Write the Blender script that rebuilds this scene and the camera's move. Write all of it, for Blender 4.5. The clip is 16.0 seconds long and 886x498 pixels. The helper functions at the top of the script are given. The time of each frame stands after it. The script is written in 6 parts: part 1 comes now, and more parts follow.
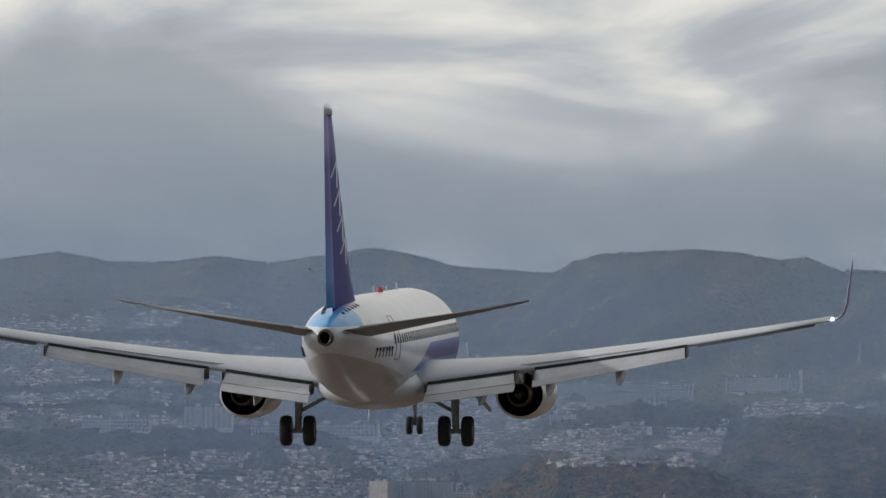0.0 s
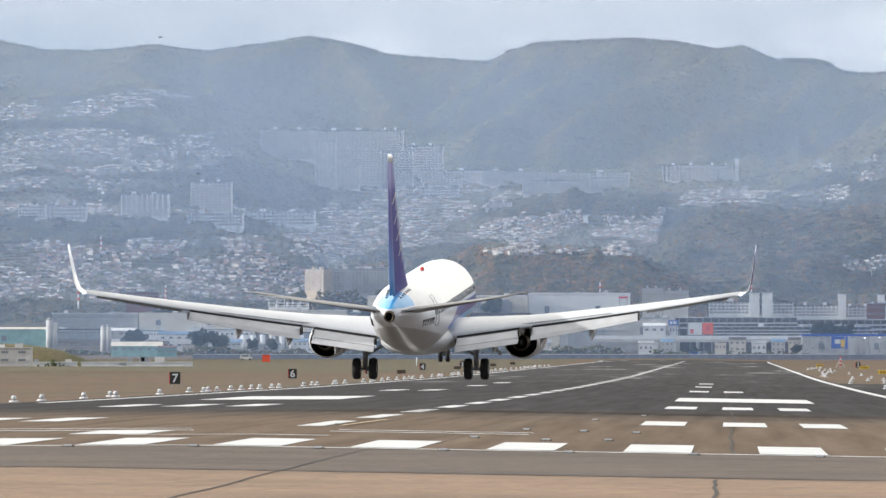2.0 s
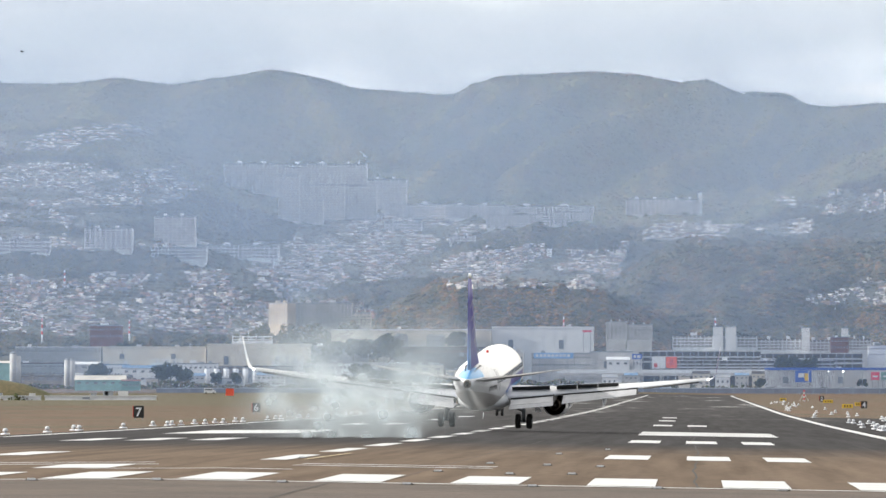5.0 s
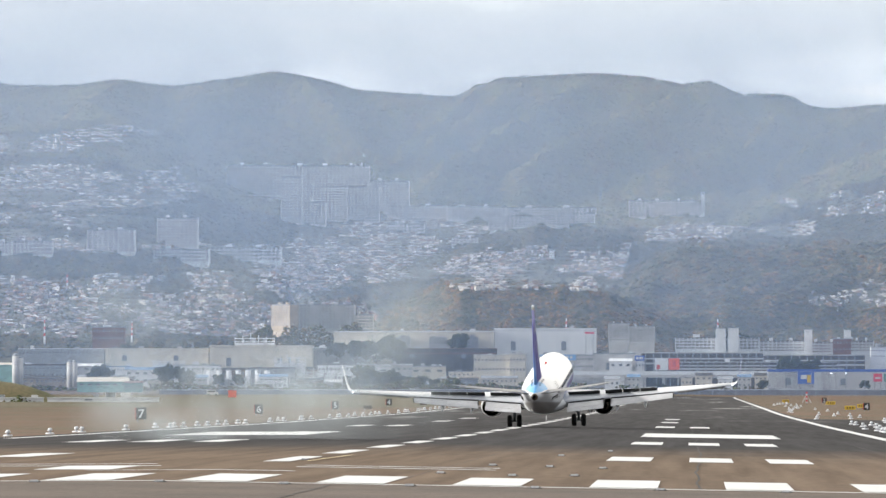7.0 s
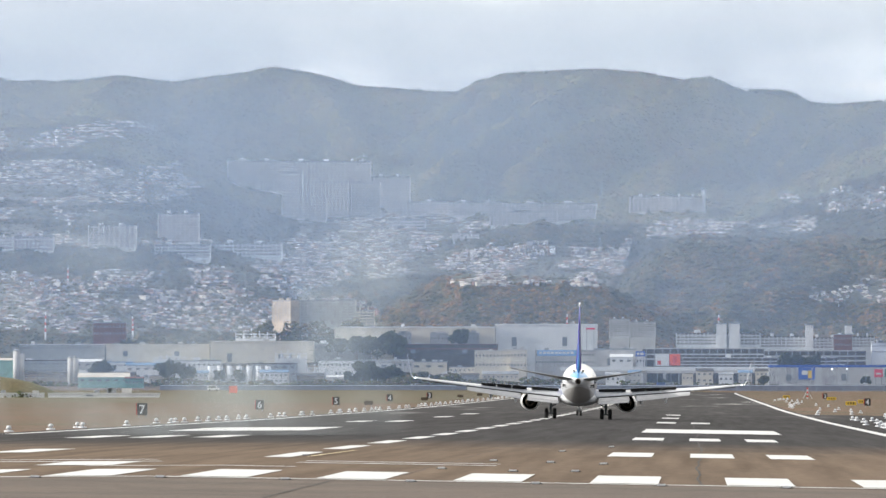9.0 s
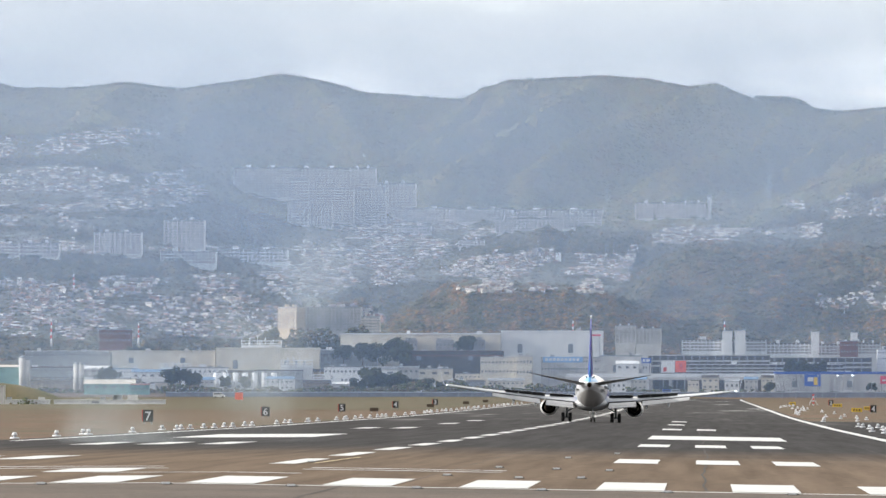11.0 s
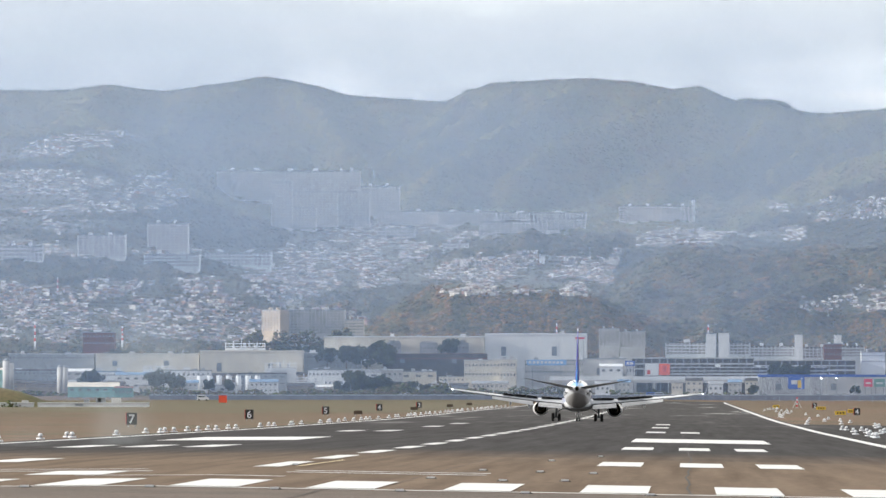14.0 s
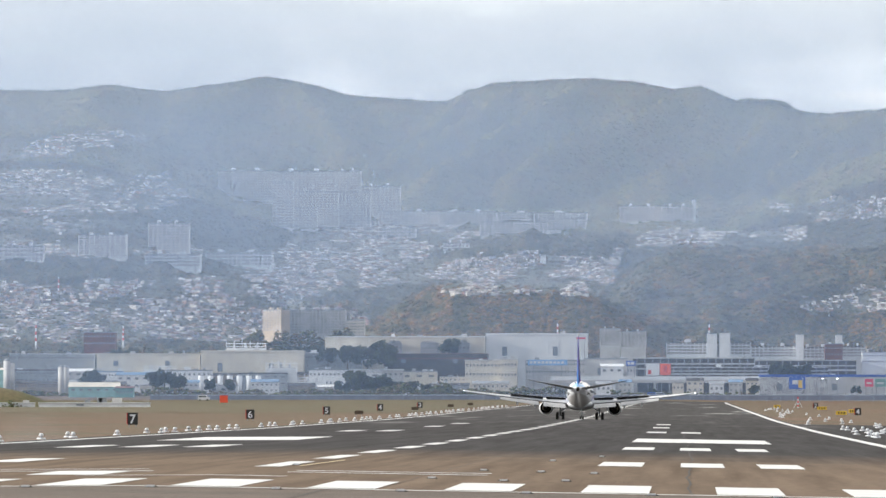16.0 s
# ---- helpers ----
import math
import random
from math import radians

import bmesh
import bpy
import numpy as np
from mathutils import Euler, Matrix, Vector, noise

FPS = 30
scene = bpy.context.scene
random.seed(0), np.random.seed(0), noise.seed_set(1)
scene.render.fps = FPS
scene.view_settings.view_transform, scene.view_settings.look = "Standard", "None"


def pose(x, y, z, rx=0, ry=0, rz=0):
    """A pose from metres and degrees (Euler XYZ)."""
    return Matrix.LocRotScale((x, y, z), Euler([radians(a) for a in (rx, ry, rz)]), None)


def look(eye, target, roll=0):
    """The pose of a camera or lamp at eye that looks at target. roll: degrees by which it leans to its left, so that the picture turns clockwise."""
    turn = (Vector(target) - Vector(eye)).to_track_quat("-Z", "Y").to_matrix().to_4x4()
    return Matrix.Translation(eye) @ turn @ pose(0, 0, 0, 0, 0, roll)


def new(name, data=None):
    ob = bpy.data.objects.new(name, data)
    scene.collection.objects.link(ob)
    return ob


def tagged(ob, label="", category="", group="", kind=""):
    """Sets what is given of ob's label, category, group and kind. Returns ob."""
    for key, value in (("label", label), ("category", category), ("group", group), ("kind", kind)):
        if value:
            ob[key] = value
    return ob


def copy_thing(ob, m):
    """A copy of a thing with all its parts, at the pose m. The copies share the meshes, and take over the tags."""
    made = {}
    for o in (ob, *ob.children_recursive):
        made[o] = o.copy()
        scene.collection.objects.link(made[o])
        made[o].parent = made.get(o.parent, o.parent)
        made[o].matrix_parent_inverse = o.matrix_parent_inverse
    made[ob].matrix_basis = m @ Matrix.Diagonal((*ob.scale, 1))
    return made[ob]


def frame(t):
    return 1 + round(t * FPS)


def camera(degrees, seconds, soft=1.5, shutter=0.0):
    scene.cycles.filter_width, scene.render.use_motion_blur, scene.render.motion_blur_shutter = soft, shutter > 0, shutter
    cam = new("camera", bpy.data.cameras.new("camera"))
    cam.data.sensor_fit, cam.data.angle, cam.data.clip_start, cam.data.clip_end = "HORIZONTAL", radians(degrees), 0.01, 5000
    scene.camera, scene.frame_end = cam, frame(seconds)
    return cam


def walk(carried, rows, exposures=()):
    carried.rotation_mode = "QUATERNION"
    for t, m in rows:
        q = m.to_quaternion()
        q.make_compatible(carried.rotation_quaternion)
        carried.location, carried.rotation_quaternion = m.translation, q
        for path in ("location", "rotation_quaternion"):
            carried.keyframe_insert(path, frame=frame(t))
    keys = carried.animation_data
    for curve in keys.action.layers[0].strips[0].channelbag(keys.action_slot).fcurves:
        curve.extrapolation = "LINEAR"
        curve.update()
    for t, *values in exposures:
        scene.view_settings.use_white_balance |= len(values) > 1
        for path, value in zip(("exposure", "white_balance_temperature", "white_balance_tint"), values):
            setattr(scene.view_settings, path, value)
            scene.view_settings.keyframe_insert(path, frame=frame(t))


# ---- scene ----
cam = camera(5.984, 16.0)
EYE = (0.0, 0.0, 2.6)
# seconds, degrees left of the runway heading, degrees above level
AIM = [
    (0.0, 2.3641, 2.1654), (0.5, 2.2950, 1.5813), (1.0, 2.2132, 1.3296), (1.5, 1.9733, 0.9553), (2.0, 1.9325, 0.7330),
    (2.5, 1.9382, 0.7448), (3.0, 1.7044, 0.7739), (3.5, 1.6636, 0.8266), (4.0, 1.6750, 0.9087), (4.5, 1.6811, 0.9496),
    (5.5, 1.6950, 0.9650), (6.5, 1.7050, 0.9750), (7.0, 1.7044, 0.9729), (7.5, 1.6811, 0.8793), (8.0, 1.6403, 0.8735),
    (8.5, 1.6693, 0.9201), (9.0, 1.7102, 0.9434), (10.2, 1.7380, 0.9750), (11.5, 1.7572, 0.9962), (12.0, 1.7629, 1.0023),
    (12.5, 1.7686, 1.0023), (13.0, 1.7686, 1.0023), (13.5, 1.6517, 1.0023), (14.0, 1.6399, 1.0080), (14.5, 1.6460, 1.0080),
    (15.0, 1.6399, 1.0080), (15.5, 1.6460, 1.0080), (16.0, 1.6460, 1.0080)]
# seconds, stops, white balance
EXPOSURES = [(0.0, -0.96, 5500, 8), (0.5, -0.55, 5560, 8), (1.0, -0.14, 5560, 8), (1.5, 0.14, 5600, 8), (2.5, 0.39, 5640, 8), (4.5, 0.40, 5710, 8), (16.0, 0.40, 5710, 8)]
walk(cam, [(t, pose(*EYE, 90 + up, 0, left)) for t, left, up in AIM], EXPOSURES)

# ---- light ----
SUN_UP, SUN_LEFT = 16.5, 96.0      # degrees above level, degrees left of the runway heading


def world_sky():
    w = bpy.data.worlds.new("sky")
    scene.world = w
    w.use_nodes = True
    n, l = w.node_tree.nodes, w.node_tree.links
    n.clear()
    out, bg = n.new("ShaderNodeOutputWorld"), n.new("ShaderNodeBackground")
    sky = n.new("ShaderNodeTexSky")
    sky.sky_type, sky.sun_disc = "NISHITA", False
    sky.sun_elevation, sky.sun_rotation = radians(SUN_UP), radians(-SUN_LEFT)
    sky.air_density, sky.dust_density = 1.0, 2.0
    dim = n.new("ShaderNodeVectorMath")
    dim.operation = "SCALE"
    dim.inputs["Scale"].default_value = 0.10
    l.new(sky.outputs[0], dim.inputs[0])
    co, mp = n.new("ShaderNodeTexCoord"), n.new("ShaderNodeMapping")
    mp.inputs["Scale"].default_value = (17, 17, 62)
    mp.inputs["Location"].default_value = (1.85, 0.0, 0.4)
    l.new(co.outputs["Generated"], mp.inputs[0])
    cloud = n.new("ShaderNodeTexNoise")
    cloud.inputs["Scale"].default_value, cloud.inputs["Detail"].default_value = 1.0, 7
    cloud.inputs["Roughness"].default_value, cloud.inputs["Distortion"].default_value = 0.5, 0.5
    l.new(mp.outputs[0], cloud.inputs["Vector"])
    sep, band = n.new("ShaderNodeSeparateXYZ"), n.new("ShaderNodeMapRange")
    l.new(co.outputs["Generated"], sep.inputs[0])
    band.interpolation_type = "SMOOTHSTEP"
    for k, v in (("From Min", 0.043), ("From Max", 0.075), ("To Min", -0.08), ("To Max", 0.24)):
        band.inputs[k].default_value = v
    l.new(sep.outputs["Z"], band.inputs["Value"])
    add = n.new("ShaderNodeMath")
    add.operation = "ADD"
    l.new(cloud.outputs["Fac"], add.inputs[0])
    l.new(band.outputs[0], add.inputs[1])
    # a white cloud over the ridge
    away, near, bump, with_cloud = n.new("ShaderNodeVectorMath"), n.new("ShaderNodeMapRange"), n.new("ShaderNodeMath"), n.new("ShaderNodeMath")
    away.operation, bump.operation, with_cloud.operation = "DISTANCE", "MULTIPLY", "ADD"
    away.inputs[1].default_value = Vector((-650 * 6.667e-5, 1.0, 590 * 6.667e-5)).normalized()
    l.new(co.outputs["Generated"], away.inputs[0])
    near.interpolation_type = "SMOOTHSTEP"
    for k, v in (("From Min", 0.0004), ("From Max", 0.0095), ("To Min", 0.27), ("To Max", 0.0)):
        near.inputs[k].default_value = v
    l.new(away.outputs["Value"], near.inputs["Value"])
    wisp = n.new("ShaderNodeTexNoise")
    wisp.inputs["Scale"].default_value, wisp.inputs["Detail"].default_value = 260, 5
    l.new(co.outputs["Generated"], wisp.inputs["Vector"])
    l.new(near.outputs[0], bump.inputs[0])
    l.new(wisp.outputs["Fac"], bump.inputs[1])
    l.new(add.outputs[0], with_cloud.inputs[0])
    l.new(bump.outputs[0], with_cloud.inputs[1])
    ramp = n.new("ShaderNodeValToRGB")
    r = ramp.color_ramp
    r.elements[0].position, r.elements[0].color = 0.30, (0.520, 0.508, 0.485, 1)
    r.elements[1].position, r.elements[1].color = 0.72, (1.42, 1.22, 0.95, 1)
    e = r.elements.new(0.48)
    e.color = (0.585, 0.560, 0.52, 1)
    e = r.elements.new(0.58)
    e.color = (0.77, 0.725, 0.655, 1)
    l.new(with_cloud.outputs[0], ramp.inputs[0])
    mix = n.new("ShaderNodeMix")
    mix.data_type = "RGBA"
    mix.inputs["Factor"].default_value = 0.92
    l.new(dim.outputs[0], mix.inputs["A"])
    l.new(ramp.outputs[0], mix.inputs["B"])
    # the cloud is brightest ahead, towards the low sun's side, and breaks to dull blue behind and overhead
    dot, fall, tint, glow = n.new("ShaderNodeVectorMath"), n.new("ShaderNodeMapRange"), n.new("ShaderNodeMix"), n.new("ShaderNodeVectorMath")
    dot.operation, glow.operation, tint.data_type = "DOT_PRODUCT", "MULTIPLY", "RGBA"
    dot.inputs[1].default_value = (-0.35, 0.90, -0.25)
    l.new(co.outputs["Generated"], dot.inputs[0])
    fall.inputs["From Min"].default_value, fall.inputs["From Max"].default_value = -0.7, 0.9
    l.new(dot.outputs["Value"], fall.inputs["Value"])
    l.new(fall.outputs[0], tint.inputs["Factor"])
    tint.inputs["A"].default_value, tint.inputs["B"].default_value = (0.335, 0.372, 0.45, 1), (1, 1, 1, 1)
    l.new(mix.outputs["Result"], glow.inputs[0])
    l.new(tint.outputs["Result"], glow.inputs[1])
    l.new(glow.outputs[0], bg.inputs["Color"])
    bg.inputs["Strength"].default_value = 1.35
    l.new(bg.outputs[0], out.inputs[0])


world_sky()
sun = new("sun", bpy.data.lights.new("sun", "SUN"))
sun.data.energy, sun.data.angle, sun.data.color = 4.0, radians(0.6), (1.0, 0.885, 0.74)
_s, _u = radians(SUN_LEFT), radians(SUN_UP)
sun.matrix_basis = look((-math.sin(_s) * math.cos(_u) * 900, math.cos(_s) * math.cos(_u) * 900, math.sin(_u) * 900), (0, 0, 0))


# ---- materials ----
def mat(name, color, rough=0.6, metal=0.0, vary=0.15, scale=1.0, fine=0.0, bump=0.0, second=None, island=0.0, coat=0.0):
    """A surface with variation at two scales (scale and ten times finer), in metres of the thing's own space."""
    m = bpy.data.materials.new(name)
    m.use_nodes = True
    n, l = m.node_tree.nodes, m.node_tree.links
    b = n["Principled BSDF"]
    b.inputs["Roughness"].default_value, b.inputs["Metallic"].default_value = rough, metal
    b.inputs["Coat Weight"].default_value = coat
    co = n.new("ShaderNodeTexCoord")
    big, small = n.new("ShaderNodeTexNoise"), n.new("ShaderNodeTexNoise")
    big.inputs["Scale"].default_value, big.inputs["Detail"].default_value = scale, 4
    small.inputs["Scale"].default_value, small.inputs["Detail"].default_value = scale * 11, 3
    for t in (big, small):
        l.new(co.outputs["Object"], t.inputs["Vector"])
    a = n.new("ShaderNodeMix")
    a.data_type = "RGBA"
    second = second or tuple(c * (1 - 2 * vary) for c in color)
    a.inputs["A"].default_value, a.inputs["B"].default_value = (*second, 1), (*color, 1)
    k = n.new("ShaderNodeMapRange")
    k.inputs["From Min"].default_value, k.inputs["From Max"].default_value = 0.36, 0.62
    l.new(big.outputs["Fac"], k.inputs["Value"])
    l.new(k.outputs[0], a.inputs["Factor"])
    s = n.new("ShaderNodeHueSaturation")
    v = n.new("ShaderNodeMapRange")
    for key, val in (("From Min", 0.3), ("From Max", 0.7), ("To Min", 1 - vary), ("To Max", 1 + vary)):
        v.inputs[key].default_value = val
    l.new(small.outputs["Fac"], v.inputs["Value"])
    l.new(v.outputs[0], s.inputs["Value"])
    l.new(a.outputs["Result"], s.inputs["Color"])
    last = s.outputs[0]
    if bump:
        bp = n.new("ShaderNodeBump")
        bp.inputs["Strength"].default_value, bp.inputs["Distance"].default_value = bump, 0.3 / scale
        l.new(small.outputs["Fac"], bp.inputs["Height"])
        l.new(bp.outputs[0], b.inputs["Normal"])
    l.new(last, b.inputs["Base Color"])
    return m


def islands(name, stops, rough=0.7):
    """One colour for each joined piece, drawn from the stops."""
    m = bpy.data.materials.new(name)
    m.use_nodes = True
    n, l = m.node_tree.nodes, m.node_tree.links
    b = n["Principled BSDF"]
    b.inputs["Roughness"].default_value = rough
    g, ramp = n.new("ShaderNodeNewGeometry"), n.new("ShaderNodeValToRGB")
    ramp.color_ramp.interpolation = "CONSTANT"
    while len(ramp.color_ramp.elements) < len(stops):
        ramp.color_ramp.elements.new(0.5)
    for i, c in enumerate(stops):
        ramp.color_ramp.elements[i].position = i / len(stops)
        ramp.color_ramp.elements[i].color = (*c, 1)
    l.new(g.outputs["Random Per Island"], ramp.inputs[0])
    no = n.new("ShaderNodeTexNoise")
    no.inputs["Scale"].default_value = 0.8
    co = n.new("ShaderNodeTexCoord")
    l.new(co.outputs["Object"], no.inputs["Vector"])
    hs, v = n.new("ShaderNodeHueSaturation"), n.new("ShaderNodeMapRange")
    for key, val in (("From Min", 0.3), ("From Max", 0.7), ("To Min", 0.75), ("To Max", 1.2)):
        v.inputs[key].default_value = val
    l.new(no.outputs["Fac"], v.inputs["Value"])
    l.new(v.outputs[0], hs.inputs["Value"])
    l.new(ramp.outputs[0], hs.inputs["Color"])
    l.new(hs.outputs[0], b.inputs["Base Color"])
    return m


def runway_surface():
    """Asphalt and concrete lengths of the runway, streaked by rubber along its centre, with a smooth far end."""
    m = bpy.data.materials.new("runway_surface")
    m.use_nodes = True
    n, l = m.node_tree.nodes, m.node_tree.links
    b = n["Principled BSDF"]
    co, sep = n.new("ShaderNodeTexCoord"), n.new("ShaderNodeSeparateXYZ")
    l.new(co.outputs["Object"], sep.inputs[0])
    no = n.new("ShaderNodeTexNoise")
    no.inputs["Scale"].default_value, no.inputs["Detail"].default_value = 0.06, 5
    l.new(co.outputs["Object"], no.inputs["Vector"])
    wob = n.new("ShaderNodeMath")
    wob.operation = "MULTIPLY_ADD"
    wob.inputs[1].default_value = 60
    l.new(no.outputs["Fac"], wob.inputs[0])
    l.new(sep.outputs["Y"], wob.inputs[2])
    k = n.new("ShaderNodeMapRange")
    k.interpolation_type = "SMOOTHSTEP"
    k.inputs["From Min"].default_value, k.inputs["From Max"].default_value = 380, 520
    l.new(wob.outputs[0], k.inputs["Value"])
    near, grey = (0.168, 0.128, 0.096, 1), (0.062, 0.060, 0.061, 1)
    a = n.new("ShaderNodeMix")
    a.data_type = "RGBA"
    a.inputs["A"].default_value, a.inputs["B"].default_value = near, grey
    l.new(k.outputs[0], a.inputs["Factor"])
    mp = n.new("ShaderNodeMapping")
    mp.inputs["Scale"].default_value = (1.2, 0.02, 1)
    l.new(co.outputs["Object"], mp.inputs[0])
    st = n.new("ShaderNodeTexNoise")
    st.inputs["Scale"].default_value, st.inputs["Detail"].default_value = 0.8, 6
    l.new(mp.outputs[0], st.inputs["Vector"])
    gr = n.new("ShaderNodeTexNoise")
    gr.inputs["Scale"].default_value, gr.inputs["Detail"].default_value = 2.5, 4
    l.new(co.outputs["Object"], gr.inputs["Vector"])
    mul = n.new("ShaderNodeMath")
    mul.operation = "MULTIPLY"
    l.new(st.outputs["Fac"], mul.inputs[0])
    l.new(gr.outputs["Fac"], mul.inputs[1])
    v = n.new("ShaderNodeMapRange")
    for key, val in (("From Min", 0.12), ("From Max", 0.40), ("To Min", 0.68), ("To Max", 1.28)):
        v.inputs[key].default_value = val
    l.new(mul.outputs[0], v.inputs["Value"])
    hs = n.new("ShaderNodeHueSaturation")
    l.new(v.outputs[0], hs.inputs["Value"])
    l.new(a.outputs["Result"], hs.inputs["Color"])
    l.new(hs.outputs[0], b.inputs["Base Color"])
    far = n.new("ShaderNodeMapRange")
    for key, val in (("From Min", 850), ("From Max", 1300), ("To Min", 0.9), ("To Max", 0.06)):
        far.inputs[key].default_value = val
    l.new(sep.outputs["Y"], far.inputs["Value"])
    # shiny patches on the far length
    pm, pn, pk, pr = n.new("ShaderNodeMapping"), n.new("ShaderNodeTexNoise"), n.new("ShaderNodeMapRange"), n.new("ShaderNodeMix")
    pm.inputs["Scale"].default_value = (0.10, 0.006, 1)
    pn.inputs["Scale"].default_value, pn.inputs["Detail"].default_value = 1.0, 5
    l.new(co.outputs["Object"], pm.inputs[0])
    l.new(pm.outputs[0], pn.inputs["Vector"])
    pk.inputs["From Min"].default_value, pk.inputs["From Max"].default_value = 0.55, 0.72
    l.new(pn.outputs["Fac"], pk.inputs["Value"])
    l.new(pk.outputs[0], pr.inputs["Factor"])
    pr.inputs["A"].default_value = 0.85
    l.new(far.outputs[0], pr.inputs["B"])
    l.new(pr.outputs["Result"], b.inputs["Roughness"])
    ior = n.new("ShaderNodeMapRange")
    for key, val in (("From Min", 1000), ("From Max", 1600), ("To Min", 1.05), ("To Max", 1.10)):
        ior.inputs[key].default_value = val
    l.new(sep.outputs["Y"], ior.inputs["Value"])
    l.new(ior.outputs[0], b.inputs["IOR"])
    return m


M_RUNWAY = runway_surface()
M_PAD = mat("pale_tan_concrete", (0.26, 0.17, 0.105), 0.9, vary=0.12, scale=0.12, bump=0.2)
M_STRIP = mat("worn_dark_asphalt", (0.105, 0.077, 0.058), 0.9, vary=0.15, scale=0.1, bump=0.2)
M_MARK = mat("worn_white_road_paint", (0.68, 0.68, 0.67), 0.7, vary=0.10, scale=0.6)
M_YELLOW = mat("yellow_road_paint", (0.75, 0.62, 0.35), 0.7, vary=0.1, scale=0.6)
M_CRACK = mat("dark_crack_sealant", (0.035, 0.03, 0.028), 0.9, vary=0.1)
M_GRASS = mat("dry_winter_grass", (0.125, 0.068, 0.038), 0.95, vary=0.3, scale=0.03, second=(0.078, 0.064, 0.030), bump=0.3)
M_GREEN = mat("green_bank_grass", (0.075, 0.085, 0.032), 0.95, vary=0.3, scale=0.08, second=(0.13, 0.105, 0.05))
M_LOTS = mat("streets_and_gardens", (0.15, 0.14, 0.125), 0.95, vary=0.3, scale=0.03, second=(0.07, 0.075, 0.045))
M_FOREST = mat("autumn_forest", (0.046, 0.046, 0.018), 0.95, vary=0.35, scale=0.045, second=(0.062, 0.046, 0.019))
# range forest lightened: its sunlit brightness is put into the base colour
M_SLOPE = mat("sunlit_range_forest", (0.12, 0.12, 0.05), 0.95, vary=0.3, scale=0.045, second=(0.15, 0.12, 0.055))
M_WHITE = mat("white_aircraft_paint", (0.82, 0.83, 0.84), 0.25, vary=0.04, scale=0.5, coat=0.3)
M_GREY = mat("light_grey_wing_paint", (0.55, 0.56, 0.57), 0.35, vary=0.06, scale=0.8)
M_FLAP = mat("pale_flap_paint", (0.50, 0.50, 0.51), 0.4, vary=0.08, scale=1.2)
M_DARK = mat("dark_steel", (0.06, 0.058, 0.055), 0.5, metal=0.6, vary=0.2, scale=2)
M_BURNT = mat("heat_stained_nozzle", (0.16, 0.13, 0.10), 0.4, metal=0.9, vary=0.2, scale=3)
M_TYRE = mat("black_rubber", (0.018, 0.018, 0.018), 0.8, vary=0.2, scale=6)
M_NAVY = mat("dark_blue_paint", (0.016, 0.012, 0.25), 0.5, vary=0.06, scale=0.6)
M_NAVY.node_tree.nodes["Principled BSDF"].inputs["Specular IOR Level"].default_value = 0.3
M_PANEL = mat("black_spoiler_underside", (0.02, 0.02, 0.02), 0.7, vary=0.2, scale=2)
M_GLASS = mat("dark_window_glass", (0.06, 0.07, 0.09), 0.12, vary=0.1, scale=2)
# windows lightened to bluish grey: distance haze is put into the colour
M_PANE = mat("haze_lightened_panes", (0.24, 0.27, 0.31), 0.2, vary=0.2, scale=0.3)
# crowns paler than the hills': the range's sunlight is put into their colour
M_RANGE = islands("range_woods_lit_pale", [(0.12, 0.13, 0.05), (0.14, 0.135, 0.055), (0.16, 0.13, 0.06), (0.10, 0.11, 0.045), (0.18, 0.14, 0.065)], 0.95)
M_RED = mat("red_plastic", (0.55, 0.04, 0.03), 0.4, vary=0.1, scale=3)
M_BLACK = mat("black_enamel", (0.02, 0.02, 0.02), 0.5, vary=0.1, scale=3)
M_SIGN_Y = mat("yellow_sign_face", (0.75, 0.50, 0.04), 0.5, vary=0.05, scale=3)
M_CONC = mat("pale_concrete_wall", (0.58, 0.57, 0.55), 0.85, vary=0.10, scale=0.25)
M_CREAM = mat("cream_render", (0.70, 0.65, 0.55), 0.85, vary=0.08, scale=0.25)
M_WALLW = mat("white_cladding", (0.80, 0.81, 0.82), 0.6, vary=0.06, scale=0.3)
M_ROOF = mat("grey_metal_roof", (0.32, 0.34, 0.37), 0.5, vary=0.12, scale=0.3)
M_ROOFB = mat("blue_steel_roof", (0.12, 0.24, 0.42), 0.5, vary=0.12, scale=0.3)
M_BRICK = mat("dark_red_brick", (0.17, 0.075, 0.07), 0.85, vary=0.15, scale=0.5)
M_TEAL = mat("teal_sheet_roof", (0.17, 0.34, 0.31), 0.6, vary=0.12, scale=0.4)
M_STEEL = mat("galvanised_steel", (0.36, 0.38, 0.40), 0.5, metal=0.4, vary=0.1, scale=0.5)
# near-black: shade inside the open decks put into colour; also dark roofing
M_DECKSHADE_ROOF = mat("deck_shade_and_dark_roofing", (0.07, 0.065, 0.065), 0.9, vary=0.2, scale=0.3)
# darker than the tower walls: balcony shade is put into this colour
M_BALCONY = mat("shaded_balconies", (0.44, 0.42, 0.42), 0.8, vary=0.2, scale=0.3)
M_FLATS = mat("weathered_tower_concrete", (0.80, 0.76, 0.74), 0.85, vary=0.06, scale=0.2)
M_TAN = mat("weathered_tan_render", (0.38, 0.32, 0.26), 0.85, vary=0.15, scale=0.3)
M_VERGE = mat("short_green_verge_grass", (0.072, 0.074, 0.034), 0.95, vary=0.3, scale=0.05, second=(0.11, 0.074, 0.042), bump=0.3)
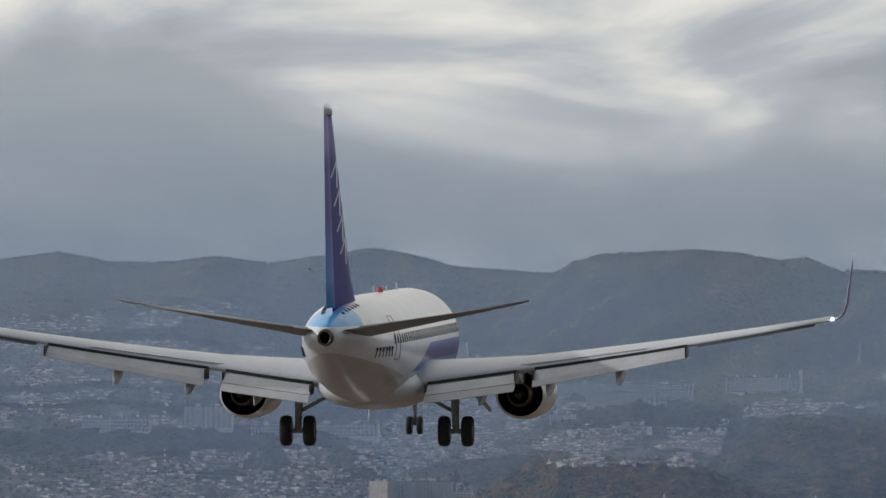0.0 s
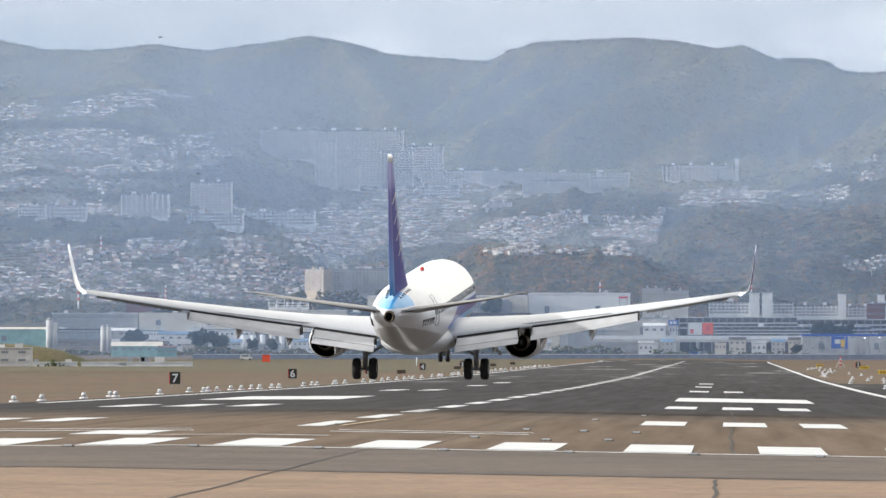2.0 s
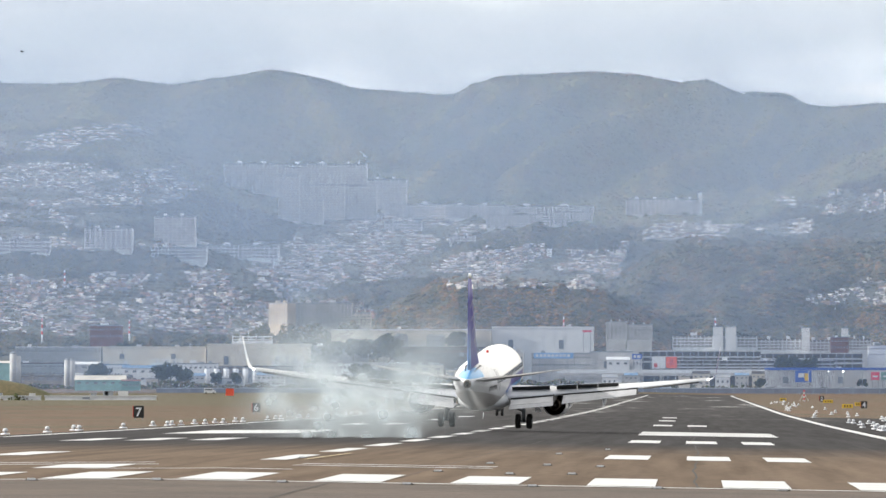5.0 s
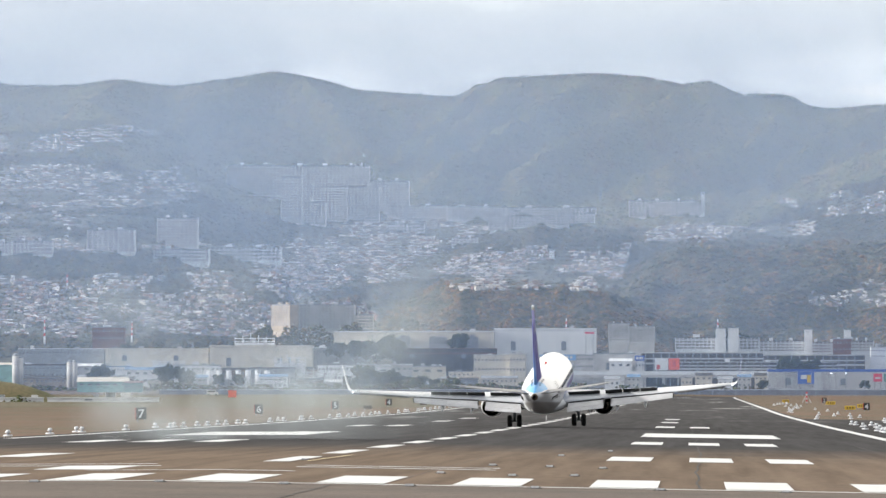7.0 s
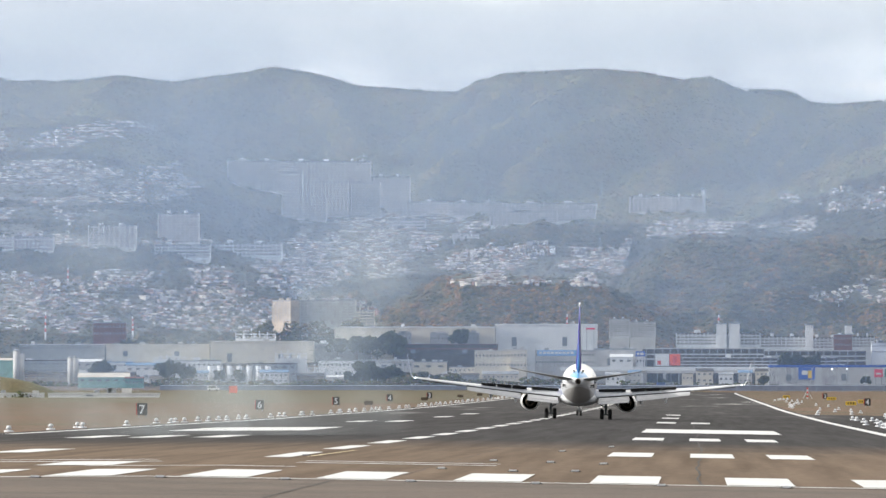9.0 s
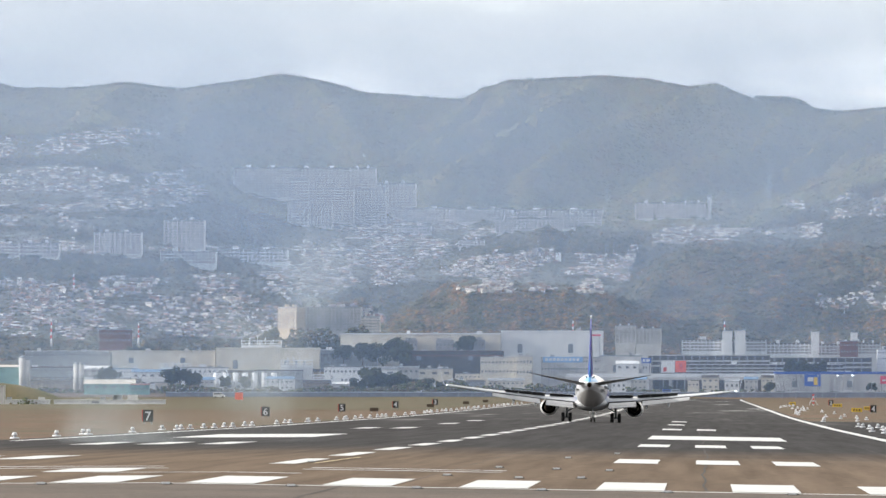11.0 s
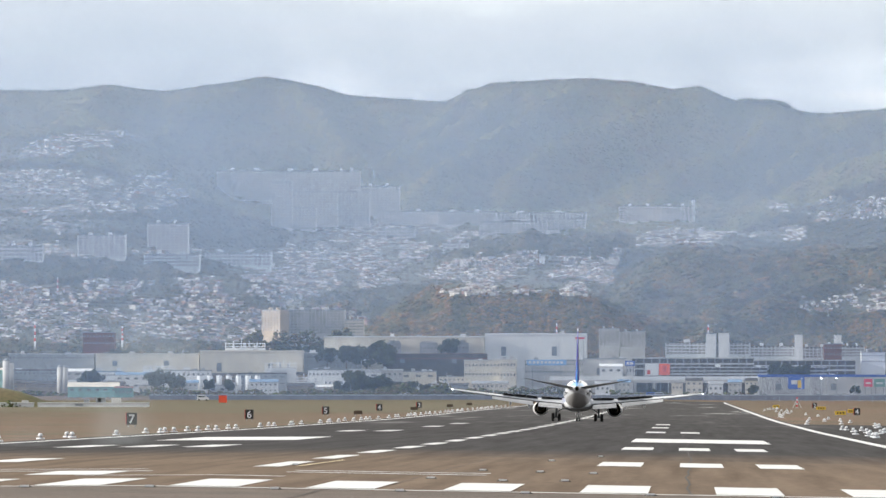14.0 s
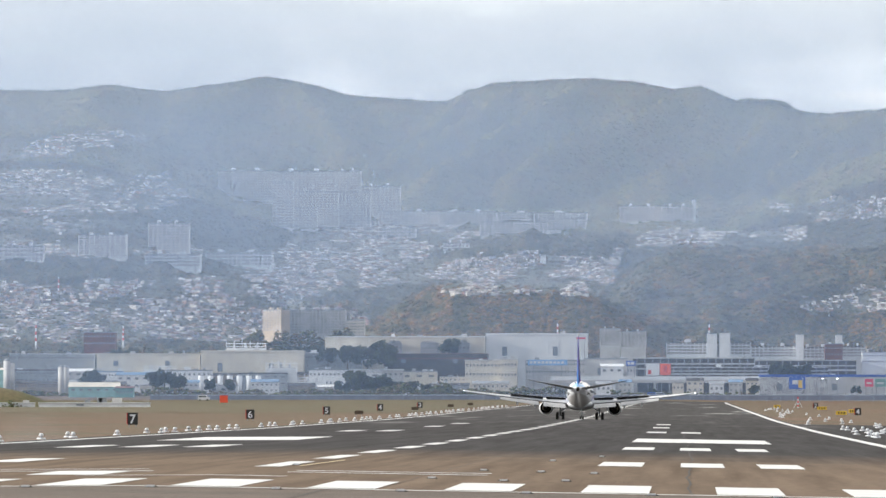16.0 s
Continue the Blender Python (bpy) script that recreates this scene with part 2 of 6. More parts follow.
M_SCRUB = islands("green_and_bare_scrub", [(0.06, 0.075, 0.025), (0.085, 0.10, 0.03), (0.12, 0.10, 0.055), (0.045, 0.055, 0.022), (0.11, 0.085, 0.06)], 0.95)
M_AQUA = mat("aqua_sheet_cladding", (0.27, 0.46, 0.42), 0.6, vary=0.12, scale=0.4)
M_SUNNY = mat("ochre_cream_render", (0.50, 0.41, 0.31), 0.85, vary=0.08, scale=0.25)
M_LEAF = mat("evergreen_leaves", (0.035, 0.05, 0.018), 0.9, vary=0.4, scale=0.6)
M_TRUNK = mat("tree_bark", (0.10, 0.075, 0.055), 0.95, vary=0.2, scale=2)
M_ORANGE = mat("orange_red_board", (0.80, 0.10, 0.04), 0.5, vary=0.05, scale=0.5)
M_SKYBLUE = mat("sky_blue_board", (0.22, 0.42, 0.75), 0.5, vary=0.06, scale=0.5)
M_ROYAL = mat("royal_blue_board", (0.04, 0.12, 0.50), 0.5, vary=0.05, scale=0.5)
M_PINK = mat("crimson_board", (0.65, 0.05, 0.12), 0.5, vary=0.05, scale=0.5)
M_LAMP = mat("white_lamp_housing", (0.72, 0.73, 0.75), 0.4, vary=0.05, scale=4)
M_TOWN = islands("mixed_house_walls_and_roofs", [
    (0.44, 0.41, 0.39), (0.18, 0.18, 0.20), (0.32, 0.27, 0.25), (0.24, 0.16, 0.13), (0.58, 0.56, 0.54), (0.17, 0.17, 0.20), (0.24, 0.22, 0.22),
    (0.36, 0.28, 0.24), (0.50, 0.47, 0.46), (0.25, 0.26, 0.30), (0.36, 0.22, 0.18), (0.70, 0.67, 0.63)])
M_AUTUMN = islands("rust_and_olive_tree_crowns", [(0.19, 0.11, 0.045), (0.14, 0.10, 0.04), (0.21, 0.12, 0.05), (0.12, 0.09, 0.036), (0.17, 0.10, 0.042)], 0.95)
# paler house colours: the sunlight on these rows is put into the walls
M_TOWNLIT = islands("sunlit_pale_house_walls", [(0.62, 0.58, 0.52), (0.46, 0.40, 0.34), (0.55, 0.52, 0.48), (0.26, 0.19, 0.15), (0.70, 0.64, 0.55), (0.20, 0.18, 0.18)])
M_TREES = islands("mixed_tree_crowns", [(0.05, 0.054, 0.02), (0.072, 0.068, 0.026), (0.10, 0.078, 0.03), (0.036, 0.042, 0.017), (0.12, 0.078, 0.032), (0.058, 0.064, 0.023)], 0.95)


# ---- building blocks ----
def mesh(name, verts, faces, material=None, smooth=False):
    d = bpy.data.meshes.new(name)
    d.from_pydata([tuple(v) for v in verts], [], faces)
    if smooth:
        d.shade_smooth()
    for m in (material if isinstance(material, (list, tuple)) else [material]):
        d.materials.append(m)
    return d


def part(name, data, parent, label=""):
    """One mesh, linked under a thing or under a part."""
    ob = new(name, data)
    ob.parent = parent
    return tagged(ob, label)


BOX = [(0, 3, 2, 1), (4, 5, 6, 7), (0, 1, 5, 4), (1, 2, 6, 5), (2, 3, 7, 6), (3, 0, 4, 7)]


def box_into(vs, fs, x0, x1, y0, y1, z0, z1):
    b = len(vs)
    vs += [(x0, y0, z0), (x1, y0, z0), (x1, y1, z0), (x0, y1, z0), (x0, y0, z1), (x1, y0, z1), (x1, y1, z1), (x0, y1, z1)]
    fs += [tuple(b + i for i in f) for f in BOX]


def boxes(name, rows, material):
    vs, fs = [], []
    for r in rows:
        box_into(vs, fs, *r)
    return mesh(name, vs, fs, material)


def soft_box(name, x0, x1, y0, y1, z0, z1, material, bevel=0.05):
    bm = bmesh.new()
    bmesh.ops.create_cube(bm, size=1)
    for v in bm.verts:
        v.co = Vector(((x0 + x1) / 2 + v.co.x * (x1 - x0), (y0 + y1) / 2 + v.co.y * (y1 - y0), (z0 + z1) / 2 + v.co.z * (z1 - z0)))
    bmesh.ops.bevel(bm, geom=bm.edges[:], offset=bevel, segments=2, affect="EDGES")
    d = bpy.data.meshes.new(name)
    bm.to_mesh(d)
    bm.free()
    d.materials.append(material)
    return d


def loft(name, rings, material, cap=True, smooth=True, closed=True):
    """Rings of equal length, joined one to the next."""
    n = len(rings[0])
    vs = [p for r in rings for p in r]
    fs = []
    for i in range(len(rings) - 1):
        for j in range(n if closed else n - 1):
            a, b = i * n + j, i * n + (j + 1) % n
            fs.append((a, b, b + n, a + n))
    if cap:
        fs += [tuple(range(n))[::-1], tuple(range((len(rings) - 1) * n, len(rings) * n))]
    d = mesh(name, vs, fs, material, smooth)
    bm = bmesh.new()
    bm.from_mesh(d)
    bmesh.ops.recalc_face_normals(bm, faces=bm.faces)
    bm.to_mesh(d)
    bm.free()
    return d


def ring(cx, y, cz, rx, rz, n=32, flat=0.0):
    """A ring round the y axis; flat squares its underside."""
    out = []
    for i in range(n):
        a = 2 * math.pi * i / n
        s, c = math.sin(a), math.cos(a)
        out.append((cx + rx * s, y, cz + rz * (c if c > 0 else c * (1 - flat))))
    return out


def tube(name, p, q, r0, r1, material, n=10):
    p, q = Vector(p), Vector(q)
    w = (q - p).normalized()
    u = w.orthogonal().normalized()
    v = w.cross(u)
    rings = [[tuple(c + r * (math.cos(2 * math.pi * i / n) * u + math.sin(2 * math.pi * i / n) * v)) for i in range(n)] for c, r in ((p, r0), (q, r1))]
    return loft(name, rings, material)


def bar_into(vs, fs, p, q, r):
    """A square bar from p to q."""
    p, q = Vector(p), Vector(q)
    w = (q - p).normalized()
    u = w.orthogonal().normalized() * r
    v = w.cross(u)
    b = len(vs)
    for c in (p, q):
        vs += [tuple(c + u), tuple(c + v), tuple(c - u), tuple(c - v)]
    fs += [(b, b + 1, b + 5, b + 4), (b + 1, b + 2, b + 6, b + 5), (b + 2, b + 3, b + 7, b + 6), (b + 3, b, b + 4, b + 7), (b + 3, b + 2, b + 1, b), (b + 4, b + 5, b + 6, b + 7)]


# ---- ground ----
CENTRE = -15.8                      # the runway's middle line, in metres across
RUN_Y = [-400, 0, 240, 316, 550, 643, 902, 1250, 1419, 3000, 3250, 3450]
RUN_Z = [0.1, 0.1, 0.05, 0.03, -0.30, -0.38, -0.55, -0.55, -0.47, 1.2, 2.6, 4.0]
TICK = 1 / 15000.0                  # the unit of bearings below: a 15000th of a radian, right of the heading and above level


def field(x, y):
    """Height of the airfield."""
    y, x = np.asarray(y, float), np.asarray(x, float)
    z = sum(np.interp(y + k, RUN_Y, RUN_Z) for k in (-40, -20, 0, 20, 40)) / 5
    s = np.clip(x - CENTRE, -60, 45)
    return z - 0.017 * np.maximum(s, 0) - 0.004 * np.maximum(-s, 0)


def lattice(ix, iy, seed):
    h = np.sin(ix * 127.1 + iy * 311.7 + seed * 74.7) * 43758.5453
    return h - np.floor(h)


def smooth_noise(x, y, seed=0):
    ix, iy = np.floor(x), np.floor(y)
    fx, fy = x - ix, y - iy
    fx, fy = fx * fx * (3 - 2 * fx), fy * fy * (3 - 2 * fy)
    a, b = lattice(ix, iy, seed), lattice(ix + 1, iy, seed)
    c, d = lattice(ix, iy + 1, seed), lattice(ix + 1, iy + 1, seed)
    return (a + (b - a) * fx) * (1 - fy) + (c + (d - c) * fx) * fy


SKYLINE = ([-1900, -1440, -1385, -1300, -1210, -1105, -1020, -925, -835, -745, -675, -595, -425, -385, -335, -175, -95, -25, 25, 85, 160, 205, 250, 353, 520, 900],
           [500, 544, 552, 563, 544, 545, 554, 542, 555, 568, 557, 535, 523, 545, 557, 565, 559, 545, 552, 525, 524, 505, 502, 510, 530, 500])
# wooded hills before the range: bearings, crest heights, crest distance, depth to the front, depth to the back
HILLS = [
    ([-150, -120, -81, -27, 27, 94, 203, 340, 520], [150, 206, 238, 262, 272, 265, 263, 272, 280], 3977, 351, 117),
    ([-640, -575, -515, -455, -415, -315, -215, -155, -95, 0, 120], [70, 132, 165, 190, 204, 200, 194, 182, 146, 118, 100], 3665, 166, 104),
    ([-465, -430, -365, -285, -215, -115, -80], [225, 252, 270, 293, 290, 282, 215], 4198, 130, 104),
    ([35, 67, 94, 162, 256, 340, 520], [270, 310, 336, 360, 402, 436, 470], 4419, 234, 130),
    ([-1500, -1230, -1115, -965, -765, -730, -690], [205, 222, 234, 226, 212, 200, 140], 3821, 135, 91),
    ([-760, -720, -680, -600, -560], [120, 150, 172, 170, 130], 3730, 78, 68)]
# spurs of the range and the hills: (bearing, height, how far it stands proud of the slope) from the top down
SPURS = [
    [(-189, 560, 1.9), (-235, 530, 7.4), (-311, 488, 16.1), (-378, 447, 20.5), (-446, 407, 21.1)],
    [(-27, 538, 2.5), (-81, 501, 11.2), (-176, 477, 18.6), (-237, 457, 21.1), (-300, 405, 16.1)],
    [(150, 500, 1.9), (108, 444, 9.9), (40, 434, 14.9), (-20, 420, 14.9), (-70, 395, 9.9)],
    [(330, 505, 1.9), (284, 484, 11.2), (236, 461, 14.9), (196, 437, 13.6), (150, 405, 8.7)],
    [(400, 480, 3.7), (317, 451, 12.4), (250, 420, 12.4)],
    [(-760, 566, 1.9), (-800, 545, 6.2), (-852, 528, 9.9), (-900, 500, 8.7), (-925, 462, 6.2)],
    [(-1007, 552, 1.9), (-1060, 534, 6.8), (-1085, 515, 8.7), (-1020, 490, 7.4)],
    [(-690, 556, 1.9), (-640, 500, 8.7), (-600, 450, 9.3), (-560, 420, 6.2)],
    [(-385, 540, 1.9), (-430, 500, 7.4), (-500, 450, 8.7), (-540, 420, 5.0)],
    [(-300, 552, 1.2), (-360, 520, 7.4), (-420, 480, 9.9), (-470, 440, 8.7)],
    [(340, 232, 3.7), (162, 184, 7.4), (67, 149, 8.1), (27, 115, 6.2)],
    [(-14, 245, 1.9), (-68, 204, 5.6), (-95, 170, 5.6)],
    [(162, 245, 2.5), (108, 205, 6.2), (67, 180, 6.2)],
    [(-330, 196, 1.2), (-380, 165, 4.3), (-430, 130, 4.3)],
    [(-215, 190, 1.2), (-255, 150, 4.3), (-290, 120, 3.7)]]
TOWN_TOP = ([-1900, -1415, -1000, -880, -760, -600, -480, -300, 0, 350, 900], [470, 478, 472, 400, 340, 318, 315, 322, 330, 335, 335])
FOOT_Y, RANGE_Y, CREST_Y = 3460.0, 4484.0, 4796.0


def town_top(a):
    """Height at which the town ends and the range begins."""
    return sum(np.interp(a + k, *TOWN_TOP) for k in range(-120, 121, 30)) / 9


def slopes(a, d):
    """Height of the valley side, the range and the rounded hills, before the spurs."""
    a, d = np.asarray(a, float), np.asarray(d, float)
    top, crest = town_top(a), np.interp(a, *SKYLINE)
    k = np.clip((d - FOOT_Y) / (RANGE_Y - FOOT_Y), 0, 1)
    z = 2.6 + (14 + (top - 14) * k ** 0.92) * TICK * d
    up = np.clip((d - RANGE_Y) / (CREST_Y - RANGE_Y), 0, 1)
    z0, z1 = 2.6 + top * TICK * RANGE_Y, 2.6 + crest * TICK * CREST_Y
    z = np.where(d > RANGE_Y, z0 + (z1 - z0) * up ** 1.35, z)
    z = np.where(d > CREST_Y, z1 * (1 - 0.6 * np.clip((d - CREST_Y) / 300, 0, 1)), z)
    for ha, he, dc, front, back in HILLS:
        c = np.interp(a, ha, he)
        t = np.where(d < dc, (dc - d) / front, (d - dc) / back)
        lump = np.cos(np.clip(t, 0, 1) * math.pi / 2) ** 1.1
        z = np.where((a > ha[0]) & (a < ha[-1]), np.maximum(z, 2.6 + c * lump * TICK * d - 10 * (1 - lump)), z)
    return z


def spur_line(knots):
    """The crest line of a spur: where each sight height stands the wanted height over the slope."""
    ka, ke, kp = zip(*knots)
    at = np.linspace(0, len(knots) - 1, 4 * len(knots) - 3)
    line, ds, last = [], np.arange(FOOT_Y + 12, CREST_Y, 2.0), CREST_Y
    for q in at:
        a, e, p = [float(np.interp(q, range(len(knots)), v)) for v in (ka, ke, kp)]
        e += 2.5 * math.sin(q * 7.0 + a)
        over = 2.6 + e * TICK * ds - slopes(np.full(len(ds), a), ds) - p
        ok = np.where((over > 0) & (ds <= last))[0]
        d = float(ds[ok[-1]]) if len(ok) else last - 6
        last = d
        line.append((a * TICK * d, d, 2.6 + e * TICK * d))
    return line


SPUR_LINES = [spur_line(s) for s in SPURS]


def land(a, d):
    """Height of the hills at bearing a (ticks) and distance d; all arrays."""
    a, d = np.asarray(a, float), np.asarray(d, float)
    z, x = slopes(a, d), a * TICK * d
    for line in SPUR_LINES:
        steep = 0.85 if line[0][1] > 4250 else 0.6
        for (x0, y0, z0), (x1, y1, z1) in zip(line, line[1:]):
            vx, vy = x1 - x0, (y1 - y0) * 0.8
            t = np.clip(((x - x0) * vx + (d - y0) * 0.8 * vy) / (vx * vx + vy * vy + 1e-6), 0, 1)
            off = np.sqrt((x - x0 - t * vx) ** 2 + ((d - y0) * 0.8 - t * vy) ** 2 + 6.0) - 2.45
            z = np.maximum(z, z0 + t * (z1 - z0) - steep * off)
    return z


def relief(x, y):
    """Gullies and humps under the woods."""
    n = smooth_noise(x * 0.09, y * 0.046, 2) * 5.4 + smooth_noise(x * 0.21, y * 0.15, 1) * 3.0 + smooth_noise(x * 0.5, y * 0.38, 3) * 1.3
    return (n - 5.2) * 0.75


def lay_of_land():
    """Heights on a fan of bearings and distances, and the height to which the ground has risen by each distance."""
    cols = np.linspace(-1560, 470, 900)
    rows = np.concatenate([np.linspace(FOOT_Y, RANGE_Y, 330), np.linspace(RANGE_Y + 2, CREST_Y + 8, 170)])
    A, D = np.meshgrid(cols, rows)
    z = land(A, D)
    rise = (z - 2.6) / (TICK * D)
    woods = ~in_town(A, rise)
    z = z + np.where(woods, relief(A * TICK * D, D), 0.0) * np.clip((D - 3548) / 80, 0, 1) * np.clip((CREST_Y + 6 - D) / 40, 0.12, 1)
    return cols, rows, z, woods, np.maximum.accumulate((z - 2.6) / (TICK * D), axis=0)


# districts of the town, by bearing and height: outline, houses, share coloured pale as sunlit
DISTRICTS = [
    ([(-1570, 440), (-1247, 446), (-1187, 455), (-1097, 471), (-957, 468), (-947, 449), (-1067, 436), (-1187, 420), (-1570, 414)], 520, 0.6),
    ([(-1570, 402), (-1097, 403), (-917, 399), (-902, 374), (-877, 352), (-917, 332), (-1127, 326), (-1570, 326)], 1250, 0.45),
    ([(-1570, 312), (-1137, 316), (-957, 310), (-947, 302), (-1097, 296), (-1570, 290)], 300, 0.3),
    ([(-1570, 285), (-1247, 284), (-1087, 278), (-960, 268), (-750, 262), (-727, 250), (-1000, 250), (-1570, 246)], 420, 0.4),
    ([(-727, 308), (-607, 304), (-527, 312), (-347, 295), (-447, 262), (-420, 248), (-137, 248), (-107, 268), (-137, 205), (-400, 206), (-547, 190), (-690, 176), (-767, 200), (-817, 224), (-727, 250), (-700, 275)], 2500, 0.16),
    ([(-1570, 206), (-1247, 200), (-1000, 206), (-830, 212), (-767, 196), (-640, 160), (-560, 140), (-560, 96), (-1570, 96)], 1900, 0.10),
    ([(-97, 282), (-47, 296), (83, 300), (83, 276), (-50, 262), (-87, 262)], 190, 0.5),
    ([(8, 299), (100, 300), (210, 297), (215, 281), (120, 281), (20, 288)], 240, 0.95),
    ([(140, 340), (340, 352), (470, 356), (470, 318), (340, 312), (170, 318)], 170, 0.6),
    ([(203, 168), (290, 190), (470, 205), (470, 172), (350, 150), (225, 146)], 150, 0.8),
    ([(-440, 206), (-330, 206), (-147, 196), (-147, 180), (-300, 178), (-430, 188)], 240, 0.6)]


def inside(outline, a, e):
    hit = np.zeros(np.shape(a), bool)
    for (x0, y0), (x1, y1) in zip(outline, outline[1:] + outline[:1]):
        if y0 != y1:
            hit ^= ((y0 > e) != (y1 > e)) & (a < (x1 - x0) * (e - y0) / (y1 - y0) + x0)
    return hit


def in_town(a, e):
    """Whether houses or trees cover the ground at a bearing and a sight height."""
    aa = a + 26 * (smooth_noise(a * 0.03, e * 0.05, 31) - 0.5)
    ee = e + 16 * (smooth_noise(a * 0.02, e * 0.04, 32) - 0.5)
    hit = np.zeros(np.shape(a), bool)
    for outline, _, _ in DISTRICTS:
        hit |= inside(outline, aa, ee)
    return hit


COLS, ROWS, LAND_Z, WOODS, RISEN = lay_of_land()


def seats(a, e):
    """Distances and heights at which the ground, seen from the eye, reaches height e at bearing a; arrays."""
    i = np.clip(np.rint(np.interp(a, COLS, range(len(COLS)))).astype(int), 0, len(COLS) - 1)
    d, z = np.empty(len(i)), np.empty(len(i))
    for n, (c, h) in enumerate(zip(i, e)):
        j = min(int(np.searchsorted(RISEN[:, c], h)), len(ROWS) - 1)
        d[n], z[n] = ROWS[j], LAND_Z[j, c]
    return d, z


def ground():
    """One sheet, from behind the camera over the airfield and the hills to the horizon."""
    side = np.linspace(-15000 * 1.2, -1560, 40)[:-1]
    fine = np.concatenate([side, COLS, -side[::-1]])
    near = np.concatenate([np.array([-400, -150, 20, 60, 100, 140, 180]), np.arange(200, 1500, 25.0), np.arange(1500, 3450, 75.0)])
    far = np.array([4815, 4860, 4930, 4990.0])
    rows = np.concatenate([near, ROWS, far])
    A, D = np.meshgrid(fine, rows)
    X, Y = A * TICK * np.maximum(D, 60), D * 1.0
    Z = land(np.clip(A, -1900, 900), D)
    n0, c0 = len(near), len(side)
    Z[n0:n0 + len(ROWS), c0:c0 + len(COLS)] = LAND_Z
    wood = np.ones(A.shape, bool)
    wood[n0:n0 + len(ROWS), c0:c0 + len(COLS)] = WOODS
    k = np.clip((D - 3420) / 60, 0, 1)
    Z = (field(X, Y) - 0.03) * (1 - k) + Z * k
    nr, nc = A.shape
    verts = np.stack([X, Y, Z], 2).reshape(-1, 3)
    i = np.arange((nr - 1) * nc).reshape(nr - 1, nc)[:, :-1]
    quads = np.stack([i, i + 1, i + nc + 1, i + nc], 2).reshape(-1, 4)
    d = bpy.data.meshes.new("ground")
    d.vertices.add(len(verts))
    d.vertices.foreach_set("co", verts.ravel())
    d.loops.add(quads.size)
    d.loops.foreach_set("vertex_index", quads.ravel())
    d.polygons.add(len(quads))
    d.polygons.foreach_set("loop_start", np.arange(0, quads.size, 4))
    cellD, cellW = D[:-1, :-1], wood[:-1, :-1]
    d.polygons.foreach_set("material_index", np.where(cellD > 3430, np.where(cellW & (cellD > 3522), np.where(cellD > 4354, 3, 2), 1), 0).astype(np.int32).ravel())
    d.update(calc_edges=True)
    for m in (M_GRASS, M_LOTS, M_FOREST, M_SLOPE):
        d.materials.append(m)
    return tagged(new("ground", d), "dry grass airfield rising to wooded autumn hills", "ground", kind="structure")


def strip(name, x0, x1, y0, y1, lift, material, step=20.0, nx=6):
    """A level sheet laid on the airfield, following its rise and fall."""
    ys = np.linspace(y0, y1, max(2, int(abs(y1 - y0) / step) + 2))
    xs = [x0 + (x1 - x0) * i / (nx - 1) for i in range(nx)]
    if x0 < CENTRE < x1:
        xs = sorted(xs + [CENTRE])
    vs, fs, n = [], [], len(xs)
    for y in ys:
        z = field(np.array(xs), np.full(n, y)) + lift
        vs += [(x, y, float(h)) for x, h in zip(xs, z)]
    for i in range(len(ys) - 1):
        fs += [(i * n + j, i * n + j + 1, (i + 1) * n + j + 1, (i + 1) * n + j) for j in range(n - 1)]
    return mesh(name, vs, fs, material)


GROUND = ground()
RUNWAY = tagged(new("runway", strip("runway", CENTRE - 32, CENTRE + 31, 244.5, 3080, 0.0, M_RUNWAY)), "long tan and grey asphalt runway with rubber streaks", "runway", kind="structure")
tagged(new("pavement", strip("taxiway", CENTRE + 31, CENTRE + 47, 520, 1200, -0.006, M_RUNWAY)), "dark asphalt taxiway joining the runway", "pavement", kind="structure")
tagged(new("pavement", strip("overrun", CENTRE - 34, CENTRE + 33, 197, 244.5, 0.0, M_STRIP)), "worn dark asphalt strip before the runway threshold", "pavement", kind="structure")
tagged(new("pavement", strip("blast_pad", CENTRE - 90, CENTRE + 90, -60, 197, 0.0, M_PAD)), "pale tan concrete pad with dark joints", "pavement", kind="structure")


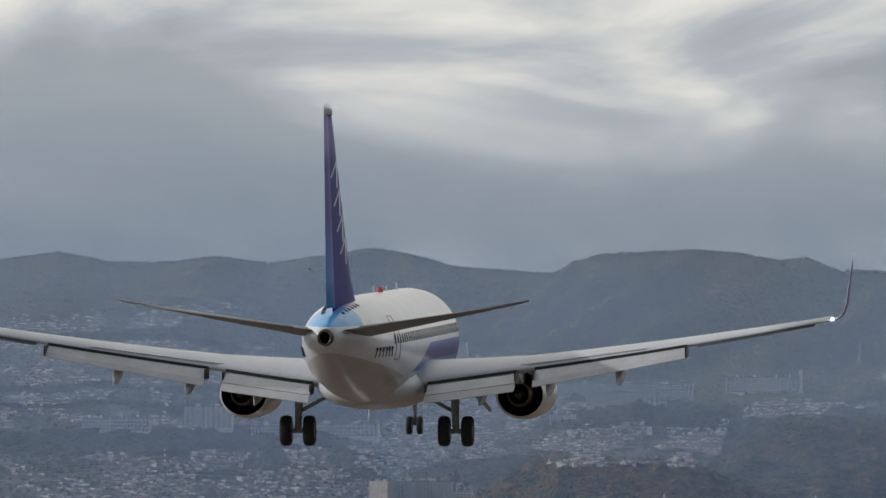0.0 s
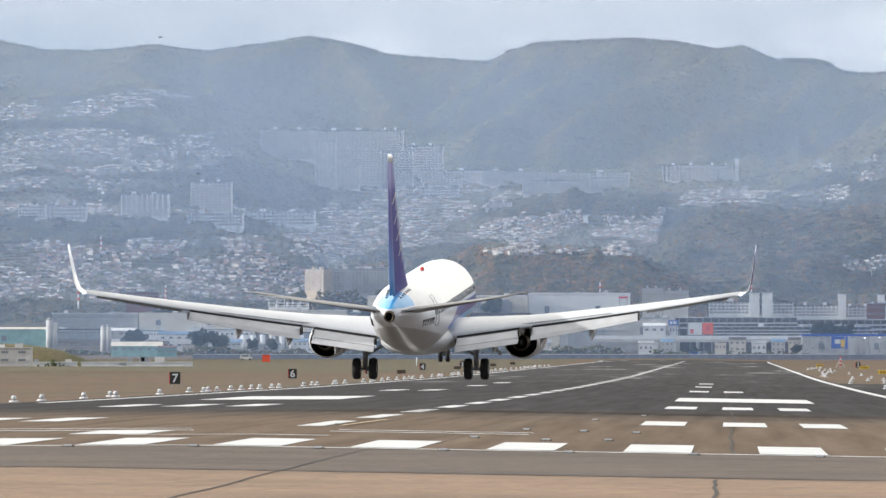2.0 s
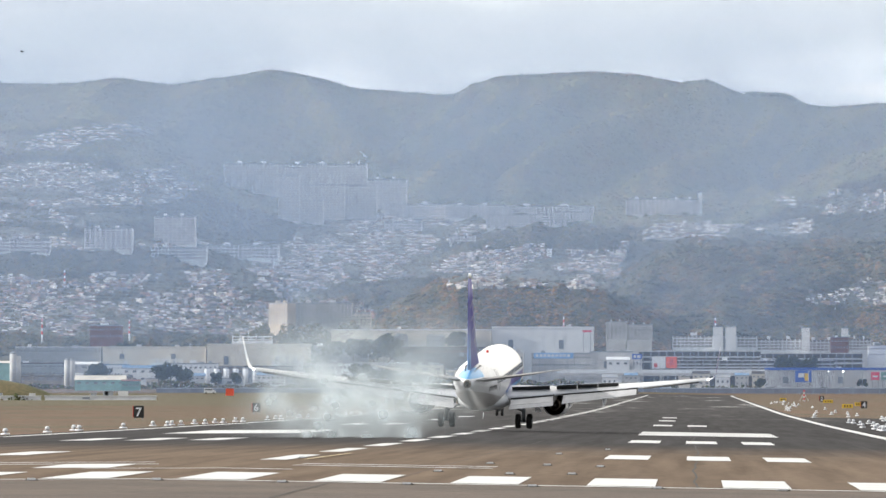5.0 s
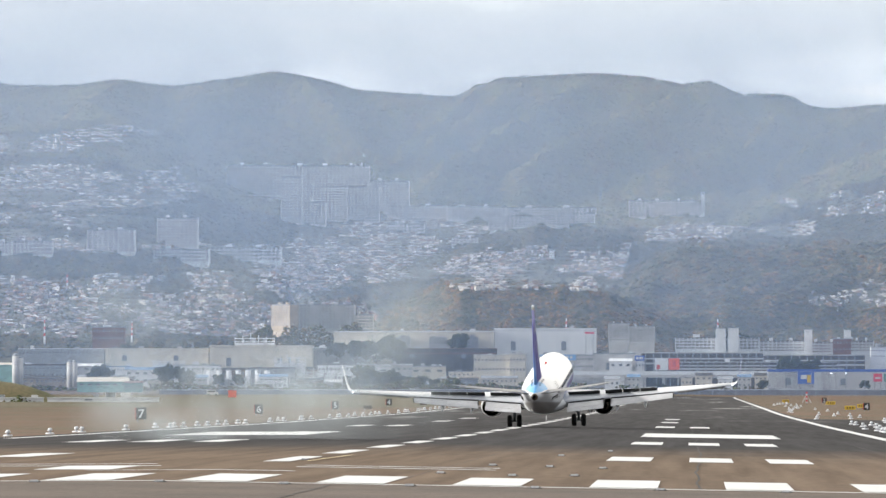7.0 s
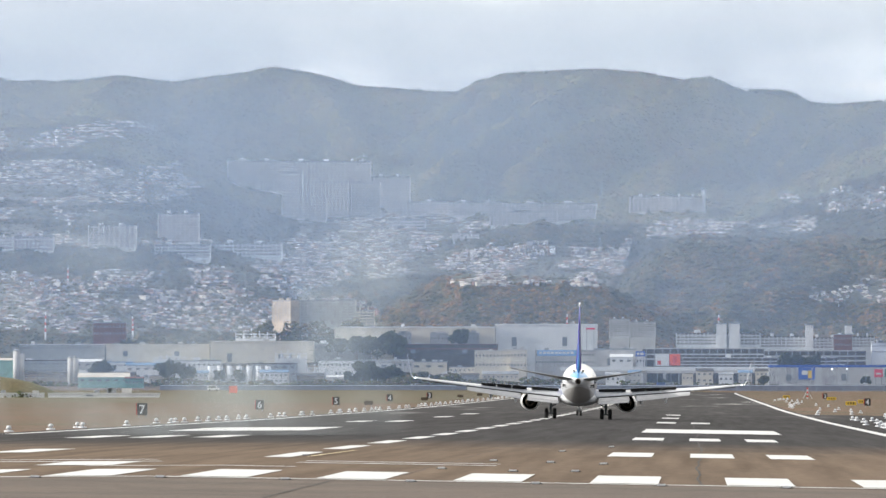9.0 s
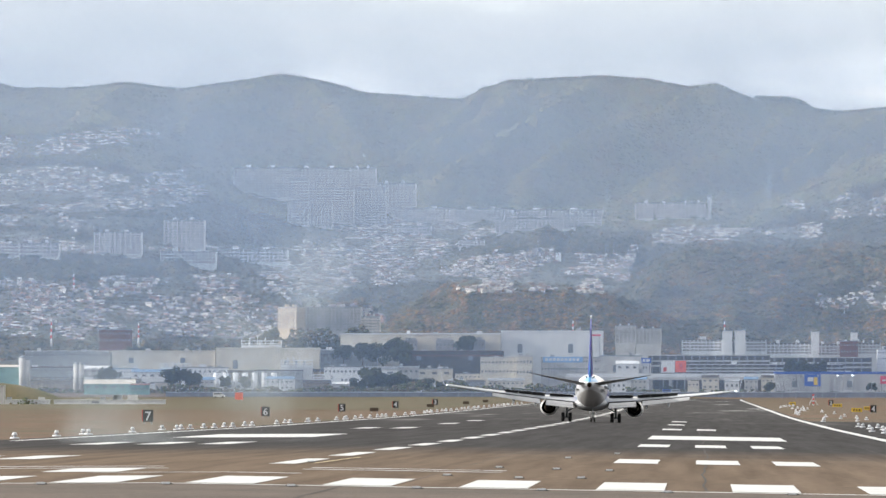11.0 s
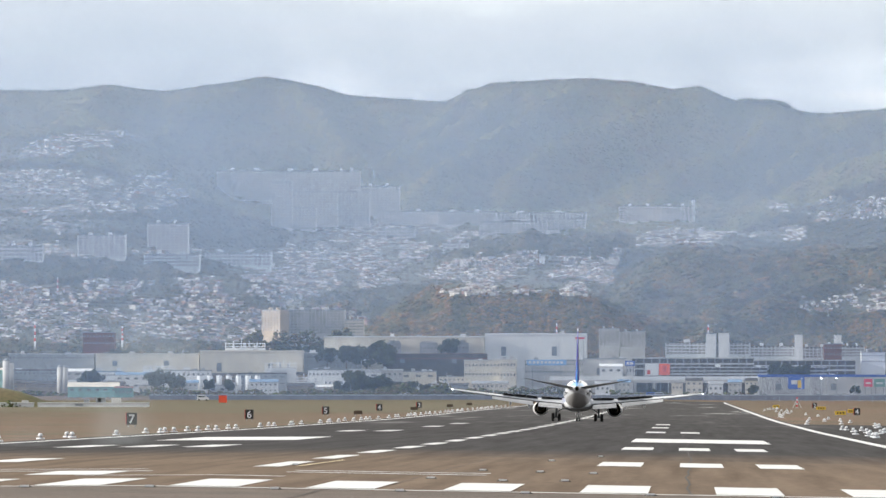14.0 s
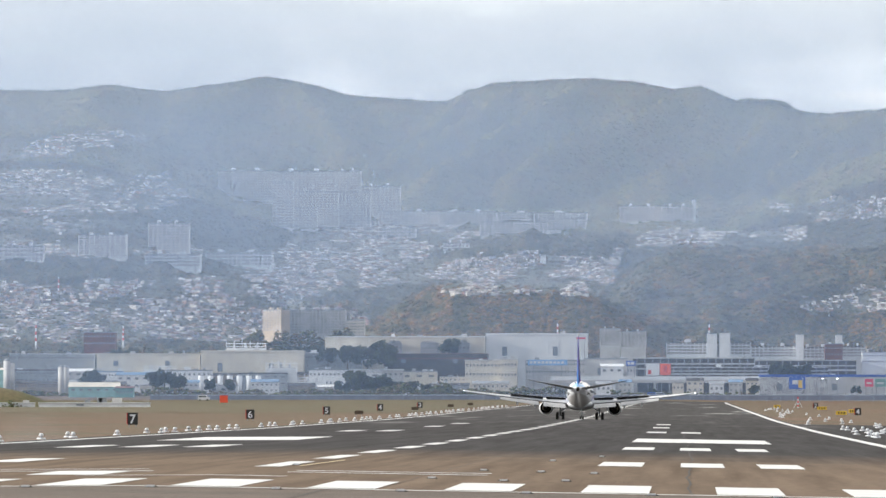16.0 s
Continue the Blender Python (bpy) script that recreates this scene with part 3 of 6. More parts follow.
# ---- haze veils over the valley ----
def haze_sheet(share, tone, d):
    """Flat veil added in place of distance haze: lets most light through, scatters the rest of sun and sky; thins out
    with height.
    """
    m = bpy.data.materials.new("valley_haze_veil")
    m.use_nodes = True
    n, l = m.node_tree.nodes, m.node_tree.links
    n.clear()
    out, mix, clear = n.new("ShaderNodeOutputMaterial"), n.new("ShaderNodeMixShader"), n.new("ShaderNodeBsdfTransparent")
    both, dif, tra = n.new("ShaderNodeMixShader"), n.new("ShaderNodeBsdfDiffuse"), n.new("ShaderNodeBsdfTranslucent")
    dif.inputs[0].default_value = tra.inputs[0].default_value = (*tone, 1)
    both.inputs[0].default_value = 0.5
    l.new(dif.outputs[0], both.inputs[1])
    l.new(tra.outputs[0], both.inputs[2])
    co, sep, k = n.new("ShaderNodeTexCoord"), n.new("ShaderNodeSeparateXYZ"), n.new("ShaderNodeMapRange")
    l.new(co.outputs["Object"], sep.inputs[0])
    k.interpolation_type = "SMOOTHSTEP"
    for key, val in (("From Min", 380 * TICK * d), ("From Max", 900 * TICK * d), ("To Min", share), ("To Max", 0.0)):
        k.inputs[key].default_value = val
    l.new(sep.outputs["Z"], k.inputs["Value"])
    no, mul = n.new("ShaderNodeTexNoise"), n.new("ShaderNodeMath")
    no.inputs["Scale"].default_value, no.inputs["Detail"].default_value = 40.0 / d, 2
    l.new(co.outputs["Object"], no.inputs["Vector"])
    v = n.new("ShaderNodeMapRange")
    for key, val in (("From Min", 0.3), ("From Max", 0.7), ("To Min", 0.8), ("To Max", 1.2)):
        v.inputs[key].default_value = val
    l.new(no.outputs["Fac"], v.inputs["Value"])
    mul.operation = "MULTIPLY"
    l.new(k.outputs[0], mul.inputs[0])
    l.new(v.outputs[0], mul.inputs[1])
    # the veil is denser to the left
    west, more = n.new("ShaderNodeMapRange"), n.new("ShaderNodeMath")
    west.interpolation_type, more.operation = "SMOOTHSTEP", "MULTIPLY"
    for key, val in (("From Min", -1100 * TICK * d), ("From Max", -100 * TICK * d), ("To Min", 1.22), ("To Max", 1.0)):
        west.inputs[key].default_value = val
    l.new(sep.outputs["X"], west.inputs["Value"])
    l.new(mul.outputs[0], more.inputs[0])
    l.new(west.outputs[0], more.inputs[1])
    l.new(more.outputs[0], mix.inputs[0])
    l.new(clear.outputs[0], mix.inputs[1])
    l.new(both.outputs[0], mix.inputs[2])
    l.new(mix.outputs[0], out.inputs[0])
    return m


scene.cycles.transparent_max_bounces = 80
# upright sheets added one behind another; the haze blue is put into their tone
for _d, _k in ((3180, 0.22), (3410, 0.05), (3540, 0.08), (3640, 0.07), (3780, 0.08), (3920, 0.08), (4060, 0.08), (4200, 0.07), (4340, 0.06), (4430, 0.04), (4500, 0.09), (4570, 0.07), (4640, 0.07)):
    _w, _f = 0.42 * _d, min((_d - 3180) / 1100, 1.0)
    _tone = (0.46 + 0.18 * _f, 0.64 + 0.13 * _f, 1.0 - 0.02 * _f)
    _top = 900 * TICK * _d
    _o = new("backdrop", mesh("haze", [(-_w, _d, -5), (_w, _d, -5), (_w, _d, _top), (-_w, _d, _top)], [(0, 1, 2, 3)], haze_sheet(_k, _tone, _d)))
    tagged(_o, "flat blue-white veil standing in for haze over the valley", "haze", kind="structure")


# ---- runway paint ----
def markings():
    def mark(name, x0, x1, y0, y1, material=M_MARK, label=""):
        part(name, strip(name, x0, x1, y0, y1, 0.018, material, 10.0, 2), RUNWAY, label)
    mark("threshold_line", CENTRE - 29.5, CENTRE + 29.5, 244.8, 246.2)
    for k in range(-7, 8):
        x = -14.1 + 4.0 * k
        if abs(x - CENTRE) < 28:
            mark("threshold_stripe", x - 1.0, x + 1.0, 247.5, 269)
    for y0, y1, right, left in ((352, 379, (-3.7, -0.25, 3.1), (-29.6, -33.0, -36.5)), (497, 530, (-3.8, -0.4, 3.0), (-29.6, -33.4, -37.2)),
                                (800, 835, (-3.8, -0.5), (-29.5, -33.2)), (945, 975, (-3.8,), (-29.5,)), (1055, 1085, (-3.8,), (-29.5,))):
        for x in right:
            mark("touchdown_bar", x, x + 1.85, y0, y1)
        for x in left:
            mark("touchdown_bar", x, x + 1.85, y0, y1)
    mark("aiming_bar", -3.9, 6.1, 605, 668)
    mark("aiming_bar", -37.9, -27.8, 605, 668)
    y = 319.0
    while y < 3000:
        mark("centre_dash", CENTRE - 0.5, CENTRE + 0.5, y, y + 30)
        y += 50.0
    for x in (-46.0, 13.6):
        mark("edge_line", x, x + 0.9, 560, 3050)
    for x0, x1, y0, y1 in ((-45, -18.9, 299, 300.6), (-45, -19.6, 308, 309.5), (-20.3, -13.3, 281, 282.2), (-14.0, -7.0, 296.5, 298), (-14.0, -7.0, 303.5, 305)):
        mark("guide_line", x0, x1, y0, y1)
    mark("threshold_stripe", -22.2, -19.6, 284, 300)
    part("lead_line", loft("lead_line", [[(-14.66, 319, 0.05), (-14.52, 319, 0.05), (-14.52, 362, -0.0), (-14.66, 362, -0.0)][:2],
                                         [(-14.66, 362, float(field(-14.6, 362)) + 0.02), (-14.52, 362, float(field(-14.6, 362)) + 0.02)]], M_YELLOW, False, False, False), RUNWAY, "faded yellow lead-in line")
    rng = random.Random(4)
    # sealed cracks that wander along the runway
    for x, y0, y1, w in ((0.2, 246, 900, 0.035), (-0.3, 130, 197, 0.04), (-10.5, 130, 246, 0.035), (-9.0, 260, 520, 0.02), (9.5, 330, 520, 0.025)):
        vs, fs, y, xx = [], [], y0, x
        while y < y1:
            xx += rng.uniform(-0.05, 0.05)
            z = float(field(xx, y)) + 0.012
            vs += [(xx - w, y, z), (xx + w, y, z)]
            y += 4
        fs = [(2 * i, 2 * i + 1, 2 * i + 3, 2 * i + 2) for i in range(len(vs) // 2 - 1)]
        part("crack", mesh("crack", vs, fs, M_CRACK), RUNWAY, "dark sealed crack")
    part("joint", strip("joint", CENTRE - 60, CENTRE + 60, 196.2, 197.0, 0.012, M_CRACK), RUNWAY, "dark joint across the pavement")


markings()


# ---- the town and the airport's far side ----
def seat(a, e):
    """Distance at which the ground, seen from the eye, reaches height e at bearing a."""
    return float(seats(np.array([float(a)]), np.array([float(e)]))[0][0])


def ground_at(a, d):
    """Height of the ground at a bearing and a distance."""
    return float(field(a * TICK * d, d)) if d < 3450 else float(land(a, d)) - 1.0


def house_into(vs, fs, x, y, z, w, dp, h, turn, gable):
    b = len(vs)
    c, s = math.cos(turn), math.sin(turn)
    pts = [(-w, -dp, -1.5), (w, -dp, -1.5), (w, dp, -1.5), (-w, dp, -1.5), (-w, -dp, h), (w, -dp, h), (w, dp, h), (-w, dp, h)]
    vs += [(x + px * c - py * s, y + px * s + py * c, z + pz) for px, py, pz in pts]
    fs += [tuple(b + i for i in f) for f in BOX]
    b = len(vs)
    if gable:
        o = 0.12 * w
        pts = [(-w - o, -dp - o, h + 0.02), (w + o, -dp - o, h + 0.02), (w + o, dp + o, h + 0.02), (-w - o, dp + o, h + 0.02), (-w - o, 0, h + gable), (w + o, 0, h + gable)]
        vs += [(x + px * c - py * s, y + px * s + py * c, z + pz) for px, py, pz in pts]
        fs += [(b, b + 1, b + 5, b + 4), (b + 2, b + 3, b + 4, b + 5), (b, b + 4, b + 3), (b + 1, b + 2, b + 5), (b + 3, b + 2, b + 1, b)]


def town():
    rng = np.random.RandomState(7)
    groups = {"town": ([], []), "lit": ([], [])}
    for outline, num, lit in DISTRICTS:
        lo, hi = np.min(outline, 0), np.max(outline, 0)
        a, e = rng.uniform(lo[0], hi[0], num * 6), rng.uniform(lo[1], hi[1], num * 6)
        # streets run along the slope
        e = np.round(e / 5.5 + 0.9 * smooth_noise(a * 0.012, e * 0.0, 5)) * 5.5 - 5 * smooth_noise(a * 0.012, e * 0.0, 5) + rng.uniform(-1.1, 1.1, len(e))
        green = smooth_noise(a * 0.025, e * 0.06, 11)
        keep = np.where(inside(outline, a + 26 * (smooth_noise(a * 0.03, e * 0.05, 31) - 0.5), e + 16 * (smooth_noise(a * 0.02, e * 0.04, 32) - 0.5)) & (green > 0.38))[0][:num]
        d, z = seats(a[keep], e[keep])
        for a1, d1, z1, q in zip(a[keep], d, z, rng.rand(len(keep))):
            k = TICK * d1 * (1.0 + 0.35 * (4250 - d1) / 780)
            big = rng.rand() < 0.06
            w = rng.uniform(2.2, 4.0) * k * (2.0 if big else 1)
            h = rng.uniform(2.2, 3.6) * k * (1.4 if big else 1)
            vs, fs = groups["lit" if q < lit else "town"]
            house_into(vs, fs, a1 * TICK * d1, d1, z1 - 0.4, w, w * rng.uniform(0.6, 0.9), h, rng.uniform(-0.7, 0.5), 0 if big or rng.rand() < 0.25 else rng.uniform(1.3, 2.4) * k)
    tagged(new("houses", mesh("houses", *groups["town"], M_TOWN)), "dense hillside town of small grey, white and brown houses", "houses", kind="stuff")
    tagged(new("houses", mesh("houses", *groups["lit"], M_TOWNLIT)), "rows of hillside houses coloured white and cream as sunlit", "houses", kind="stuff")


def crowns(label, x, y, z, r, material, seed):
    """Many tree crowns as one mesh of uneven small lumps."""
    rng = np.random.RandomState(seed)
    ico = bmesh.new()
    bmesh.ops.create_icosphere(ico, subdivisions=1, radius=1)
    base = np.array([tuple(v.co) for v in ico.verts])
    tris = np.array([[v.index for v in f.verts] for f in ico.faces])
    ico.free()
    n, nb = len(x), len(base)
    swell = rng.uniform(0.6, 1.2, (n, nb, 1)) * r[:, None, None]
    co = base[None] * swell * np.array([1.0, 1.0, 0.7]) + np.stack([x, y, z], 1)[:, None, :]
    ix = (tris[None] + (np.arange(n) * nb)[:, None, None]).reshape(-1)
    d = bpy.data.meshes.new("hill_woods")
    d.vertices.add(n * nb)
    d.vertices.foreach_set("co", co.reshape(-1))
    d.loops.add(len(ix))
    d.loops.foreach_set("vertex_index", ix)
    d.polygons.add(len(ix) // 3)
    d.polygons.foreach_set("loop_start", np.arange(0, len(ix), 3))
    d.update(calc_edges=True)
    d.materials.append(material)
    return tagged(new("hill_woods", d), label, "trees", kind="stuff")


def tree_clumps():
    """Woods over the hills and the range, and garden trees between the houses."""
    rng = np.random.RandomState(3)
    n = 52000
    a = rng.uniform(-1480, 440, n)
    e = rng.uniform(0, 1, n) * (np.interp(a, *SKYLINE) - 60) + 60
    d, z = seats(a, e)
    town_here = in_town(a, e)
    green = smooth_noise(a * 0.025, e * 0.06, 11)
    keep = ~town_here | (green < 0.42) | (rng.rand(n) < 0.20)
    a, e, d, z, town_here = a[keep], e[keep], d[keep], z[keep], town_here[keep]
    r = rng.uniform(2.4, 5.2, len(a)) * TICK * d * np.where(town_here, 0.9, 1.0) * (1 + 0.3 * (4250 - d) / 780)
    z = z + r * rng.uniform(-0.45, 0.2, len(a))
    # the crest's own trees stand uneven against the sky
    ca = rng.uniform(-1480, 440, 1800)
    cr = rng.uniform(0.5, 1.1, 1800) * np.where((ca > 95) & (ca < 185), 1.5, 1.0)
    cd = rng.uniform(4788, 4798, 1800)
    cz = 2.6 + np.interp(ca, *SKYLINE) * TICK * CREST_Y + rng.uniform(-0.7, 0.35, 1800) + np.where((ca > 95) & (ca < 185), 0.6, 0)
    a, d, z, r = np.concatenate([a, ca]), np.concatenate([d, cd]), np.concatenate([z, cz]), np.concatenate([r, cr])
    e = np.concatenate([e, np.full(1800, 540.0)])
    chance = rng.rand(len(a))
    autumn = smooth_noise(a * 0.03, e * 0.05, 41)
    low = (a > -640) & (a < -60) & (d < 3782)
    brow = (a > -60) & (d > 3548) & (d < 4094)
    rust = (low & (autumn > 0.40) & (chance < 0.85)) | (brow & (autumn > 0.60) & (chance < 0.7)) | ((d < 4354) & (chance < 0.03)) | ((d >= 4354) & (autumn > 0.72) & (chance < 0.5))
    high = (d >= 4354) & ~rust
    for label, pick, m, seed in (("green and olive trees over the hills", ~rust & ~high, M_TREES, 1), ("woods on the mountain range, coloured a sunlit pale green and tan", high, M_RANGE, 2), ("rust and olive autumn trees on the low hill", rust, M_AUTUMN, 3)):
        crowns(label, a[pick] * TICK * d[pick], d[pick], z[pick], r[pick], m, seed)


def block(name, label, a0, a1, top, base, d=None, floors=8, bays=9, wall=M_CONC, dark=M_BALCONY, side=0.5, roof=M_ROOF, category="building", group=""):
    """A storeyed building: recessed floors, coloured dark as shade, behind slabs and fins. Bearings and heights in
    ticks.
    """
    d = d or min(seat((a0 + a1) / 2, base), 4472.0)
    k = TICK * d
    w, h = (a1 - a0) * k / 2, (top - base) * k
    dp = max(w * side, 1.2)
    t = tagged(new(name), label, category, group)
    t.matrix_basis = pose((a0 + a1) / 2 * k, d + dp, 2.6 + base * k)
    deepest = min(-3.0, ground_at((a0 + a1) / 2, d) - 2.6 - base * k - 1.0)
    part("core", boxes("core", [(-w * 0.985, w * 0.985, -dp * 0.93, dp * 0.93, deepest, h * 0.985)], dark), t, "recessed floors and windows, coloured dark for balcony shade")
    part("roof", soft_box("roof", -w, w, -dp, dp, h * 0.965, h * 1.02, roof, 0.02), t, "flat roof")
    fl = h / floors
    slab = boxes("slab", [(-w, w, -dp, dp, 0, fl * 0.34)], wall)
    for i in range(floors):
        part("slab", slab, t).location = (0, 0, i * fl)
    part("plinth", boxes("plinth", [(-w * 0.995, w * 0.995, -dp * 0.99, dp * 0.99, deepest, 0.01)], wall), t)
    fin = boxes("fin", [(-w / bays * 0.22, w / bays * 0.22, -dp * 1.01 - 0.03, dp * 1.0, -0.5, h)], wall)
    for i in range(bays + 1):
        part("fin", fin, t).location = (-w + 2 * w * i / bays, 0, 0)
    for x in (-0.5, 0.35):
        part("rooftop_box", boxes("rooftop_box", [(w * x - w * 0.08, w * x + w * 0.08, -dp * 0.4, dp * 0.4, h, h * 1.02 + min(fl, 1.3))], wall), t)
    return t


def shed(name, label, a0, a1, top, base, d, wall=M_WALLW, roof=M_ROOF, windows=0, pitch=0.0, deep=14.0, category="building", band=None):
    """A low wide building with windows, a roof with a lip, and a plinth."""
    k = TICK * d
    w, h = (a1 - a0) * k / 2, (top - base) * k
    t = tagged(new(name), label, category)
    t.matrix_basis = pose((a0 + a1) / 2 * k, d, 2.6 + base * k)
    part("wall", boxes("wall", [(-w, w, 0, deep, min(-3.0, ground_at((a0 + a1) / 2, d) - 2.6 - base * k - 1.0), h)], wall), t)
    if pitch:
        p = pitch * k
        part("roof", mesh("roof", [(-w - 0.2, -0.25, h), (w + 0.2, -0.25, h), (w + 0.2, deep + 0.2, h), (-w - 0.2, deep + 0.2, h), (-w - 0.2, deep / 2, h + p), (w + 0.2, deep / 2, h + p)],
                          [(0, 1, 5, 4), (2, 3, 4, 5), (0, 4, 3), (1, 2, 5), (3, 2, 1, 0)], roof), t)
    else:
        part("roof", soft_box("roof", -w - 0.15, w + 0.15, -0.2, deep + 0.15, h - 0.02, h + max(0.22, h * 0.07), roof, 0.04), t)
    if windows:
        windows = int(windows * 1.7)
        ww = w / windows
        rows = 2 if h > 4.2 else 1
        win = boxes("window", [(-ww * 0.42, ww * 0.42, -0.06, 0.1, 0, h / rows * 0.25)], M_PANE)
        sill = boxes("sill", [(-ww * 0.6, ww * 0.6, -0.12, 0.05, -0.12, 0)], M_CONC)
        for r in range(rows):
            for i in range(windows):
                o = part("window", win, t)
                o.location = (-w + ww * (2 * i + 1), 0, h / rows * (r + 0.40))
                part("sill", sill, o)
    elif w > 7:
        rib = boxes("rib", [(-0.05, 0.05, -0.07, 0.0, -1, h * 0.98)], wall)
        for i in range(int(w / 2.2)):
            part("rib", rib, t).location = (-w + 2 * w * (i + 0.5) / int(w / 2.2), 0, 0)
        door = boxes("loading_door", [(-1.0, 1.0, -0.1, 0.05, -0.2, h * 0.42)], M_PANE)
        for i in range(max(1, int(w / 9))):
            part("loading_door", door, t).location = (-w + 2 * w * (i + 0.37) / max(1, int(w / 9)), 0, 0)
    if not pitch and w > 3:
        rr = random.Random(int(a0 * 7 + a1))
        for i in range(rr.randrange(2, 5)):
            x, bw, bh = rr.uniform(-0.85, 0.85) * w, rr.uniform(0.4, 1.3), rr.uniform(0.5, 1.4)
            part("roof_unit", boxes("roof_unit", [(x - bw, x + bw, 1.0, 2.6, h, h + 0.2 + bh)], rr.choice((M_STEEL, M_CONC, M_WALLW))), t)
    if band:
        m, z0, z1 = band
        part("fascia_band", boxes("fascia_band", [(-w - 0.05, w + 0.05, -0.12, 0.0, h * z0, h * z1)], m), t)
    return t


def board(label, a0, a1, top, base, d, face, marks=()):
    k = TICK * d
    w, h = (a1 - a0) * k / 2, (top - base) * k
    t = tagged(new("billboard"), label, "sign")
    t.matrix_basis = pose((a0 + a1) / 2 * k, d, 2.6 + base * k)
    part("panel", soft_box("panel", -w, w, -0.15, 0.15, 0, h, face, 0.03), t)
    for x in (-0.7, 0.7):
        part("post", boxes("post", [(w * x - 0.12, w * x + 0.12, 0.0, 0.3, -base * k - 3.5, h * 0.5)], M_STEEL), t)
    for x0, x1, z0, z1, m in marks:
        part("mark", boxes("mark", [(w * x0, w * x1, -0.19, -0.14, h * z0, h * z1)], m), t)
    return t


def pylon(label, a, top, base, d=None, arms=3):
    d = d or seat(a, base)
    k = TICK * d
    h, w = (top - base) * k, 0.055 * (top - base) * k
    t = tagged(new("transmission_tower"), label, "pylon")
    t.matrix_basis = pose(a * k, d, 2.6 + base * k)
    vs, fs = [], []
    for i in range(9):
        z0, z1 = h * i / 9, h * (i + 1) / 9
        r0, r1 = w * (1 - i / 9 * 0.85), w * (1 - (i + 1) / 9 * 0.85)
        for sx, sy in ((-1, -1), (1, -1), (1, 1), (-1, 1)):
            bar_into(vs, fs, (sx * r0, sy * r0, z0), (sx * r1, sy * r1, z1), 0.07)
            bar_into(vs, fs, (sx * r0, sy * r0, z0), (-sy * r1 if sx == sy else sx * r1, sx * r1 if sx == sy else -sy * r1, z1), 0.045)
    part("lattice", mesh("lattice", vs, fs, M_STEEL), t)
    for i in range(arms):
        z = h * (0.66 + 0.13 * i)
        vs, fs = [], []
        bar_into(vs, fs, (-w * 1.7, 0, z), (w * 1.7, 0, z), 0.07)
        bar_into(vs, fs, (-w * 1.7, 0, z), (0, 0, z + h * 0.04), 0.045)
        bar_into(vs, fs, (w * 1.7, 0, z), (0, 0, z + h * 0.04), 0.045)
        part("cross_arm", mesh("cross_arm", vs, fs, M_STEEL), t)
    return t


def leafy_tree(label, a, top, base, d, spread, leaf, seed):
    """A tapered trunk with limbs and a crown of many small leaf clumps."""
    k = TICK * d
    h, w = (top - base) * k, spread * k
    rng = random.Random(seed)
    t = tagged(new("tree"), label, "tree", "trees beyond the runway")
    t.matrix_basis = pose(a * k, d, 2.6 + base * k)
    part("trunk", tube("trunk", (0, 0, min(-2.5, ground_at(a, d) - 2.6 - base * k - 1.0)), (rng.uniform(-0.3, 0.3), 0, h * 0.62), 0.05 * h, 0.02 * h, M_TRUNK, 8), t)
    for i in range(5):
        q = 2 * math.pi * i / 5 + rng.uniform(-0.4, 0.4)
        part("limb", tube("limb", (0, 0, h * 0.36), (math.cos(q) * w * 0.6, math.sin(q) * w * 0.5, h * rng.uniform(0.55, 0.85)), 0.022 * h, 0.008 * h, M_TRUNK, 6), t)
    vs, fs = [], []
    centres = [(rng.uniform(-w, w) * 0.8, rng.uniform(-w, w) * 0.6, h * rng.uniform(0.16, 0.84), rng.uniform(0.32, 0.5) * min(w, h * 0.6)) for _ in range(16)]
    for cx, cy, cz, r in centres:
        for _ in range(90):
            v = Vector((rng.gauss(0, 1), rng.gauss(0, 1), rng.gauss(0, 1))).normalized() * r * rng.uniform(0.55, 1.1)
            p = Vector((cx, cy, cz)) + v
            s = rng.uniform(0.14, 0.30) * r + 0.06
            u = Vector((rng.gauss(0, 1), rng.gauss(0, 1), rng.gauss(0, 1))).normalized() * s
            o = u.orthogonal().normalized() * s
            b = len(vs)
            vs += [tuple(p + u), tuple(p + o), tuple(p - u), tuple(p - o)]
            fs.append((b, b + 1, b + 2, b + 3))
    part("crown", mesh("crown", vs, fs, leaf), t)
    return t


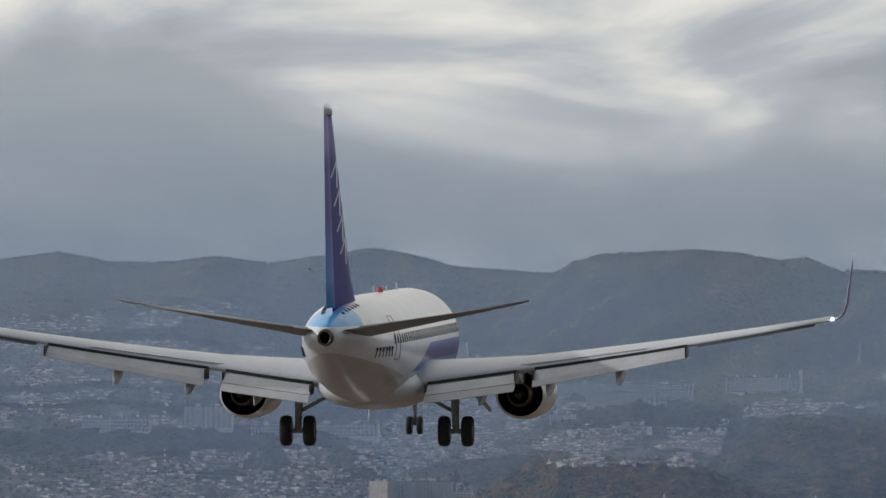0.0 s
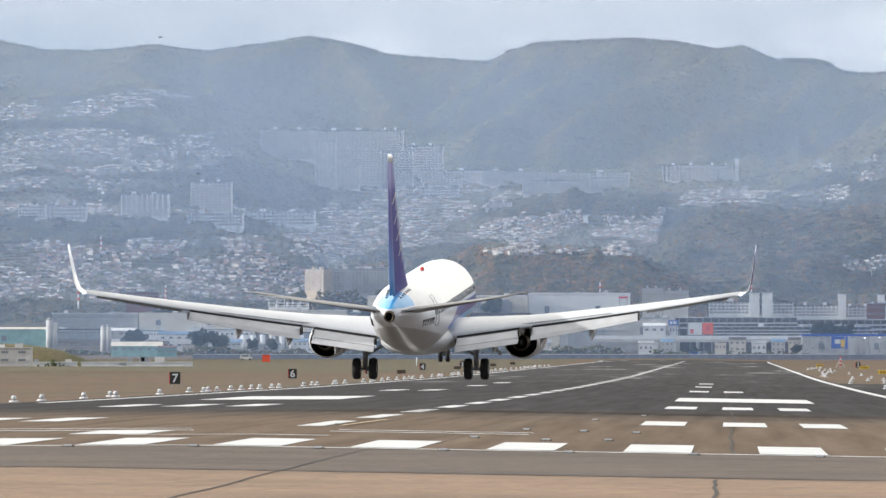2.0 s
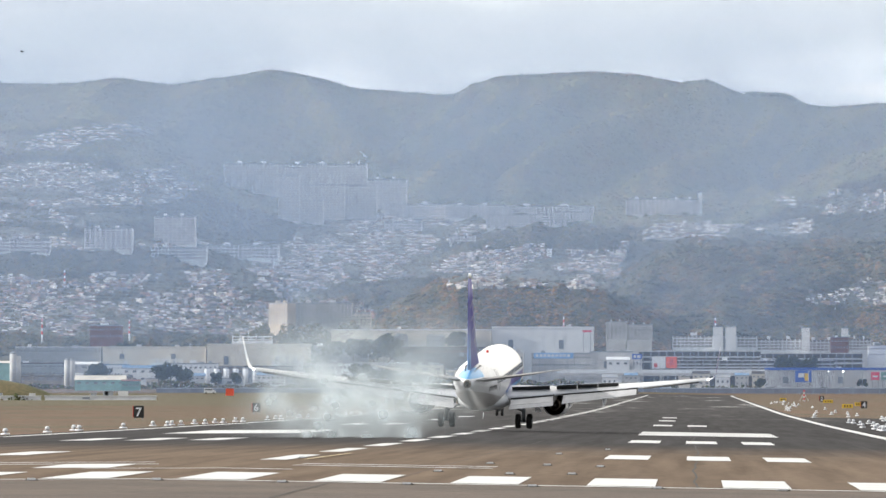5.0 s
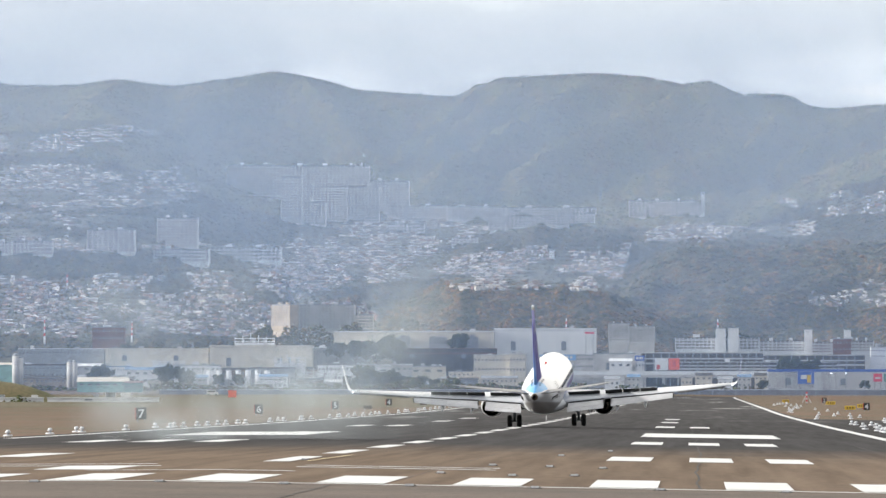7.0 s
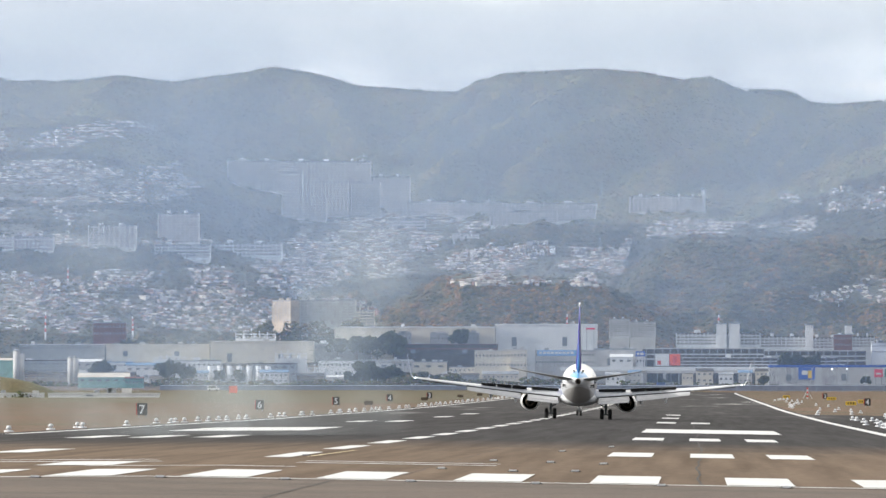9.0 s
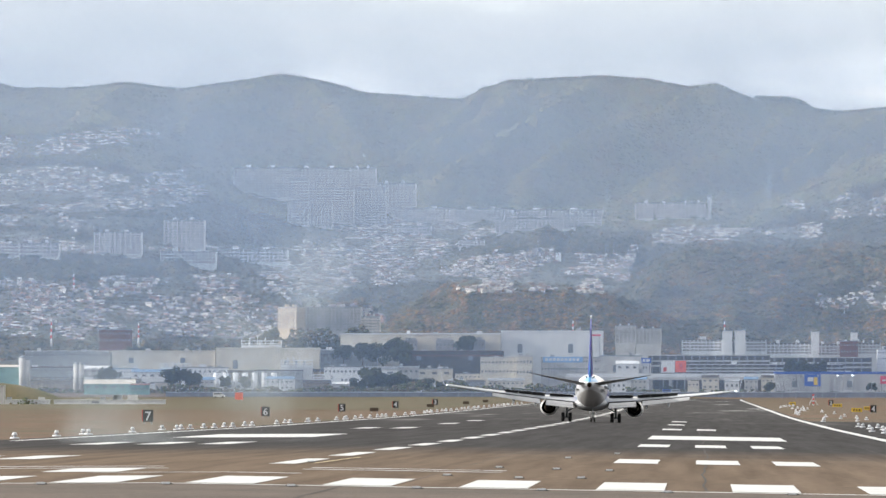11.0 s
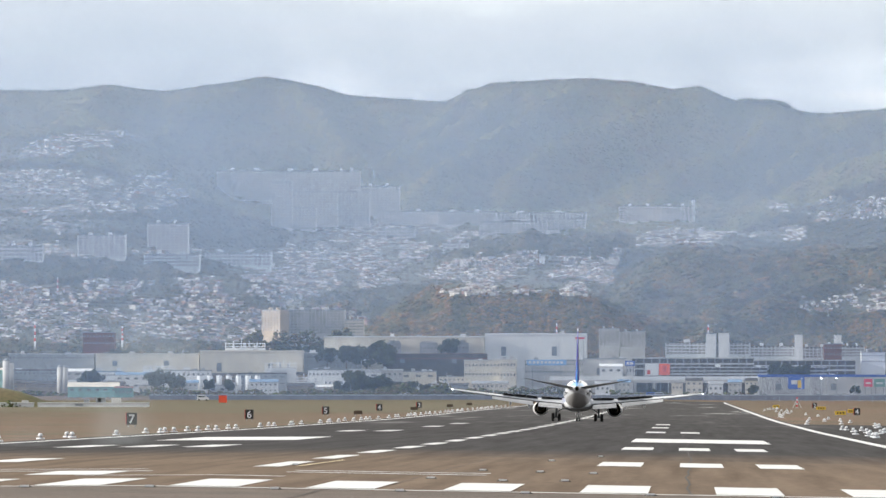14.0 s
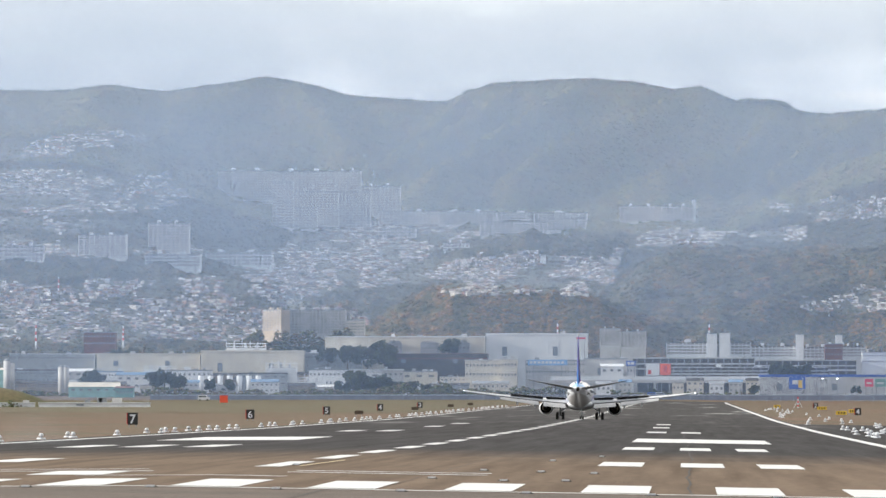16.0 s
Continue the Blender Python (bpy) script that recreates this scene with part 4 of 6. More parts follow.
def skyline_buildings():
    tall = "pale concrete apartment tower on the hillside"
    for a0, a1, top, base, fl, bays, lab in (
            (-829, -729, 403, 350, 12, 16, tall), (-728, -622, 402, 350, 12, 16, tall), (-621, -577, 402, 352, 12, 7, tall), (-576, -507, 375, 320, 12, 10, tall),
            (-733, -697, 383, 300, 16, 5, tall), (-696, -617, 366, 305, 14, 12, tall), (-616, -560, 365, 302, 14, 9, tall), (-732, -655, 338, 298, 9, 12, tall),
            (-545, -440, 331, 306, 6, 16, "long low pale apartment block on the slope"), (-438, -336, 330, 306, 6, 16, "long low pale apartment block on the slope"), (-334, -176, 328, 308, 5, 22, "long low pale apartment block on the slope"),
            (-365, -246, 313, 288, 6, 16, "long low pale apartment block on the slope"), (-245, -178, 318, 296, 5, 10, "long low pale apartment block on the slope"),
            (-117, -44, 340, 312, 7, 10, "pale slab apartment block below the ridge"), (-43, 12, 340, 312, 7, 8, "pale slab apartment block below the ridge"),
            (-1077, -994, 289, 250, 9, 9, "grey apartment block above the woods"), (-953, -882, 310, 258, 11, 9, "pale apartment block above the woods"),
            (-1210, -1140, 270, 243, 4, 10, "white hospital building on the slope"), (-1260, -1212, 268, 246, 4, 8, "white hospital building on the slope"), (-545, -480, 300, 284, 3, 9, "low pale flats among the houses"), (-430, -385, 275, 262, 3, 7, "low pale flats among the houses")):
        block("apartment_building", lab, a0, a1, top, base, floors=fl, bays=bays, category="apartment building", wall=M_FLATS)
    for a0, a1, top, base in ((-959, -862, 255, 232), (-858, -735, 258, 234)):
        block("school_building", "white school building with rows of windows", a0, a1, top, base, floors=4, bays=16, wall=M_WALLW, category="school")
    lit = block("apartment_building", "cream balconied apartment block catching the sun", -752, -702, 156, 118, 3530, 9, 6, M_SUNNY, side=0.4, category="apartment building")
    lit.matrix_basis = lit.matrix_basis @ pose(0, 0, 0, 0, 0, -48)
    block("apartment_building", "brown-grey balconied apartment block", -707, -604, 156, 113, 3530, 9, 16, M_CONC, category="apartment building")
    block("apartment_building", "small cream apartment block", -603, -570, 139, 108, 3530, 6, 5, M_CREAM, category="apartment building")
    block("apartment_building", "grey and rust apartment tower", -153, -118, 123, 92, 3530, 9, 5, M_CONC, category="apartment building")
    block("apartment_building", "grey and rust apartment tower", -117, -72, 118, 90, 3530, 8, 7, M_CONC, category="apartment building")
    for a0, a1, top, base in ((-35, 113, 98, 76), (114, 196, 92, 72), (197, 262, 90, 70), (276, 315, 92, 72)):
        block("apartment_building", "long white apartment slab with dark roof", a0, a1, top, base, 3490, 4, max(6, int((a1 - a0) / 7)), M_WALLW, category="apartment building", roof=M_DECKSHADE_ROOF)
    for a0, a1, top, base in ((36, 54, 114, 96), (58, 77, 115, 97), (193, 207, 112, 90), (263, 275, 111, 88)):
        shed("stair_tower", "white lift tower rising over the apartments", a0, a1, top, base, 3486, deep=4, category="tower")
    shed("brick_tower", "dark red brick tower block", 244, 276, 95, 72, 3475, M_BRICK, windows=4, deep=8)
    shed("brick_building", "dark red brick building among the houses", -1068, -1012, 116, 92, 3500, M_BRICK, windows=6, deep=9)
    shed("water_tower", "white tower among the houses", -259, -249, 252, 235, seat(-254, 235), deep=2.2, category="tower")
    shed("white_chimney", "tall white chimney beside the apartments", 10, 17, 351, 312, seat(13, 312), deep=1.6, category="chimney")
    for a, top, base in ((-167, 365, 318), (118, 400, 302), (-170, 268, 215), (-870, 235, 190)):
        pylon("steel lattice transmission tower on the hillside", a, top, base)
    for a, top, base in ((-1153, 135, 95), (-1113, 215, 180), (-998, 128, 98), (40, 130, 95), (-228, 132, 95)):
        t = tagged(new("striped_mast"), "red and white striped mast over the roofs", "mast")
        d = 3520.0 if base < 150 else seat(a, base)
        k = TICK * d
        t.matrix_basis = pose(a * k, d, 2.6 + base * k)
        n = 7
        for i in range(n):
            part("mast_section", tube("mast_section", (0, 0, (top - base) * k * i / n - (2 if i == 0 else 0)), (0, 0, (top - base) * k * (i + 1) / n), 0.42 - 0.03 * i, 0.39 - 0.03 * i, M_RED if i % 2 else M_LAMP, 8), t)


def near_row():
    # works and warehouses beyond the runway's end
    # white roof carries the sun glint along its edge in the colour
    shed("warehouse", "long cream warehouse, its roof coloured white for a bright sunlit edge", -640, -356, 108, 82, 3470, M_CREAM, M_WALLW, 0, deep=30)
    for a in (-520, -455, -400):
        shed("loading_bay", "dark loading bay beside a cream warehouse", a - 16, a + 16, 97, 80, 3466, M_STEEL, M_ROOF, 3, deep=3.5)
    shed("warehouse", "white windowless distribution warehouse", -355, -176, 112, 76, 3472, M_WALLW, M_WALLW, 0, deep=34)
    board("small crimson bars on a white wall", -196, -178, 109, 103, 3469, M_WALLW, [(-0.9, 0.9, 0.25, 0.8, M_PINK)])
    # solid wall: the shade between its open floors is put into the colour
    shed("parking_deck", "brown steel parking deck, its open floors painted as dark shade", -535, -352, 78, 63, 3450, M_DECKSHADE_ROOF, M_BRICK, 0, deep=16, band=(M_BRICK, 0.42, 0.55), category="car park")
    shed("works_hall", "pale green-cream works hall", -860, -678, 82, 48, 3450, M_CREAM, M_CREAM, 0, deep=24)
    shed("works_hall", "grey-cream works hall with small windows", -1045, -862, 78, 58, 3452, M_CREAM, M_CREAM, 0, deep=20)
    shed("pipe_rack", "pale steel rack building behind the works", -676, -575, 80, 64, 3462, M_STEEL, M_WALLW, 12, deep=10)
    shed("pipe_rack", "pale steel rack building behind the works", -1200, -1048, 78, 64, 3462, M_STEEL, M_WALLW, 14, deep=10)
    rng = random.Random(12)
    kinds = [("white flat-roofed works building", M_WALLW, M_ROOF), ("cream works building with a grey roof", M_CREAM, M_ROOF), ("pale grey works shed", M_CONC, M_WALLW), ("white shed with a blue roof", M_WALLW, M_ROOFB), ("tan works shed with a dark roof", M_TAN, M_DECKSHADE_ROOF), ("grey steel works shed with a dark roof", M_STEEL, M_DECKSHADE_ROOF)]
    a = -1240.0
    while a < -420:
        w = rng.uniform(34, 88)
        lab, wall, roof = kinds[rng.randrange(6)]
        b = rng.uniform(20, 34)
        shed("works_building", lab, a, a + w, b + rng.uniform(14, 27), b - 6, 3438 + rng.uniform(-4, 9), wall, roof, rng.randrange(2, 7), rng.choice((0, 0, 5)), deep=9)
        a += w * rng.uniform(0.75, 1.1)
    a = -1240.0
    while a < -340:
        w = rng.uniform(26, 70)
        lab, wall, roof = kinds[rng.randrange(6)]
        b = rng.uniform(7, 14)
        shed("works_building", lab, a, a + w, b + rng.uniform(9, 19), b - 4, 3418 + rng.uniform(-5, 6), wall, roof, rng.randrange(2, 6), rng.choice((0, 4, 5)), deep=7)
        a += w * rng.uniform(0.95, 1.5)
    for a0, a1, e0, e1, d in ((-815, -745, 84, 104, 3472), (-745, -690, 48, 70, 3444), (-960, -905, 46, 62, 3444), (-700, -640, 24, 44, 3426)):
        k = TICK * d
        t = tagged(new("plant_frame"), "pale open steel frame of a processing plant", "industrial plant", "open frames at the works")
        zg = ground_at((a0 + a1) / 2, d)
        t.matrix_basis = pose((a0 + a1) / 2 * k, d, zg)
        w, h0, h1 = (a1 - a0) * k / 2, 2.6 + e0 * k - zg, 2.6 + e1 * k - zg
        part("housing", soft_box("housing", -w, w, 0.5, 5.0, -0.5, h0 + (h1 - h0) * 0.25, M_WALLW, 0.05), t, "pale clad housing")
        post = boxes("post", [(-0.13, 0.13, -0.13, 0.13, -0.5, h1)], M_WALLW)
        for j in range(6):
            part("post", post, t).location = (-w + 2 * w * j / 5, 0, -(h1 - h0) * 0.35 * abs(j - 2.2) / 3)
        beam = boxes("beam", [(-w, w, -0.1, 0.1, -0.14, 0.14)], M_WALLW)
        for j in range(3):
            part("beam", beam, t).location = (0, 0, h0 + (h1 - h0) * (0.1 + 0.26 * j))
        for j in range(3):
            x = -w * 0.6 + j * w * 0.55
            part("vessel", tube("vessel", (x, 2.0, h0), (x, 2.0, h0 + (h1 - h0) * (0.55 + 0.15 * (j % 2))), 0.7, 0.6, M_STEEL, 12), t, "grey upright vessel")
    for i in range(7):
        a = -860 + 17 * i
        k = TICK * 3428
        t = tagged(new("storage_tank"), "white upright storage tank at the works", "tank", "tanks at the works")
        t.matrix_basis = pose(a * k, 3428, 2.6 + 24 * k)
        part("shell", tube("shell", (0, 0, -4), (0, 0, 3.6), 1.15, 1.15, M_WALLW, 16), t)
        part("dome", tube("dome", (0, 0, 3.6), (0, 0, 4.1), 1.15, 0.2, M_ROOF, 16), t)
    shed("office_building", "cream office building with square windows", -392, -328, 66, 34, 3432, M_CREAM, M_CONC, 6, deep=12)
    shed("office_building", "cream five-window office building", -329, -300, 68, 32, 3430, M_CREAM, M_CONC, 3, deep=12)
    shed("factory", "grey factory with arched white bays", -285, -180, 66, 40, 3436, M_CONC, M_ROOF, 12, deep=14)
    board("pale blue roof board with plain white bars", -281, -211, 68, 58, 3430, M_SKYBLUE, [(-0.9 + 0.2 * i, -0.77 + 0.2 * i, 0.3, 0.75, M_LAMP) for i in range(9)])
    shed("workshop", "grey workshop with a white gabled front", -181, -105, 69, 42, 3438, M_CONC, M_ROOF, 0, deep=12)
    shed("workshop", "white gabled front with a dark door", -152, -112, 56, 42, 3433, M_WALLW, M_WALLW, 2, 5, deep=4)
    board("blue board with white bars", -107, -90, 66, 57, 3431, M_ROYAL, [(-0.7, -0.2, 0.25, 0.75, M_LAMP), (0.0, 0.7, 0.25, 0.75, M_LAMP)])
    shed("workshop", "narrow white shop front", -106, -90, 57, 40, 3434, M_WALLW, M_ROOF, 2, deep=5)
    board("white board with a red spot", -72, -48, 61, 40, 3425, M_LAMP, [(-0.7, -0.2, 0.1, 0.45, M_RED)])
    board("orange-red board with a dark plain shape", -47, -28, 61, 41, 3425, M_ORANGE, [(-0.35, 0.35, 0.25, 0.8, M_RED)])
    # deck walls are solid; their dark colour paints the shade under each floor
    for a0, a1, top, base in ((-95, 120, 70, 42), (121, 300, 66, 40), (-30, 250, 54, 36)):
        t = shed("parking_deck", "parking deck with pale rails, its open floors painted dark as shade", a0, a1, top, base, 3446 if top > 60 else 3428, M_DECKSHADE_ROOF, M_CONC, 0, deep=12, band=(M_CONC, 0.30, 0.42), category="car park")
        k = TICK * 3440
        w, h = (a1 - a0) * k / 2, (top - base) * k
        rail = boxes("rail", [(-w, w, -0.1, 0.0, 0, h * 0.09)], M_CONC)
        part("rail", rail, t).location = (0, 0, h * 0.62)
        post = boxes("column", [(-0.18, 0.18, -0.1, 0.1, -2, h)], M_STEEL)
        for i in range(int((a1 - a0) / 14)):
            part("column", post, t).location = (-w + 14 * k * (i + 0.5), -0.1, 0)
    shed("apartment_annex", "white windowed office block", 310, 353, 80, 60, 3450, M_WALLW, M_CONC, 6, deep=9)
    shed("big_store", "long white store with a blue roof band", 128, 420, 40, 15, 3410, M_WALLW, M_ROYAL, 0, deep=30, band=(M_ROYAL, 0.90, 0.99))
    board("blue square with a yellow plain shape", 181, 210, 37, 16, 3405, M_ROYAL, [(-0.6, 0.1, 0.4, 0.75, M_LAMP), (0.15, 0.6, 0.1, 0.75, M_SIGN_Y)])
    board("crimson board with white bars", 315, 330, 34, 20, 3405, M_PINK, [(-0.6, 0.6, 0.35, 0.55, M_LAMP)])
    board("green board with white bars", 333, 352, 34, 20, 3405, M_TEAL, [(-0.6, 0.6, 0.35, 0.55, M_LAMP)])
    shed("gate_hut", "cream two-storey hut at the runway's end", -25, -5, 25, 12, 3330, M_CREAM, M_CREAM, 2, deep=4)
    for i, (a, w) in enumerate(((-160, 26), (-120, 22), (0, 30), (40, 26), (75, 24), (105, 22))):
        shed("house", "small pale house near the runway's end", a, a + w, 25 + (i % 3) * 3, 9, 3395, (M_WALLW, M_CONC, M_CREAM)[i % 3], (M_ROOF, M_ROOFB, M_DECKSHADE_ROOF)[i % 3], 2, 5, deep=6, category="house")
    # elevated road: deck, rail and piers
    for a0, a1, e in ((-240, 128, 27),):
        k = TICK * 3415
        t = tagged(new("elevated_road"), "pale concrete elevated road with dark underside", "viaduct")
        t.matrix_basis = pose((a0 + a1) / 2 * k, 3415, 2.6 + e * k)
        w = (a1 - a0) * k / 2
        part("deck", soft_box("deck", -w, w, -3, 3, 0, 1.1, M_CONC, 0.05), t)
        part("rail", boxes("rail", [(-w, w, -3.1, -2.95, 1.1, 2.6)], M_WALLW), t)
        for i in range(11):
            part("pier", boxes("pier", [(-0.6, 0.6, -1.5, 1.5, -8.5, 0)], M_CONC), t).location = (-w + 2 * w * (i + 0.5) / 11, 0, 0)
    # left bank, teal sheds, retaining walls
    shed("teal_shed", "aqua shed with a pale gabled roof beside the airfield", -1095, -1005, 20, 9, 3330, M_AQUA, M_CREAM, 4, 8, deep=9)
    shed("teal_shed", "low shed with a rusty roof", -1012, -980, 18, 4, 3325, M_TEAL, M_BRICK, 3, 3, deep=7)
    shed("teal_hall", "aqua works hall with a cream roof", -1330, -1210, 50, 30, 3400, M_AQUA, M_CREAM, 0, 4, deep=9)
    k = TICK * 3398
    for a, r, e in ((-1204, 1.5, 70), (-1196, 1.2, 66), (-1108, 1.3, 58), (-1100, 1.3, 58)):
        t = tagged(new("silo"), "tall white silo beside the works", "silo", "silos at the works")
        t.matrix_basis = pose(a * k, 3398, float(field(a * k, 3398)))
        h = 2.6 + e * k - float(field(a * k, 3398))
        part("shell", tube("shell", (0, 0, -0.3), (0, 0, h * 0.94), r, r, M_CONC, 18), t)
        part("roof", tube("roof", (0, 0, h * 0.94), (0, 0, h), r * 1.03, r * 0.4, M_ROOF, 18), t)
    shed("concrete_hut", "weathered concrete hut on the grass bank", -1330, -1238, 16, -12, 2262, M_CONC, M_CONC, 2, deep=7, category="hut")
    k = TICK * 2300

    rings = []
    for i in range(13):
        x = -1500 + 32 * i
        h = 6.6 * max(0.02, 1 - (i / 12) ** 6.0)
        rings.append([(x * k, 2300 + q * 16, -1.0 + (h + 1.0) * math.cos(q * math.pi / 2) ** 0.8) for q in (-1, -0.8, -0.55, -0.3, 0, 0.4, 1)])
    tagged(new("grass_bank", loft("grass_bank", rings, M_GREEN, False, True, False)), "rounded green grass bank beside the airfield", "bank", kind="stuff")
    for a0, a1 in ((-1300, -1155), (-1148, -950)):
        shed("boundary_wall", "low white wall along the airfield", a0, a1, -9.2, -12, 2278, M_WALLW, M_WALLW, 0, deep=0.4, category="wall")
    # scrub at the foot of the works, and the greener grass before it
    rng = np.random.RandomState(17)
    for a0, a1, e0, e1, n in ((-640, -330, 8, 28, 1100), (-960, -640, 6, 18, 800), (-330, -190, 8, 22, 460), (-1420, -960, 4, 14, 800), (-140, 120, 6, 13, 420)):
        a, d = rng.uniform(a0, a1, n), rng.uniform(3385, 3402, n)
        z = field(a * TICK * d, d) + rng.uniform(0, 1, n) ** 1.4 * (e1 - e0) * TICK * d * (0.35 + smooth_noise(a * 0.03, a * 0.0, 9))
        crowns("low green and bare scrub before the works", a * TICK * d, d, z, rng.uniform(0.35, 0.95, n), M_SCRUB, int(n))
    a, d = rng.uniform(-1232, -1165, 140), rng.uniform(2276, 2282, 140)
    z = -0.6 + rng.uniform(0, 1, 140) * 2.6 * np.clip(1 - np.abs(a + 1200) / 42, 0.1, 1)
    crowns("dark bushes at the foot of the grass bank", a * TICK * d, d, z, rng.uniform(0.3, 0.7, 140), M_SCRUB, 77)
    for a0, a1, e1, d0, n in ((-810, -560, 122, 3508, 1300), (-1030, -940, 96, 3490, 160)):
        a, d = rng.uniform(a0, a1, n), rng.uniform(d0, d0 + 10, n)
        top = (e1 - 14) * TICK * d * (0.72 + 0.32 * smooth_noise(a * 0.05, a * 0.0, 19))
        crowns("dark evergreen trees behind the works", a * TICK * d, d, 2.6 + 14 * TICK * d + top * rng.uniform(0, 1, n) ** 0.6, rng.uniform(0.5, 1.4, n), M_TREES, int(n))
    tagged(new("grass_verge", strip("grass_verge", -420, CENTRE - 40, 1720, 3180, 0.02, M_VERGE, 60, 40)), "short green grass verge beside the far runway", "grass", kind="stuff")
    # perimeter fence
    k = TICK * 3190
    z0 = float(field(0, 3190))
    for a0, a1 in ((-950, -560), (-560, -240), (-240, 60), (60, 430)):
        t = tagged(new("perimeter_fence"), "grey mesh perimeter fence at the runway's end", "fence")
        t.matrix_basis = pose((a0 + a1) / 2 * k, 3190, z0 - 0.4)
        w = (a1 - a0) * k / 2
        part("fence_panel", boxes("fence_panel", [(-w, w, -0.03, 0.03, 0.2, 2.1)], M_FENCE), t, "dense grey fence mesh")
        part("rail", boxes("rail", [(-w, w, -0.08, 0.08, 2.1, 2.3)], M_LAMP), t)
        post = boxes("post", [(-0.08, 0.08, -0.1, 0.1, -0.6, 2.4)], M_STEEL)
        for i in range(int(w / 2.5)):
            part("post", post, t).location = (-w + 5 * (i + 0.5), 0, 0)
    for i, (a, top, base, sp, d) in enumerate((
            (-590, 48, 12, 20, 3408), (-572, 44, 12, 16, 3406), (-945, 45, 20, 16, 3412), (-925, 48, 20, 18, 3412), (-900, 42, 18, 14, 3412), (-1058, 48, 26, 18, 3414), (-1040, 45, 26, 16, 3414),
            (-845, 33, 14, 10, 3410), (-810, 34, 14, 9, 3410), (-545, 40, 10, 18, 3404), (-520, 34, 10, 18, 3404), (-490, 28, 9, 16, 3404), (-460, 26, 9, 14, 3404), (-430, 26, 9, 14, 3404), (-610, 30, 10, 14, 3405),
            (-565, 100, 60, 26, 3448), (-535, 104, 60, 22, 3448), (-600, 92, 62, 20, 3449), (-635, 90, 66, 18, 3455), (-690, 92, 72, 22, 3466), (-720, 94, 72, 18, 3466), (-660, 92, 72, 16, 3466), (-420, 103, 78, 18, 3462), (-1010, 88, 70, 14, 3466), (-985, 90, 70, 14, 3466),
            (160, 64, 36, 18, 3424), (178, 62, 36, 15, 3424), (205, 60, 36, 15, 3424), (120, 24, 9, 9, 3390), (-60, 20, 9, 9, 3390), (300, 22, 9, 10, 3400))):
        leafy_tree("dark evergreen tree beyond the runway", a, top, base, d, sp, M_LEAF if i % 4 else M_OLIVE, 100 + i)


M_FENCE = mat("grey_fence_mesh", (0.20, 0.20, 0.22), 0.8, vary=0.15, scale=0.2)
M_OLIVE = mat("olive_leaves", (0.075, 0.085, 0.03), 0.9, vary=0.35, scale=0.6)
town()
tree_clumps()
skyline_buildings()
near_row()


# ---- the airliner ----
def fuselage_paint():
    """White above, grey belly, a two-tone blue band along the forward flanks and light blue round the fin's foot."""
    m = bpy.data.materials.new("fuselage_paint")
    m.use_nodes = True
    n, l = m.node_tree.nodes, m.node_tree.links
    b = n["Principled BSDF"]
    b.inputs["Roughness"].default_value, b.inputs["Coat Weight"].default_value = 0.28, 0.25
    co, sep = n.new("ShaderNodeTexCoord"), n.new("ShaderNodeSeparateXYZ")
    l.new(co.outputs["Object"], sep.inputs[0])

    def calc(op, a, c):
        k = n.new("ShaderNodeMath")
        k.operation = op
        for i, v in enumerate((a, c)):
            if isinstance(v, (int, float)):
                k.inputs[i].default_value = v
            else:
                l.new(v, k.inputs[i])
        return k.outputs[0]

    def blend(color, fac, base):
        k = n.new("ShaderNodeMix")
        k.data_type = "RGBA"
        l.new(fac, k.inputs["Factor"])
        if isinstance(base, tuple):
            k.inputs["A"].default_value = base
        else:
            l.new(base, k.inputs["A"])
        k.inputs["B"].default_value = color
        return k.outputs["Result"]

    y, z = sep.outputs["Y"], sep.outputs["Z"]
    no = n.new("ShaderNodeTexNoise")
    no.inputs["Scale"].default_value, no.inputs["Detail"].default_value = 0.9, 5
    l.new(co.outputs["Object"], no.inputs["Vector"])
    dirt = n.new("ShaderNodeMapRange")
    for key, val in (("From Min", 0.3), ("From Max", 0.7), ("To Min", 0.90), ("To Max", 1.04)):
        dirt.inputs[key].default_value = val
    l.new(no.outputs["Fac"], dirt.inputs["Value"])
    c = (0.64, 0.65, 0.67, 1)
    # belly
    line = calc("SUBTRACT", calc("MULTIPLY_ADD" if False else "MULTIPLY", calc("MAXIMUM", calc("MULTIPLY", y, -1.0), 5.0), 0.11), 0.55)
    low = calc("LESS_THAN", z, calc("ADD", line, 2.70))
    c = blend((0.40, 0.39, 0.38, 1), low, c)
    # band
    rise = calc("MULTIPLY", calc("ADD", y, 3.5), 0.22)
    over = calc("GREATER_THAN", z, 2.82)
    band = calc("MULTIPLY", over, calc("LESS_THAN", z, calc("MINIMUM", calc("ADD", rise, 2.82), 3.80)))
    c = blend((0.04, 0.05, 0.34, 1), band, c)
    thin = calc("MULTIPLY", over, calc("LESS_THAN", z, calc("MINIMUM", calc("ADD", calc("MULTIPLY", calc("ADD", y, 2.0), 0.14), 2.82), 3.15)))
    c = blend((0.10, 0.40, 0.80, 1), thin, c)
    # fin's foot
    foot = calc("MULTIPLY", calc("LESS_THAN", calc("ADD", calc("MULTIPLY", y, 1.0), calc("MULTIPLY", z, -1.1)), -18.0), calc("GREATER_THAN", z, 4.70))
    c = blend((0.07, 0.36, 0.72, 1), foot, c)
    hs = n.new("ShaderNodeHueSaturation")
    l.new(dirt.outputs[0], hs.inputs["Value"])
    l.new(c, hs.inputs["Color"])
    l.new(hs.outputs[0], b.inputs["Base Color"])
    return m


